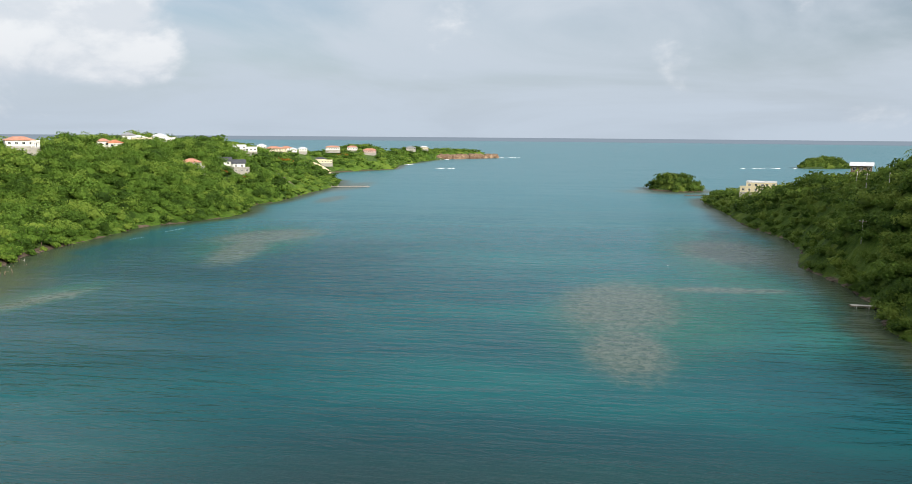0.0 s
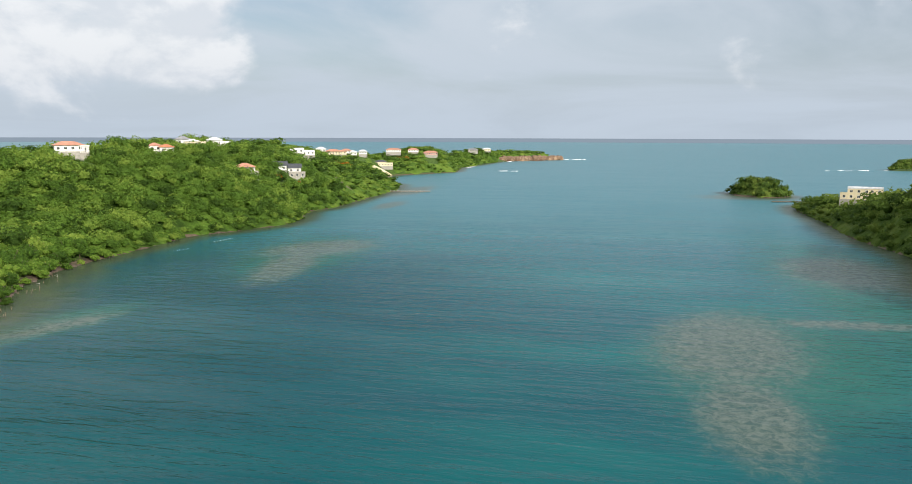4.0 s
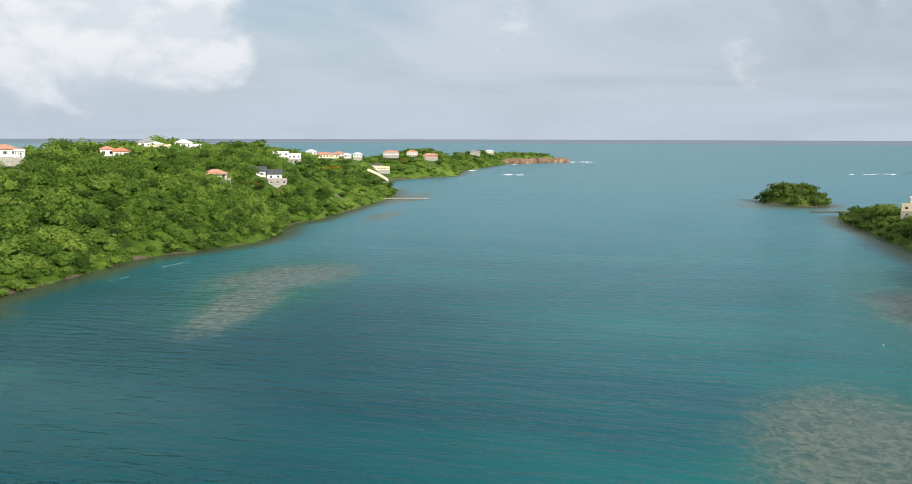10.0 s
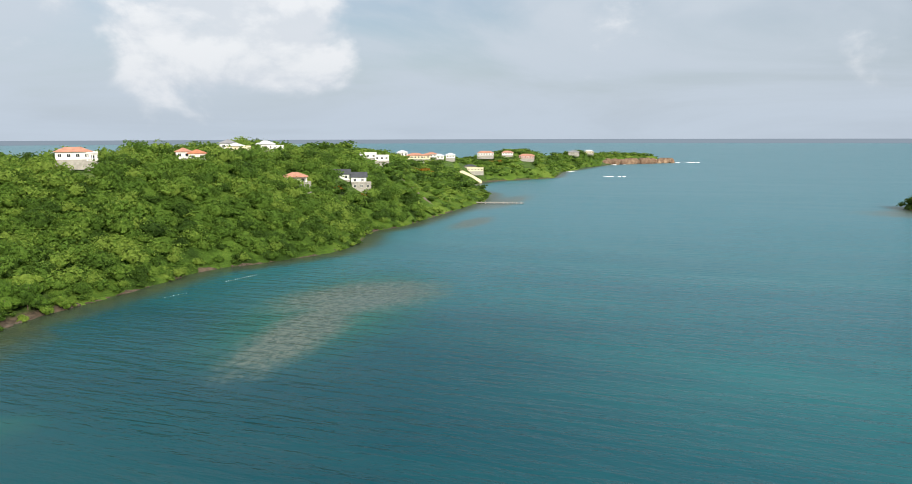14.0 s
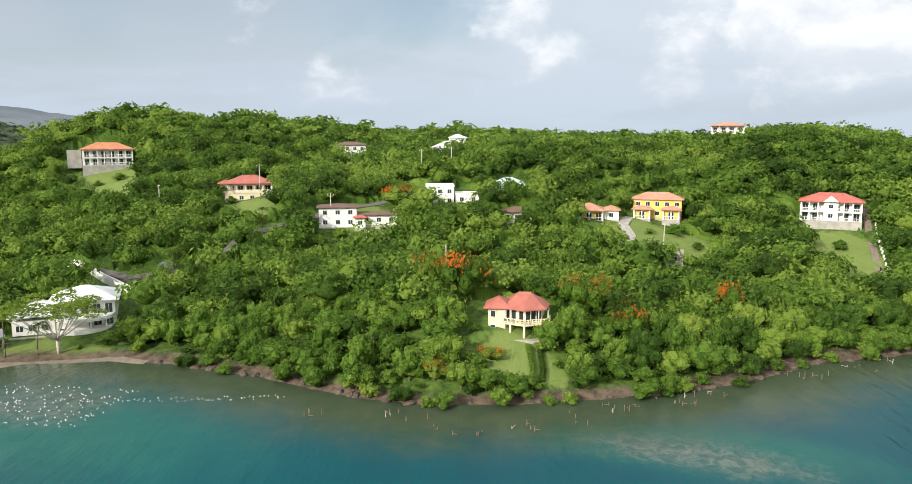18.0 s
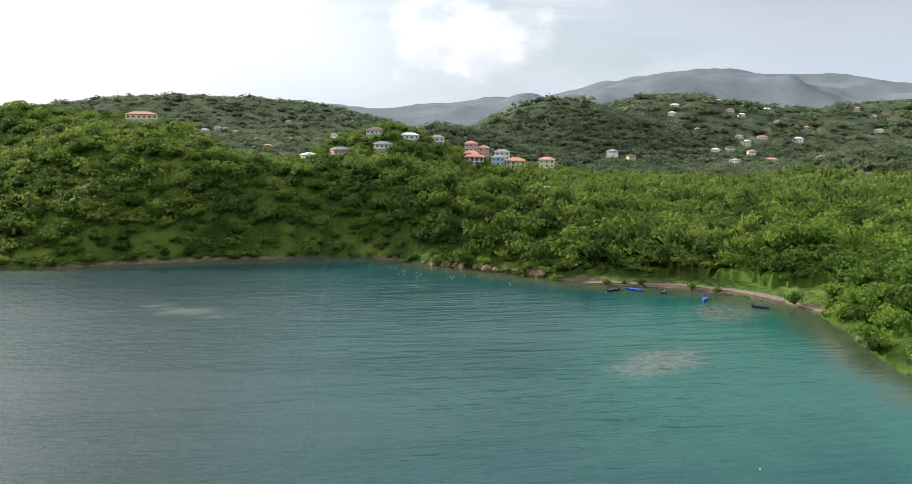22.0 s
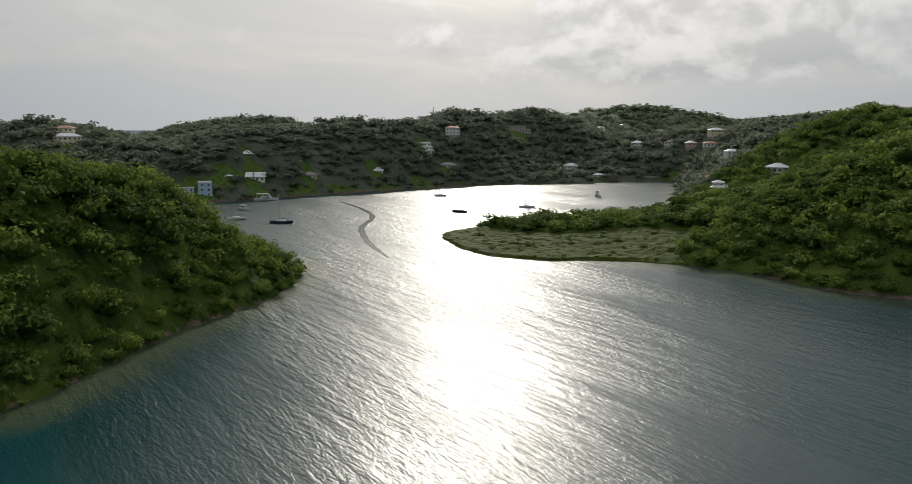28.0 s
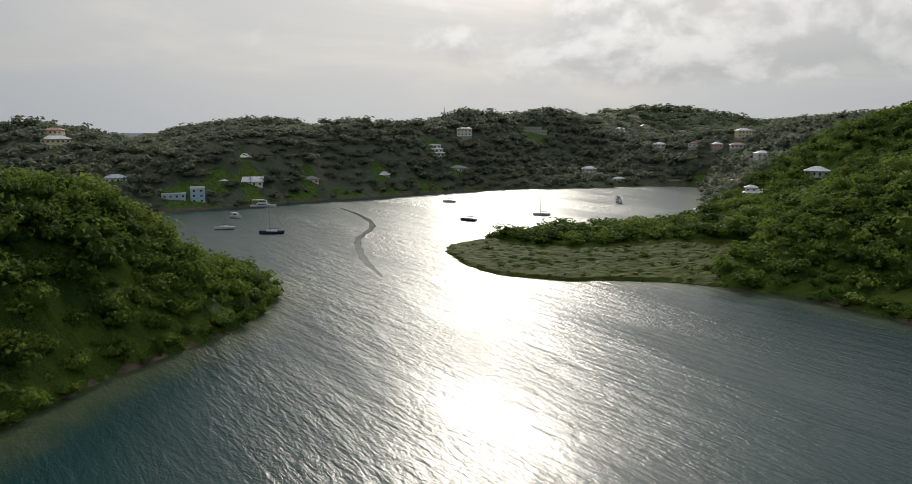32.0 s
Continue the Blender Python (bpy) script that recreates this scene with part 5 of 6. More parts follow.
strip("road", [(-270, 262), (-252, 255), (-233, 248), (-222, 244)], 1.9, SAND, "steep narrow concrete driveway down the slope", "driveway")
for k in range(16):
    q = k / 15
    x, y = -266 + 36 * q, 262.4 - 13.4 * q
    post = tagged(new("marker_post", Shape().box(-0.18, 0.18, -0.18, 0.18, -0.4, 0.95).mesh("marker_post", WHITE)), "short white concrete post beside the driveway", "post", "driveway posts")
    post.location = (x, y, ground_at(x, y))
strip("road", [(-262, 186), (-254, 183), (-247, 184), (-240, 181), (-236, 183)], 3.0, STONE, "curving concrete driveway", "driveway")
strip("road", [(-236, 72), (-243, 82), (-250, 90), (-258, 96), (-268, 108), (-280, 118)], 4.0, ASPHALT, "narrow grey asphalt lane", "road")
strip("road", [(-224, 20), (-220, 36), (-214, 50), (-218, 62), (-228, 70), (-236, 72)], 2.6, ASPHALT, "narrow lane behind the beach house", "road")
strip("road", [(-190, 520), (-205, 528), (-222, 536)], 3.0, SAND, "bare earth track up the slope", "track")
strip("beach", [(-167.5, 33), (-171, 44), (-174.5, 54), (-176.5, 66), (-175, 74)], 6.0, SAND, "narrow grey-brown sand beach", "beach", lift=-0.55)
strip("beach", [(-120, -70), (-135, -65), (-150, -59), (-161, -49), (-170, -36), (-173, -24)], 5.0, SAND, "narrow sandy beach with boats", "beach", lift=-0.55)
wall_line("garden_wall", [(-226, 26), (-220, 35), (-213, 44), (-206, 55)], 2.3, 0.35, WHITE, "long curving white boundary wall beside the beach house")
CLEAR.extend([(-211, 45, 6), (-205, 53, 6), (-216, 38, 5), (-207, 47, 5), (-200, 60, 5)])
wall_line("garden_wall", [(-206, 55), (-203, 61)], 0.9, 0.4, WHITE, "low white boundary wall end")
wall_line("garden_wall", [(-262, 770), (-256, 790), (-250, 800)], 2.5, 0.6, CREAM, "cream stepped garden wall")


def jetty(x, y, turn, length, width, label, material, posts=True):
    root = thing("jetty", label, "jetty", pose(x, y, 0, 0, 0, turn))
    planks = int(length / 0.6)
    plank = Shape().box(0.02, 0.56, -width / 2, width / 2, 0.75, 0.85).mesh("plank", material)
    for k in range(planks):
        part("plank", plank, None, root, at=pose(k * 0.6, 0, 0))
    part("beam", Shape().box(0, length, -width / 2 + 0.1, -width / 2 + 0.25, 0.5, 0.746).box(0, length, width / 2 - 0.25, width / 2 - 0.1, 0.5, 0.746), WOOD, root)
    for k in range(int(length / 3) + 1):
        for s in (-1, 1):
            part("pile", Shape().rod((k * 3.0, s * width / 2, -2.5), (k * 3.0, s * width / 2, 1.5 if posts else 0.7), 0.13, n=8), material, root)
    return root


jetty(-186, 585, 12, 35, 2.2, "long pale wooden jetty reaching into the bay", PALE_WOOD)
jetty(88.5, 198, 176, 10.5, 1.6, "short pale wooden jetty at the mangrove shore", PALE_WOOD, False)
jetty(119, 566, 190, 22, 2.0, "low dark jetty by the islet", WOOD, False)

# the bridge at the head of the harbour
bridge = thing("footbridge", "low pale bridge on piers across the harbour head", "bridge", pose(330, -447, 0, 0, 0, 52))
part("deck", Shape().box(0, 44, -1.5, 1.5, 2.8, 3.3), STONE, bridge)
for k in range(7):
    part("pier", Shape().box(2 + 6.5 * k, 2.8 + 6.5 * k, -1.2, 1.2, -3, 2.8), STONE, bridge)
part("railing", Shape().box(0, 44, -1.5, -1.35, 3.304, 4.2).box(0, 44, 1.35, 1.5, 3.304, 4.2), STONE, bridge)


# ---- boats ----
def hull_shape(length, beam, height, sheer=0.25, stations=9):
    """A boat's shell with a pointed bow towards +x."""
    shape, rings = Shape(), []
    for k in range(stations):
        q = k / (stations - 1)
        half = beam / 2 * (1 - max(0, (q - 0.35) / 0.65) ** 2.2) * (0.85 + 0.15 * min(1, q * 4))
        top = height * (1 + sheer * q * q)
        x = -length / 2 + length * q
        rings.append([(x, -half, top), (x, -half * 0.75, 0.12), (x, 0, -0.2), (x, half * 0.75, 0.12), (x, half, top)])
    points = [p for ring in rings for p in ring]
    faces = [(5 * k + i, 5 * k + i + 1, 5 * k + i + 6, 5 * k + i + 5) for k in range(stations - 1) for i in range(4)]
    inner = [(x * 0.97, y * 0.86, max(0.15, height * 0.45)) for ring in rings for x, y, z in (ring[0], ring[4])]
    base = len(points)
    points += inner
    for k in range(stations - 1):
        faces.append((base + 2 * k, base + 2 * k + 1, base + 2 * k + 3, base + 2 * k + 2))
        faces.append((5 * k, 5 * k + 5, base + 2 * k + 2, base + 2 * k))
        faces.append((5 * k + 9, 5 * k + 4, base + 2 * k + 1, base + 2 * k + 3))
    faces += [(0, 1, 2, 3, 4), (0, 4, base + 1, base)]
    return shape.add(points, faces)


def rowing_boat(x, y, turn, length, hull, label):
    root = thing("fishing_boat", label, "boat", pose(x, y, 0.02, 0, 0, turn), "small boats along the beach")
    part("hull", hull_shape(length, length * 0.32, 0.55), hull, root)
    for q in (-0.22, 0.05, 0.28):
        part("thwart", Shape().box(length * q - 0.12, length * q + 0.12, -length * 0.12, length * 0.12, 0.36, 0.41), PALE_WOOD, root)
    part("outboard_motor", Shape().box(-length / 2 - 0.25, -length / 2 + 0.05, -0.15, 0.15, 0.2, 0.95), HULL_DARK, root)


def yacht(x, y, turn, length, hull, label):
    root = thing("sailing_yacht", label, "yacht", pose(x, y, 0, 0, 0, turn), "yachts moored in the harbour")
    part("hull", hull_shape(length, length * 0.3, 1.0), hull, root)
    part("cabin", Shape().prism([(-length * 0.2, -length * 0.08), (length * 0.15, -length * 0.07), (length * 0.22, 0), (length * 0.15, length * 0.07), (-length * 0.2, length * 0.08)], 0.6, 1.5), HULL_WHITE, root)
    part("mast", Shape().rod((length * 0.08, 0, 1.2), (length * 0.08, 0, length * 1.25), 0.11, 0.07), METAL, root)
    part("boom", Shape().rod((length * 0.08, 0, 2.2), (-length * 0.34, 0, 2.3), 0.13, n=8), HULL_BLUE, root, "boom with furled sail")
    part("stay", Shape().rod((length * 0.08, 0, length * 1.24), (length * 0.5, 0, 1.2), 0.025, n=4).rod((length * 0.08, 0, length * 1.24), (-length * 0.5, 0, 1.0), 0.025, n=4), METAL, root)


def motor_boat(x, y, turn, length, label, decks=1):
    root = thing("motor_boat", label, "motorboat", pose(x, y, 0, 0, 0, turn), "motor boats in the harbour")
    part("hull", hull_shape(length, length * 0.32, 1.2), HULL_WHITE, root)
    for k in range(decks):
        q = 1 - 0.25 * k
        part("cabin", Shape().prism([(-length * 0.25 * q, -length * 0.11 * q), (length * 0.14 * q, -length * 0.1 * q), (length * 0.22 * q, 0), (length * 0.14 * q, length * 0.1 * q), (-length * 0.25 * q, length * 0.11 * q)], 0.7 + 1.7 * k, 2.3 + 1.7 * k), HULL_WHITE, root)
        part("windscreen", Shape().prism([(-length * 0.2 * q, -length * 0.115 * q), (length * 0.12 * q, -length * 0.106 * q), (length * 0.225 * q, 0), (length * 0.12 * q, length * 0.106 * q), (-length * 0.2 * q, length * 0.115 * q)], 1.5 + 1.7 * k, 2.0 + 1.7 * k), GLASS, root)
    part("canopy", Shape().box(-length * 0.42, length * 0.05, -length * 0.12, length * 0.12, 2.5 + 1.7 * (decks - 1), 2.62 + 1.7 * (decks - 1)), HULL_WHITE, root)
    for sx in (-0.4, 0.03):
        for sy in (-0.11, 0.11):
            part("post", Shape().rod((length * sx, length * sy, 0.7), (length * sx, length * sy, 2.5 + 1.7 * (decks - 1)), 0.05, n=6), METAL, root)


rowing_boat(-163, 47.5, 30, 3.2, HULL_WHITE, "small white dinghy moored off the beach")
rowing_boat(-128, -55.5, 200, 5.2, HULL_DARK, "dark wooden fishing boat at the beach")
rowing_boat(-134, -54.5, 130, 5.0, HULL_BLUE, "bright blue fishing boat at the beach")
rowing_boat(-141, -51, 240, 4.2, HULL_DARK, "dark green rowing boat at the beach")
rowing_boat(-148.5, -41.5, 60, 5.0, HULL_BLUE, "bright blue fishing boat moored offshore")
rowing_boat(-158.5, -30.5, 140, 4.2, HULL_DARK, "small dark boat moored offshore")
rowing_boat(-166, -41.0, 40, 4.6, HULL_BLUE, "blue fishing boat close to the sand")
yacht(272, -45, 60, 11, HULL_DARK, "dark-hulled sailing yacht at anchor")
yacht(298, -33, 70, 9, HULL_WHITE, "white sailing yacht at anchor")
yacht(338, -188, 40, 8, HULL_WHITE, "small white yacht at anchor")
yacht(257, -141, 20, 9, HULL_DARK, "dark yacht at anchor in the glitter")
yacht(252, -186, 50, 9, HULL_WHITE, "white-hulled yacht with tall mast at anchor")
motor_boat(338, -53, 200, 8, "small white cabin cruiser at anchor")
motor_boat(380, -84, 250, 15, "large white motor yacht near the shore", 2)
motor_boat(274, -271, 330, 9, "white fly-bridge motor boat at anchor", 2)
motor_boat(209, -260, 290, 13, "low grey-white motor launch near the lagoon shore")
motor_boat(398, -52, 250, 9, "small white launch beside the quay")


# ---- floats, stakes, rocks, poles ----
def floats():
    rng = random.Random(5)
    ball = Shape().blob((0, 0, 0.05), (0.105, 0.105, 0.1), 1.0).mesh("float", HULL_WHITE, True)
    places = []
    for k in range(190):
        a, b = rng.random(), rng.random()
        places.append((-143 - 17 * a + 3 * b, 50 + 5 * a + 29 * b - 4 * a * b))
    places += [(-152.0 - 3 * k / 45 + rng.uniform(-1.2, 1.2), 80 + 27 * k / 45 + rng.uniform(-0.5, 0.5)) for k in range(45)]
    places += [(-174 + 2.2 * k / 6 + rng.uniform(-0.3, 0.3), 279 + 8 * k / 6) for k in range(6)] + [(-172.3 + 2.2 * k / 14, 304 + 13 * k / 14) for k in range(15)]
    places += [(-65 - 36 * k / 24 + rng.uniform(-4, 4), -93 + 26 * k / 24 + rng.uniform(-5, 5)) for k in range(24)]
    places += [(-106, 54), (40, 255)]
    for x, y in places:
        ob = tagged(new("float", ball), "small white float on a sea-farm line", "float", "sea-farm floats")
        s = rng.uniform(0.65, 1.1)
        ob.matrix_world = pose(x, y, 0.02, 0, 0, rng.uniform(0, 360)) @ Matrix.Diagonal((s, s, s, 1))
    for x, y in [(-146, 115), (-146, 125), (-144, 132), (-142, 140), (-144, 149), (-147, 157), (-152, 165), (-156, 178), (-159, 184), (-168, 202), (-170, 205), (-176, 216), (-182, 222), (-156, 174), (-151, 165)]:
        for _ in range(4):
            px, py = x + rng.uniform(-3, 3), y + rng.uniform(-3, 3)
            h = rng.uniform(0.3, 1.1)
            s = Shape().rod((0, 0, -2.5), (rng.uniform(-0.2, 0.2), rng.uniform(-0.2, 0.2), h), 0.09, 0.06, 6)
            if rng.random() < 0.4:
                s.rod((0, 0, h * 0.4), (rng.uniform(-0.9, 0.9), rng.uniform(-0.9, 0.9), h * 0.6), 0.05, 0.03, 5)
            stake = tagged(new("stake", s.mesh("stake", PALE_WOOD if rng.random() < 0.15 else WOOD)), "weathered wooden stake standing in shallow water", "stake", "stakes in the shallows")
            stake.location = (px, py, 0)


def rocks():
    rng = random.Random(8)
    kinds = [Shape().blob((0, 0, 0), (1.0, 0.8, 0.65), 3.1 * k).mesh("rock", ROCK) for k in range(5)]
    red = [Shape().blob((0, 0, 0), (1.0, 0.8, 0.9), 2.3 * k + 40).mesh("rock", RED_ROCK) for k in range(4)]
    stretches = [(WEST_SHORE, 7, 34, 250), (SOUTH_SHORE, 3, 13, 60), (EAST_SHORE, 24, 37, 90)]
    for line, a, b, count in stretches:
        pts = [Vector(p) for p in line[a:b]]
        for _ in range(count):
            k = rng.randrange(len(pts) - 1)
            p = pts[k].lerp(pts[k + 1], rng.random())
            if 28 < p.y < 76 and p.x < -150 or p.y < -20 and p.x < -115:
                continue
            s = rng.uniform(0.3, 1.15)
            use = red if -125 < p.x < -60 and p.y < -60 else kinds
            ob = tagged(new("rock", rng.choice(use)), "brown weathered shore rock at the waterline", "rock", "rocks along the shore")
            ob.matrix_world = pose(p.x + rng.uniform(-1.3, 0.6), p.y + rng.uniform(-1, 1), 0.1 * s, 0, 0, rng.uniform(0, 360)) @ Matrix.Diagonal((s, s, s * rng.uniform(0.6, 1.1), 1))
    # the rusty cliff by the cove
    for k in range(15):
        q = k / 14
        x, y = -112 + 32 * q, -77 - 26 * q
        s = rng.uniform(1.1, 2.6)
        ob = tagged(new("cliff_rock", rng.choice(red)), "rusty orange-brown cliff rock below the trees", "rock", "cliff by the cove")
        ob.matrix_world = pose(x + rng.uniform(-1, 1), y - 0.5 + rng.uniform(-1, 1), rng.uniform(0, 1.2), 0, 0, rng.uniform(0, 360)) @ Matrix.Diagonal((s, s, s * 0.8, 1))
    # the bare headland
    for k in range(40):
        q = k / 39
        s = rng.uniform(5, 8)
        ob = tagged(new("cliff_rock", rng.choice(red)), "pale brown headland cliff above the surf", "rock", "headland cliffs")
        ob.matrix_world = pose(-205 + 92 * q + rng.uniform(-3, 3), 1292 + 112 * q + rng.uniform(-4, 4), rng.uniform(1, 4), 0, 0, rng.uniform(0, 360)) @ Matrix.Diagonal((s, s, s * 0.95, 1))


def poles():
    pole = thing("utility_pole", "grey wooden utility pole with a crossarm", "pole", pose(-211, 132, ground_at(-211, 132)), "utility poles")
    part("post", Shape().rod((0, 0, -0.5), (0, 0, 10), 0.16, 0.11), PALE_WOOD, pole, smooth=True)
    part("crossarm", Shape().box(-1.1, 1.1, -0.06, 0.06, 9.3, 9.45), WOOD, pole)
    part("insulator", Shape().box(-1.0, -0.9, -0.06, 0.06, 9.45, 9.7).box(0.9, 1.0, -0.06, 0.06, 9.45, 9.7), WHITE, pole)
    for x, y in ((-298, 129), (-300, 118), (-262, 70), (-256, 40), (-246, 96), (-232, 190), (120, 300), (128, 330), (112, 262), (96, 240), (-225, 110)):
        copy_thing(pole, pose(x, y, ground_at(x, y), 0, 0, x * 7 % 180))
    for x, y, h in ((-930, -840, 28), (500, -300, 13), (640, -560, 17), (330, -1250, 24)):
        mast = thing("radio_mast", "thin grey lattice radio mast on a hilltop", "mast", pose(x, y, ground_at(x, y)), "radio masts")
        part("lattice", Shape().rod((0, 0, 0), (0, 0, h), 0.45, 0.2, 4), METAL, mast)


floats()
rocks()
poles()

# surf over the outer reefs
FOAM = surface("white_foam", (0.85, 0.87, 0.88), 0.6, vary=0.1)


def surf():
    rng = random.Random(3)
    lines = [((-118, 1420), (-60, 1440), 14), ((262, 1085), (350, 1100), 9), ((-155, 955), (-128, 962), 7), ((-200, 1270), (-150, 1380), 10), ((-214, 1050), (-205, 1090), 5)]
    shape = Shape()
    for a, b, count in lines:
        for _ in range(count):
            q = rng.random()
            x, y = a[0] + (b[0] - a[0]) * q, a[1] + (b[1] - a[1]) * q + rng.uniform(-12, 12)
            shape.blob((x, y, 0.05), (rng.uniform(1.2, 4.5), rng.uniform(0.8, 2.0), rng.uniform(0.25, 0.6)), rng.uniform(0, 99))
    tagged(new("surf", shape.mesh("surf", FOAM, True)), "white breaking surf over the outer reefs", "surf", kind="stuff")


surf()

# smooth trail behind a boat that crossed the harbour mouth
SLICK = surface("smooth_water_trail", (0.025, 0.048, 0.048), 0.21, spec=0.45, vary=0.2, vary_size=0.1)


def wake():
    line = [Vector(p) for p in ((352, -118), (318, -112), (276, -99), (254, -84), (238, -68), (218, -58), (196, -47), (176, -40), (158, -34))]
    smooth = [a.lerp(b, q / 5) for a, b in zip(line, line[1:]) for q in range(5)] + [line[-1]]
    smooth = [(smooth[max(0, i - 3)] + smooth[max(0, i - 1)] + p + smooth[min(len(smooth) - 1, i + 1)] + smooth[min(len(smooth) - 1, i + 3)]) / 5 for i, p in enumerate(smooth)]
    points = []
    for i, p in enumerate(smooth):
        way = (smooth[min(i + 1, len(smooth) - 1)] - smooth[max(i - 1, 0)]).normalized()
        half = 1.4 * min(1.0, 0.25 + i / 8, 0.2 + (len(smooth) - 1 - i) / 10) * (1 + 0.25 * math.sin(i * 1.7))
        points += [(p.x - way.y * half * k, p.y + way.x * half * k, 0.012) for k in (1, -1)]
    trail = Shape().add(points, [(2 * i, 2 * i + 1, 2 * i + 3, 2 * i + 2) for i in range(len(smooth) - 1)])
    tagged(new("wake", trail.mesh("wake", SLICK, True)), "smooth dark curving boat wake on the bright water", "wake", kind="stuff")


wake()


# ---- trees, palms and hedges of their own ----
def leaf_mesh(name, corners, material, scale=(1, 1, 1)):
    xyz = (corners * np.array(scale)).reshape(-1, 3)
    return grid_mesh(name, xyz, np.arange(len(xyz)).reshape(-1, 4), material, smooth=False)


def limbs(rng, h, spread, count, base=0.16, fork=0.3):
    """A tapered, slightly crooked trunk that forks into limbs."""
    s = Shape()
    top = Vector((rng.uniform(-0.2, 0.2), rng.uniform(-0.2, 0.2), h * fork))
    s.rod((0, 0, -0.6), top, base, base * 0.72, 9)
    for k in range(count):
        a = 6.283 * k / count + rng.uniform(-0.4, 0.4)
        mid = top + Vector((math.cos(a), math.sin(a), 0)) * spread * 0.4 + Vector((0, 0, h * 0.25))
        end = top + Vector((math.cos(a), math.sin(a), 0)) * spread * rng.uniform(0.7, 1.0) + Vector((0, 0, h * rng.uniform(0.35, 0.55)))
        s.rod(top, mid, base * 0.6, base * 0.38, 7).rod(mid, end, base * 0.38, base * 0.12, 6)
    return s


def tree_kind(name, label, category, seed, h, w, leaf, lumps=8, sprays=30, size=0.05, wide=0.5, low=0.3, group="", fork=0.3, base=0.16, at=None):
    rng = random.Random(seed)
    root = thing(name, label, category, at or pose(0, 0, 0), group)
    part("trunk", limbs(rng, h, w * 0.4, 5, base, fork), BARK, root, "grey-brown forked trunk", smooth=True)
    part("crown", leaf_mesh("crown", crown_kind(seed + 100, lumps, sprays, size, 0.4, wide, low), leaf, (w * 0.85, w * 0.85, h)), leaf, root)
    return root


def shore_trees():
    """The trees of the near western shore, one by one."""
    rng = np.random.default_rng(21)
    x, y = scatter(rng, -205, -150, 40, 262, 4.3)
    d = shore_distance(x, y)
    keep = (d > -1.6) & (d < 21) & ~open_ground(x, y)
    x, y, d = x[keep][:300], y[keep][:300], d[keep][:300]
    kinds, labels = [], ("rounded bright green shore tree", "spreading yellow-green shore tree", "dense dark green shore tree", "low bushy green shore tree", "tall leafy green shore tree", "broad uneven green shore tree")
    sizes = ((5.6, 5.4), (5.0, 6.4), (6.4, 5.4), (3.8, 5.2), (7.4, 5.6), (6.0, 6.8))
    for k, (h, w) in enumerate(sizes):
        kinds.append(tree_kind("tree", labels[k] + " above the waterline", "tree", k, h, w, LEAF_SHORE, group="trees along the near shore", low=0.22))
    for i in range(len(x)):
        k = i % 6 if d[i] > 4 else (3, 1, 0)[i % 3]
        s = rng.uniform(0.75, 1.2) * min(1.0, 0.72 + d[i] / 22)
        m = pose(x[i], y[i], max(-0.3, ground_at(x[i], y[i]) - 0.1), rng.uniform(-4, 4), rng.uniform(-4, 4), rng.uniform(0, 360)) @ Matrix.Diagonal((s, s, s, 1))
        ob = copy_thing(kinds[k], m)
        ob.matrix_basis = m
    for k in kinds:
        for o in list(k.children_recursive) + [k]:
            bpy.data.objects.remove(o)


def flame_trees():
    # place, height, width
    for i, (x, y, h, w) in enumerate([(-263, 113, 7.0, 9), (-181, 138, 10.5, 9), (-184, 130, 9.0, 7), (-181, 162, 10.0, 10), (-176, 170, 8.5, 7), (-196, 197, 10, 6), (-158, 133, 4.5, 4.5), (-163, 143, 2.6, 5),
                                      (-222, 590, 6, 9), (-258, 872, 7, 14), (-207, 437, 4.5, 9), (-200, 446, 4, 8), (-225, 575, 5, 7)]):
        root = tree_kind("flame_tree", "spreading flame tree with bright orange-red blossom", "tree", 60 + i, h, w, LEAF_SINGLE, lumps=8, sprays=26, size=0.045, wide=0.5, low=0.35, group="flame trees", at=pose(x, y, ground_at(x, y) - 0.1))
        gen = np.random.default_rng(300 + i)
        tops = [(0.42 * math.cos(a), 0.42 * math.sin(a), gen.uniform(0.55, 0.8), gen.uniform(0.16, 0.28)) for a in gen.uniform(0, 6.28, 6)] + [(0, 0, 0.72, 0.34)]
        bloom = leaf_cloud(gen, tops, 34, 0.04, 0.4)
        bloom = bloom[bloom[:, :, 2].mean(1) > 0.55]
        part("blossom", leaf_mesh("blossom", bloom, LEAF_ORANGE, (w * 0.85, w * 0.85, h * 1.04)), LEAF_ORANGE, root, "clusters of orange-red blossom")
        CLEAR.append((x + w * 0.2, y, w * 0.5))


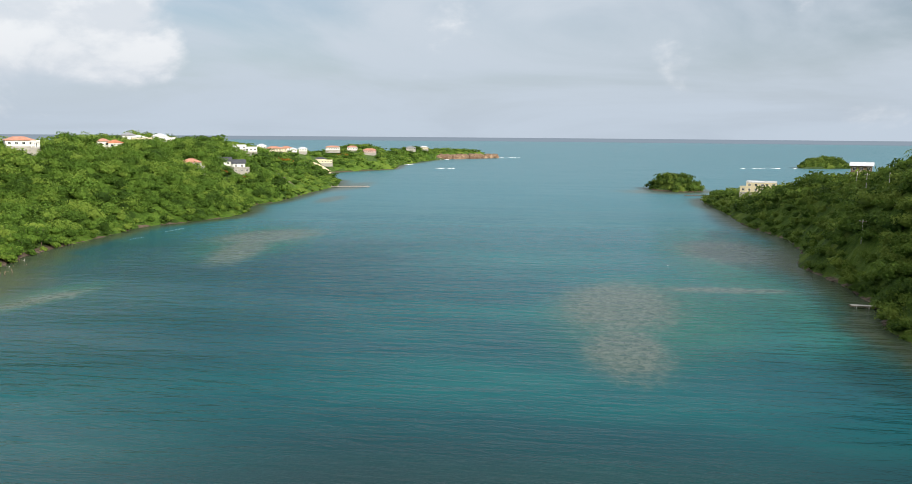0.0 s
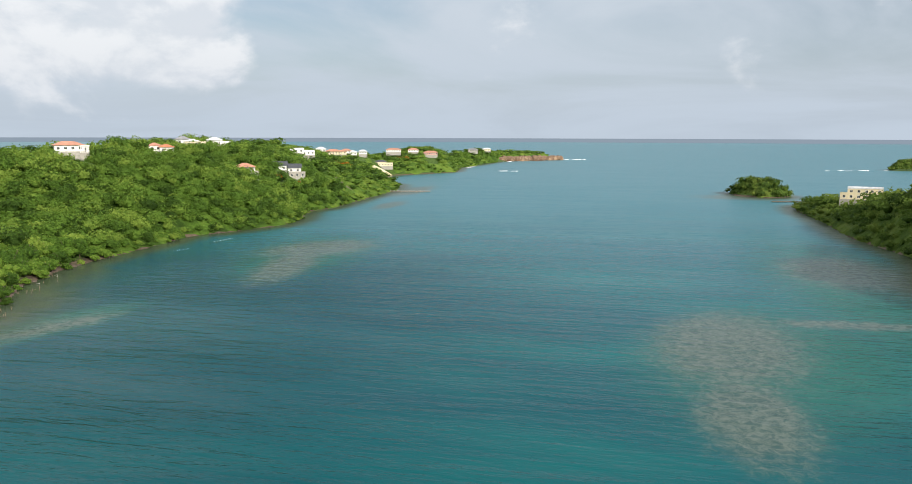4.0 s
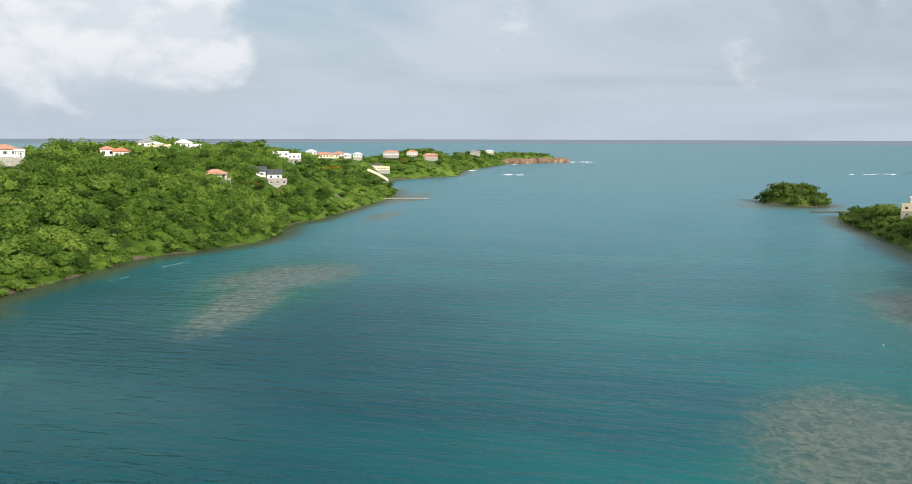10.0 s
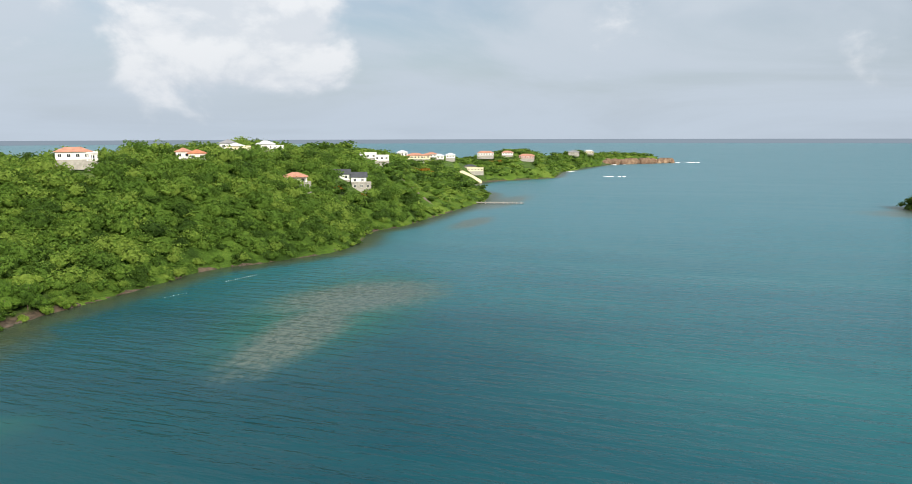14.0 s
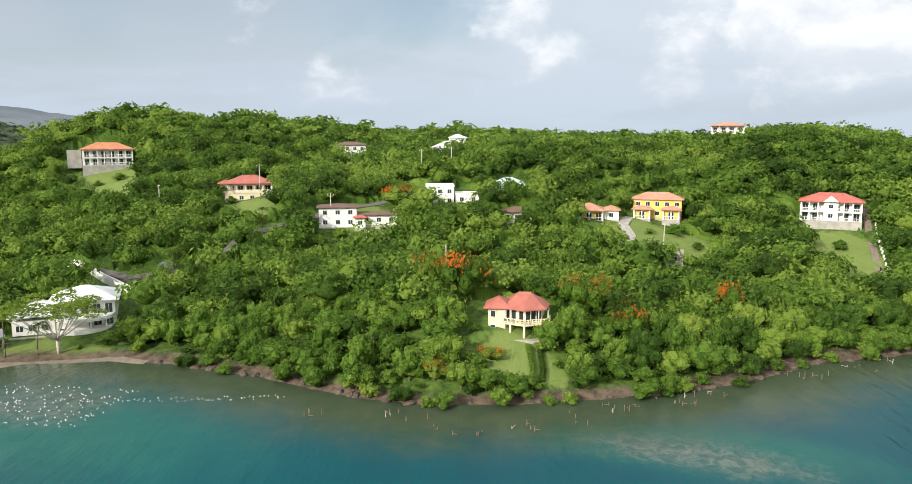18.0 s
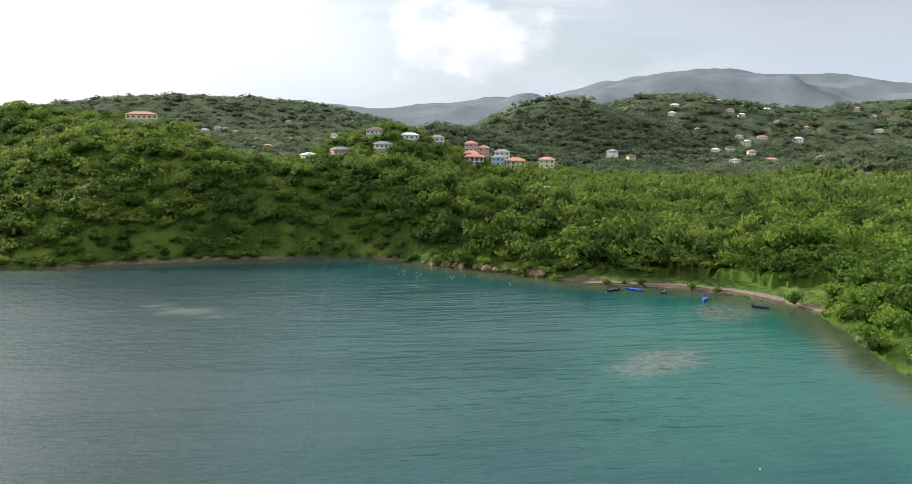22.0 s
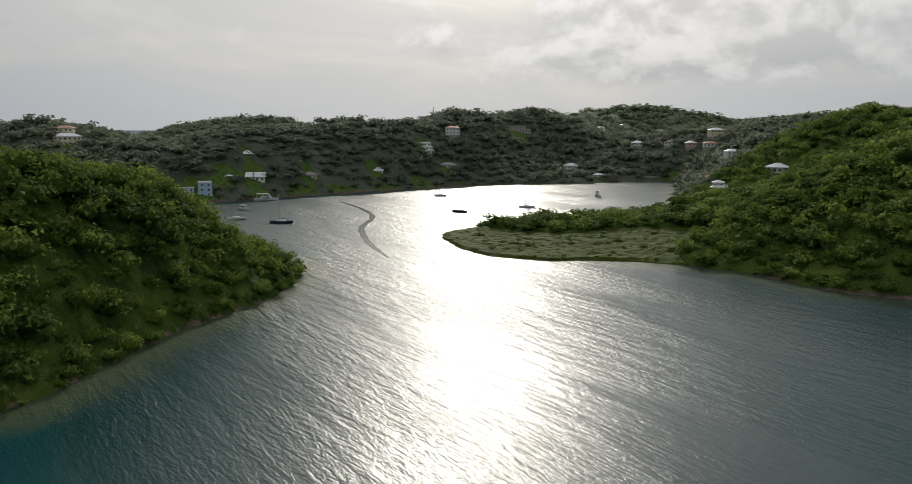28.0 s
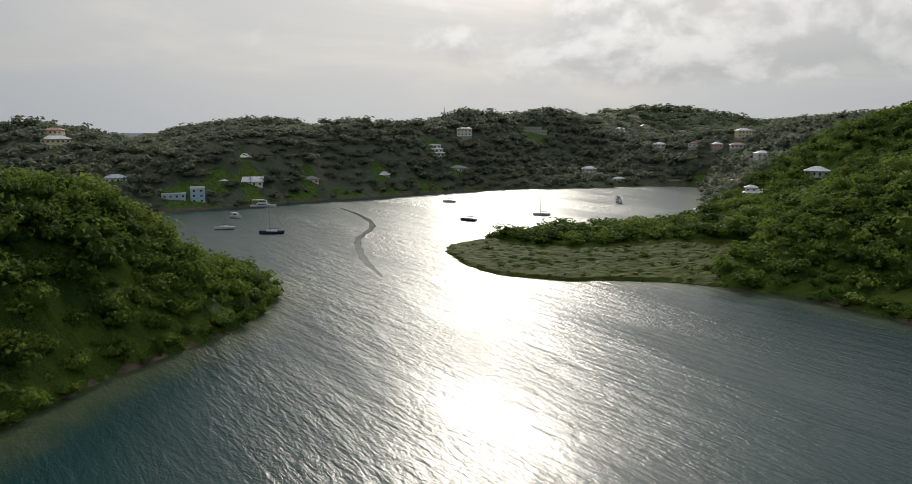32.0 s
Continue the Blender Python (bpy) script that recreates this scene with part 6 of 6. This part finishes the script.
def palm(x, y, h, seed, label="tall coconut palm with drooping green fronds", leaf=None):
    rng = random.Random(seed)
    root = thing("palm_tree", label, "palm", pose(x, y, ground_at(x, y) - 0.2, 0, 0, seed * 77 % 360), "palms")
    lean = rng.uniform(0.2, 0.9)
    s, last = Shape(), Vector((0, 0, -0.3))
    for k in range(1, 6):
        q = k / 5
        at = Vector((lean * q * q, 0, h * q))
        s.rod(last, at, 0.19 - 0.02 * k, 0.17 - 0.02 * k, 8)
        last = at
    part("trunk", s, BARK, root, "slender ringed grey trunk", smooth=True)
    for k in range(15):
        a, rise = 6.283 * k / 15 + rng.uniform(-0.2, 0.2), rng.uniform(0.1, 0.9)
        reach = rng.uniform(2.3, 3.1)
        spine = [last + Vector((math.cos(a) * reach * q, math.sin(a) * reach * q, reach * (rise * q - 1.1 * q * q))) for q in (0, 0.25, 0.5, 0.75, 1.0)]
        side = Vector((-math.sin(a), math.cos(a), 0))
        f = Shape()
        for i in range(16):
            q = (i + 1) / 17 * 4
            p = spine[int(q)].lerp(spine[min(4, int(q) + 1)], q - int(q))
            out = Vector((math.cos(a), math.sin(a), -0.5))
            for sgn in (1, -1):
                l = 0.75 * (1 - abs(i / 16 - 0.4))
                tip = p + side * sgn * l + out * 0.3 * l - Vector((0, 0, 0.35 * l))
                f.add([p + out * 0.05, p - out * 0.05, tip], [(0, 1, 2)] if sgn > 0 else [(1, 0, 2)])
        f.rod(spine[0], spine[2], 0.03, 0.02, 4).rod(spine[2], spine[4], 0.02, 0.008, 4)
        part("frond", f, leaf or LEAF_PALM, root)
    CLEAR.append((x, y, 2.0))


def acacia(x, y):
    """The flat-topped tree on the lawn of the beach house, open enough to see the walls through it."""
    rng = random.Random(77)
    root = thing("tree", "flat-topped open tree with pale forked trunk on the beach lawn", "tree", pose(x, y, ground_at(x, y) - 0.1) @ Matrix.Diagonal((1.25, 1.25, 1.15, 1)))
    trunk = Shape().rod((0, 0, -0.4), (0.3, 0, 2.6), 0.32, 0.24, 10)
    corners = []
    gen = np.random.default_rng(78)
    for k in range(17):
        a = 6.283 * k / 17 + rng.uniform(-0.2, 0.2)
        r = rng.uniform(1.5, 8.2)
        mid = Vector((0.3 + math.cos(a) * r * 0.45, math.sin(a) * r * 0.45, 4.8))
        end = Vector((math.cos(a) * r, math.sin(a) * r, rng.uniform(7.6, 9.6)))
        trunk.rod((0.3, 0, 2.5), mid, 0.17, 0.10, 7).rod(mid, end, 0.10, 0.03, 6)
        corners.append(leaf_cloud(gen, [(end.x / 8, end.y / 8, end.z / 8, 0.23)], 190, 0.036, 0.5) * 8 * np.array([1, 1, 0.55]) + np.array([0, 0, end.z * 0.45]))
    part("trunk", trunk, PALE_WOOD, root, "pale forked trunk and limbs", smooth=True)
    part("crown", leaf_mesh("crown", np.concatenate(corners), LEAF_SINGLE), LEAF_SINGLE, root)
    CLEAR.append((x, y, 4))


def hedge(points, label):
    gen = np.random.default_rng(5)
    lumps = []
    for (ax, ay), (bx, by) in zip(points, points[1:]):
        n = int(math.hypot(bx - ax, by - ay) / 0.8) + 1
        for k in range(n):
            x, y = ax + (bx - ax) * k / n, ay + (by - ay) * k / n
            lumps.append((x - points[0][0], y - points[0][1], ground_at(x, y) - ground_at(*points[0]) + 0.55, 0.6))
    ob = tagged(new("hedge", leaf_mesh("hedge", np.concatenate([leaf_cloud(gen, lumps, 60, 0.15, 0.5), cores(gen, lumps, 0.8)]), LEAF_SHORE)), label, "hedge")
    ob.location = (*points[0], ground_at(*points[0]))


def scrub():
    """Bushes on lawns and along the beach gardens."""
    rng = random.Random(19)
    kinds = [leaf_mesh("bush", crown_kind(200 + k, 5, 24, 0.07, 0.5, 0.45, 0.15), LEAF_SINGLE) for k in range(4)]
    spots = [(-184, 64, 3.2), (-181, 68, 2.6), (-178, 70, 2.8), (-190, 72, 3.4), (-170, 36, 2.4), (-178, 57, 1.3), (-180, 62, 1.6), (-166, 152, 1.8), (-170, 140, 1.6), (-163, 155, 1.6), (-161, 141, 2.2),
             (-247, 244, 3.2), (-243, 240, 2.0), (-252, 198, 4.0), (-250, 190, 2.2), (-245, 182, 1.8), (-248, 176, 1.8), (-243, 202, 2.6), (-294, 8, 3.0), (-290, 2, 2.4), (-252, 94, 2.2), (-240, 100, 3.4),
             (-258, 62, 2.4), (-206, 58, 3.0), (-210, 63, 2.6), (-215, 58, 3.0), (-159, 149, 1.3)]
    for x, y, s in spots:
        ob = tagged(new("bush", rng.choice(kinds)), "rounded green garden bush", "bush", "garden bushes")
        ob.matrix_world = pose(x, y, ground_at(x, y) - 0.1, 0, 0, rng.uniform(0, 360)) @ Matrix.Diagonal((s * 1.2, s * 1.2, s, 1))


flame_trees()
shore_trees()
acacia(-176, 54)
for k, (px, py, ph) in enumerate([(-173, 44.5, 9), (-175, 50, 6.5), (-153, -58, 7), (-156, -54, 6.5), (-150, -60, 7), (-249, 158, 6.5), (-241, 163, 4.5), (-194, 195, 4.5), (-207, 64, 6), (-218, 60, 6.5), (-213, 62, 5.5), (-258, 415, 6.5), (-250, 420, 7), (-236, 62, 5), (-243, 76, 5.5), (-262, 138, 5), (-320, 96, 5), (-252, 430, 6)]):
    palm(px, py, ph, k + 1)
palm(-218, 59, 2.6, 41, "squat fan palm with silvery blue-grey fronds", LEAF_SILVER)
palm(-213, 54, 3.4, 42, "broad palm with upright yellow-green fronds behind the house")
hedge([(-166, 150), (-161, 150.6), (-156.5, 150)], "clipped double row of hedge down the lawn")
hedge([(-166, 152), (-161, 152.4), (-157, 151.6)], "clipped green hedge beside a garden path")
scrub()


# ---- mountains beyond the valley ----
def mountains():
    """Hazy ranges far behind the hills, from the west round to the south."""
    yaw = np.radians(np.linspace(72, 222, 260))
    far = np.linspace(1900, 4300, 60)
    crest = np.interp(np.degrees(yaw), (72, 95, 108, 116, 121, 125, 133, 136, 140, 144, 150, 155, 159, 162, 164, 167, 171, 176, 180, 190, 205, 222), (60, 75, 100, 128, 148, 168, 212, 234, 266, 296, 318, 320, 312, 276, 252, 234, 176, 150, 165, 130, 90, 60))
    a, r = np.meshgrid(yaw, far, indexing="ij")
    x, y = CENTRE[0] - np.sin(a) * r, CENTRE[1] + np.cos(a) * r
    shape = np.clip(1 - abs(r - 3500) / 1500, 0, 1) ** 0.8
    front = np.clip(1 - abs(r - 2350) / 430, 0, 1)
    rough = np.array([noise.ridged_multi_fractal(Vector((px / 900, py / 900, 3.0)), 0.9, 2.1, 6, 1.0, 2.0) for px, py in zip(x.ravel(), y.ravel())]).reshape(x.shape)
    rough = (rough - rough.mean()) / rough.std()
    z = 1.05 * crest[:, None] * shape * (0.94 + 0.06 * rough) + front * crest[:, None] * (0.25 + 0.08 * rough) - 6
    k = np.arange(a.size).reshape(a.shape)
    quads = np.stack([k[:-1, :-1], k[1:, :-1], k[1:, 1:], k[:-1, 1:]], -1).reshape(-1, 4)
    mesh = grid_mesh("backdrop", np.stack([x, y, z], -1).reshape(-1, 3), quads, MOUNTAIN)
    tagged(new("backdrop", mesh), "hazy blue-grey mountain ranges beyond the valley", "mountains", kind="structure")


# blue-grey base colour carries the haze in front of the ranges
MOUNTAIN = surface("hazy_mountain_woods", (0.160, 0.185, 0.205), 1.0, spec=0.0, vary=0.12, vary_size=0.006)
mountains()


# ---- closed canopy over the hills ----
DICE = np.random.default_rng(14).uniform(size=(5, 211, 223))


def domes(x, y, spacing, salt=0):
    """Rounded tops of trees on an uneven net: height of the highest top here (0 to 1.3) and that tree's own tint."""
    ci, cj = np.floor(x / spacing).astype(int), np.floor(y / spacing).astype(int)
    best, tint = np.full(x.shape, 0.25), np.full(x.shape, 0.5)
    for di in (-1, 0, 1):
        for dj in (-1, 0, 1):
            i, j = (ci + di + salt) % 211, (cj + dj + salt * 3) % 223
            px, py = (ci + di + 0.08 + 0.84 * DICE[0, i, j]) * spacing, (cj + dj + 0.08 + 0.84 * DICE[1, i, j]) * spacing
            reach = spacing * (0.62 + 0.42 * DICE[2, i, j])
            high = 0.72 + 0.5 * DICE[3, i, j]
            q = np.clip(1 - ((x - px) ** 2 + (y - py) ** 2) / reach**2, 0, 1)
            top = high * (0.32 + 0.68 * q**0.8) * (q > 0)
            tint = np.where(top > best, DICE[4, i, j], tint)
            best = np.maximum(best, top)
    return best, tint


def canopy(name, label, box, step, allowed, tall, spacing, leaf, rng, rough=0.4, category="undergrowth"):
    """Low growth closed under the trees: one uneven leafy sheet."""
    xs, ys = np.meshgrid(np.arange(box[0], box[1], step), np.arange(box[2], box[3], step))
    shape = xs.shape
    x, y = (xs + rng.uniform(-0.32, 0.32, shape) * step).ravel(), (ys + rng.uniform(-0.32, 0.32, shape) * step).ravel()
    d = shore_distance(x, y)
    mask = (d > -1.0) & allowed(x, y, d) & ~open_ground(x, y)
    ground_z = land_height(x, y, d)
    top, tint = domes(x, y, spacing)
    lumps, own = domes(x + 0.8 * np.sin(y * 0.9), y, spacing / 2.7, 7)
    lift = tall(x, y, d) * (top * 0.84 + (lumps - 0.6) * 0.26) * np.clip(0.45 + d / 16, 0.45, 1.0) * rng.uniform(1 - rough, 1 + rough, x.shape)
    z = np.where(mask, ground_z + np.maximum(lift, 0.3), np.minimum(ground_z, 3000) - 1.0)
    tint = 0.75 * tint + 0.25 * own
    k = np.arange(x.size).reshape(shape)
    quads = np.stack([k[:-1, :-1], k[:-1, 1:], k[1:, 1:], k[1:, :-1]], -1).reshape(-1, 4)
    quads = quads[mask[quads].any(1)]
    used = np.unique(quads)
    remap = np.zeros(x.size, int)
    remap[used] = np.arange(len(used))
    xyz, quads, tints = np.stack([x, y, z], 1)[used], remap[quads], tint[used]
    mesh = grid_mesh(name, xyz, quads, leaf, smooth=step > 6)
    give(mesh, "tint", tints)
    return tagged(new(name, mesh), label, category, kind="stuff")


def oval(x, y, cx, cy, a, b):
    return np.hypot((x - cx) / a, (y - cy) / b)


def single_trees(x, y, d):
    return (d < 19) & (x > -206) & (x < -149) & (y > 40) & (y < 262)


def wood(name, label, box, step, allowed, tall, wide, kinds, leaf, rng):
    """Single crowns of several kinds over a stretch of land, each with its own turn, size and tint."""
    x, y = scatter(rng, *box, step)
    d = shore_distance(x, y)
    keep = (d > -1.6) & allowed(x, y, d) & ~open_ground(x, y)
    x, y, d = x[keep], y[keep], d[keep]
    z = land_height(x, y, d)
    size = np.exp(rng.normal(0, 0.20, len(x))).clip(0.65, 1.5) * np.clip(0.60 + d / 32, 0.60, 1.0)
    high, broad = tall(x, y, d) * size, wide * size * rng.uniform(0.9, 1.2, len(x))
    pick, turn, tint = rng.integers(0, len(kinds), len(x)), rng.uniform(0, 6.283, len(x)), rng.uniform(0, 1, len(x))
    parts, facets, tints, start = [], [], [], 0
    for k, (points, faces) in enumerate(kinds):
        at = np.flatnonzero(pick == k)
        c, s = np.cos(turn[at])[:, None], np.sin(turn[at])[:, None]
        w, h = broad[at][:, None], high[at][:, None]
        px, py = (points[None, :, 0] * c - points[None, :, 1] * s) * w + x[at][:, None], (points[None, :, 0] * s + points[None, :, 1] * c) * w + y[at][:, None]
        parts.append(np.stack([px, py, points[None, :, 2] * h + z[at][:, None]], -1).reshape(-1, 3))
        facets.append((faces[None] + start + np.arange(len(at))[:, None, None] * len(points)).reshape(-1, 3))
        tints.append(np.repeat(tint[at], len(points)))
        start += len(at) * len(points)
    mesh = grid_mesh(name, np.concatenate(parts), np.concatenate(facets), leaf, smooth=True)
    give(mesh, "tint", np.concatenate(tints))
    return tagged(new(name, mesh), label, "woods", kind="stuff")


def plant_woods():
    rng = np.random.default_rng(4)
    fine = [leafy_kind(s, 8, 24, 0.060, 7, 2) for s in range(10)]
    middle = [leafy_kind(20 + s, 7, 16, 0.074, 6, 2) for s in range(9)]
    plain = [leafy_kind(40 + s, 5, 10, 0.092, 6, 2) for s in range(8)]
    far = [leafy_kind(60 + s, 4, 8, 0.105, 5, 2) for s in range(8)]
    WEST, SOUTH, EAST, OUTER = (-390, -148, -56, 500), (-330, 215, -420, -57), (77, 200, -5, 545), (-430, -100, 500, 1430)
    ISLET, RIDGE, VALLEY, HILL_, HARBOUR = (70, 440, 590, 1170), (-760, -390, -56, 500), (-760, -330, -700, -56), (-330, 215, -700, -420), (215, 760, -700, 545)
    NEAR = (-760, 760, -700, 1420)

    def inside(x, y, box, gap=0.0):
        return (x > box[0] + gap) & (x < box[1] - gap) & (y > box[2] + gap) & (y < box[3] - gap)

    def marsh(x, y):
        """The level spit, but for the wooded belt along the lagoon."""
        belt = (x > 158) & (y < -113) | (x > 168) & (y < -106)
        return ((oval(x, y, 146, -92, 66, 30) < 1) | (oval(x, y, 126, -130, 27, 34) < 1)) & ~belt

    def height(x, y, d):
        return np.where(oval(x, y, -260, -200, 220, 160) < 1, 8.4, np.where((x > 140) & (y > -200) & (y < -57), 5.4, 7.2))

    def edge_line(x):
        return np.minimum(-230 - 0.56 * (x + 165), -137)

    def planted(x, y, d):
        return (y < edge_line(x)) & (y > -390 - 0.2 * (x + 165)) & (x > -600) & (x < -165) & (land_height(x, y, d) < 15)

    def unplanted(x, y, d):
        return ~planted(x, y, d) & dry(x, y, d) & ~((y > edge_line(x)) & (y < edge_line(x) + 9) & (x < -165) & (x > -330))

    def low(x, y, d):
        return 0 * x + 2.5

    def anywhere(x, y, d):
        return d > -9

    def dry(x, y, d):
        return ~marsh(x, y)

    canopy("west_undergrowth", "dense green undergrowth on the hillside", WEST, 1.8, lambda x, y, d: ~single_trees(x, y, d), low, 7.0, LEAF_WEST, rng)
    canopy("south_undergrowth", "dense green undergrowth of the hills by the lagoon", SOUTH, 1.9, lambda x, y, d: ~marsh(x, y), low, 7.0, LEAF_SOUTH, rng)
    canopy("marsh_plants", "low olive-green marsh plants covering the spit", (60, 215, -170, -57), 1.3, lambda x, y, d: marsh(x, y), lambda x, y, d: 0 * x + 1.3, 2.6, LEAF_MARSH, rng, 0.14)
    canopy("islet_undergrowth", "green undergrowth closing the islet's wood", ISLET, 2.4, lambda x, y, d: d > 0.5, lambda x, y, d: 0 * x + 4.5, 7.0, LEAF_MANGROVE, rng)
    canopy("point_undergrowth", "dark green mangrove undergrowth on the point", EAST, 1.7, anywhere, lambda x, y, d: 0 * x + 3.2, 6.0, LEAF_MANGROVE, rng)
    canopy("outer_undergrowth", "green undergrowth along the outer point", OUTER, 3.2, anywhere, low, 9.0, LEAF_WEST, rng)
    canopy("valley_undergrowth", "haze-paled green undergrowth across the valley", VALLEY, 5.0, anywhere, low, 12.0, LEAF_FAR, rng)
    canopy("hill_undergrowth", "haze-paled green undergrowth on the inland hills", HILL_, 5.0, anywhere, low, 12.0, LEAF_FAR, rng)
    canopy("harbour_undergrowth", "haze-paled green undergrowth round the harbour", HARBOUR, 5.0, anywhere, low, 12.0, LEAF_HARBOUR, rng)
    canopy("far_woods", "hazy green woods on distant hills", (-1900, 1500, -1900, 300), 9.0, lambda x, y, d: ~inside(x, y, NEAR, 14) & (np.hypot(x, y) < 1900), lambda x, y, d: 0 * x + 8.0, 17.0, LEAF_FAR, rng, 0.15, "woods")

    wood("ridge_top_woods", "green woods along the top of the ridge", (-390, -335, -56, 500), 6.4, anywhere, height, 7.8, plain, LEAF_WEST, rng)
    wood("west_woods", "dense bright green tropical woods on the hillside", (-335, -148, -56, 500), 5.4, lambda x, y, d: ~single_trees(x, y, d), height, 6.7, fine, LEAF_WEST, rng)
    wood("south_woods", "dense green woods over the southern hills and valley", SOUTH, 6.3, unplanted, height, 7.8, middle, LEAF_SOUTH, rng)
    wood("point_woods", "dense dark green mangrove woods on the point", (77, 200, -5, 260), 4.7, anywhere, height, 6.8, fine, LEAF_MANGROVE, rng)
    wood("channel_woods", "dense dark green woods along the channel", (77, 200, 260, 545), 6.2, anywhere, height, 7.6, plain, LEAF_MANGROVE, rng)
    wood("shore_shrubs", "thick green shrubs under the trees of the near shore", (-206, -149, 40, 262), 3.1, lambda x, y, d: single_trees(x, y, d) & (d > 1.5), lambda x, y, d: 0 * x + 2.6, 3.4, plain, LEAF_WEST, rng)
    wood("point_shrubs", "thick green shrubs between the mangroves", EAST, 4.2, lambda x, y, d: y < 200, lambda x, y, d: 0 * x + 4.2, 5.2, far, LEAF_MANGROVE, rng)
    wood("south_shrubs", "thick green shrubs between the trees of the southern hills", (-150, 215, -260, -57), 4.6, unplanted, lambda x, y, d: 0 * x + 4.2, 5.6, plain, LEAF_SOUTH, rng)
    wood("west_shrubs", "thick green shrubs between the trees of the hillside", (-300, -165, 250, 460), 4.8, anywhere, lambda x, y, d: 0 * x + 4.2, 6.0, far, LEAF_WEST, rng)
    wood("harbour_shrubs", "haze-paled green shrubs on the slopes above the harbour", (380, 560, -470, 60), 9.0, anywhere, lambda x, y, d: 0 * x + 4.2, 9.0, far, LEAF_HARBOUR, rng)
    wood("cove_shrubs", "leafy green bushes behind the cove", (-230, -105, -140, -18), 4.2, anywhere, lambda x, y, d: 0 * x + 4.5, 5.5, plain, LEAF_SOUTH, rng)
    wood("plantation", "flat light green plantation of even young trees", (-600, -165, -390, -130), 4.8, planted, lambda x, y, d: 0 * x + 9.0, 6.0, far, LEAF_PLAIN, rng)
    wood("marsh", "low olive-green marsh shrubs on the spit", (60, 215, -170, -57), 4.2, lambda x, y, d: marsh(x, y) & (rng.random(x.shape) < 0.4), lambda x, y, d: 0 * x + 1.5, 3.0, plain, LEAF_MARSH, rng)
    wood("outer_woods", "green woods along the outer point", OUTER, 7.6, anywhere, lambda x, y, d: 0 * x + 5.2, 9.0, plain, LEAF_WEST, rng)
    wood("islet_woods", "round green wooded islet", ISLET, 3.8, anywhere, height, 6.5, plain, LEAF_MANGROVE, rng)
    wood("ridge_woods", "green woods behind the ridge", RIDGE, 9.5, anywhere, height, 10.5, far, LEAF_WEST, rng)
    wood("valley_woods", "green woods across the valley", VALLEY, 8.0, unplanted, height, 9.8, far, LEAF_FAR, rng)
    wood("hill_woods", "haze-paled green woods on the hills behind the valley", HILL_, 8.0, anywhere, height, 9.8, far, LEAF_FAR, rng)
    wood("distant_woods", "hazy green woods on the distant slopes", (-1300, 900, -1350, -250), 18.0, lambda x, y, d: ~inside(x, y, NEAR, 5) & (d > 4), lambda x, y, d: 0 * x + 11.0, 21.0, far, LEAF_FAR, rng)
    wood("harbour_woods", "haze-paled green woods round the inner harbour", HARBOUR, 8.6, lambda x, y, d: (y < 120) & ((x > 330) | (y < -230)), height, 10.5, far, LEAF_HARBOUR, rng)


plant_woods()
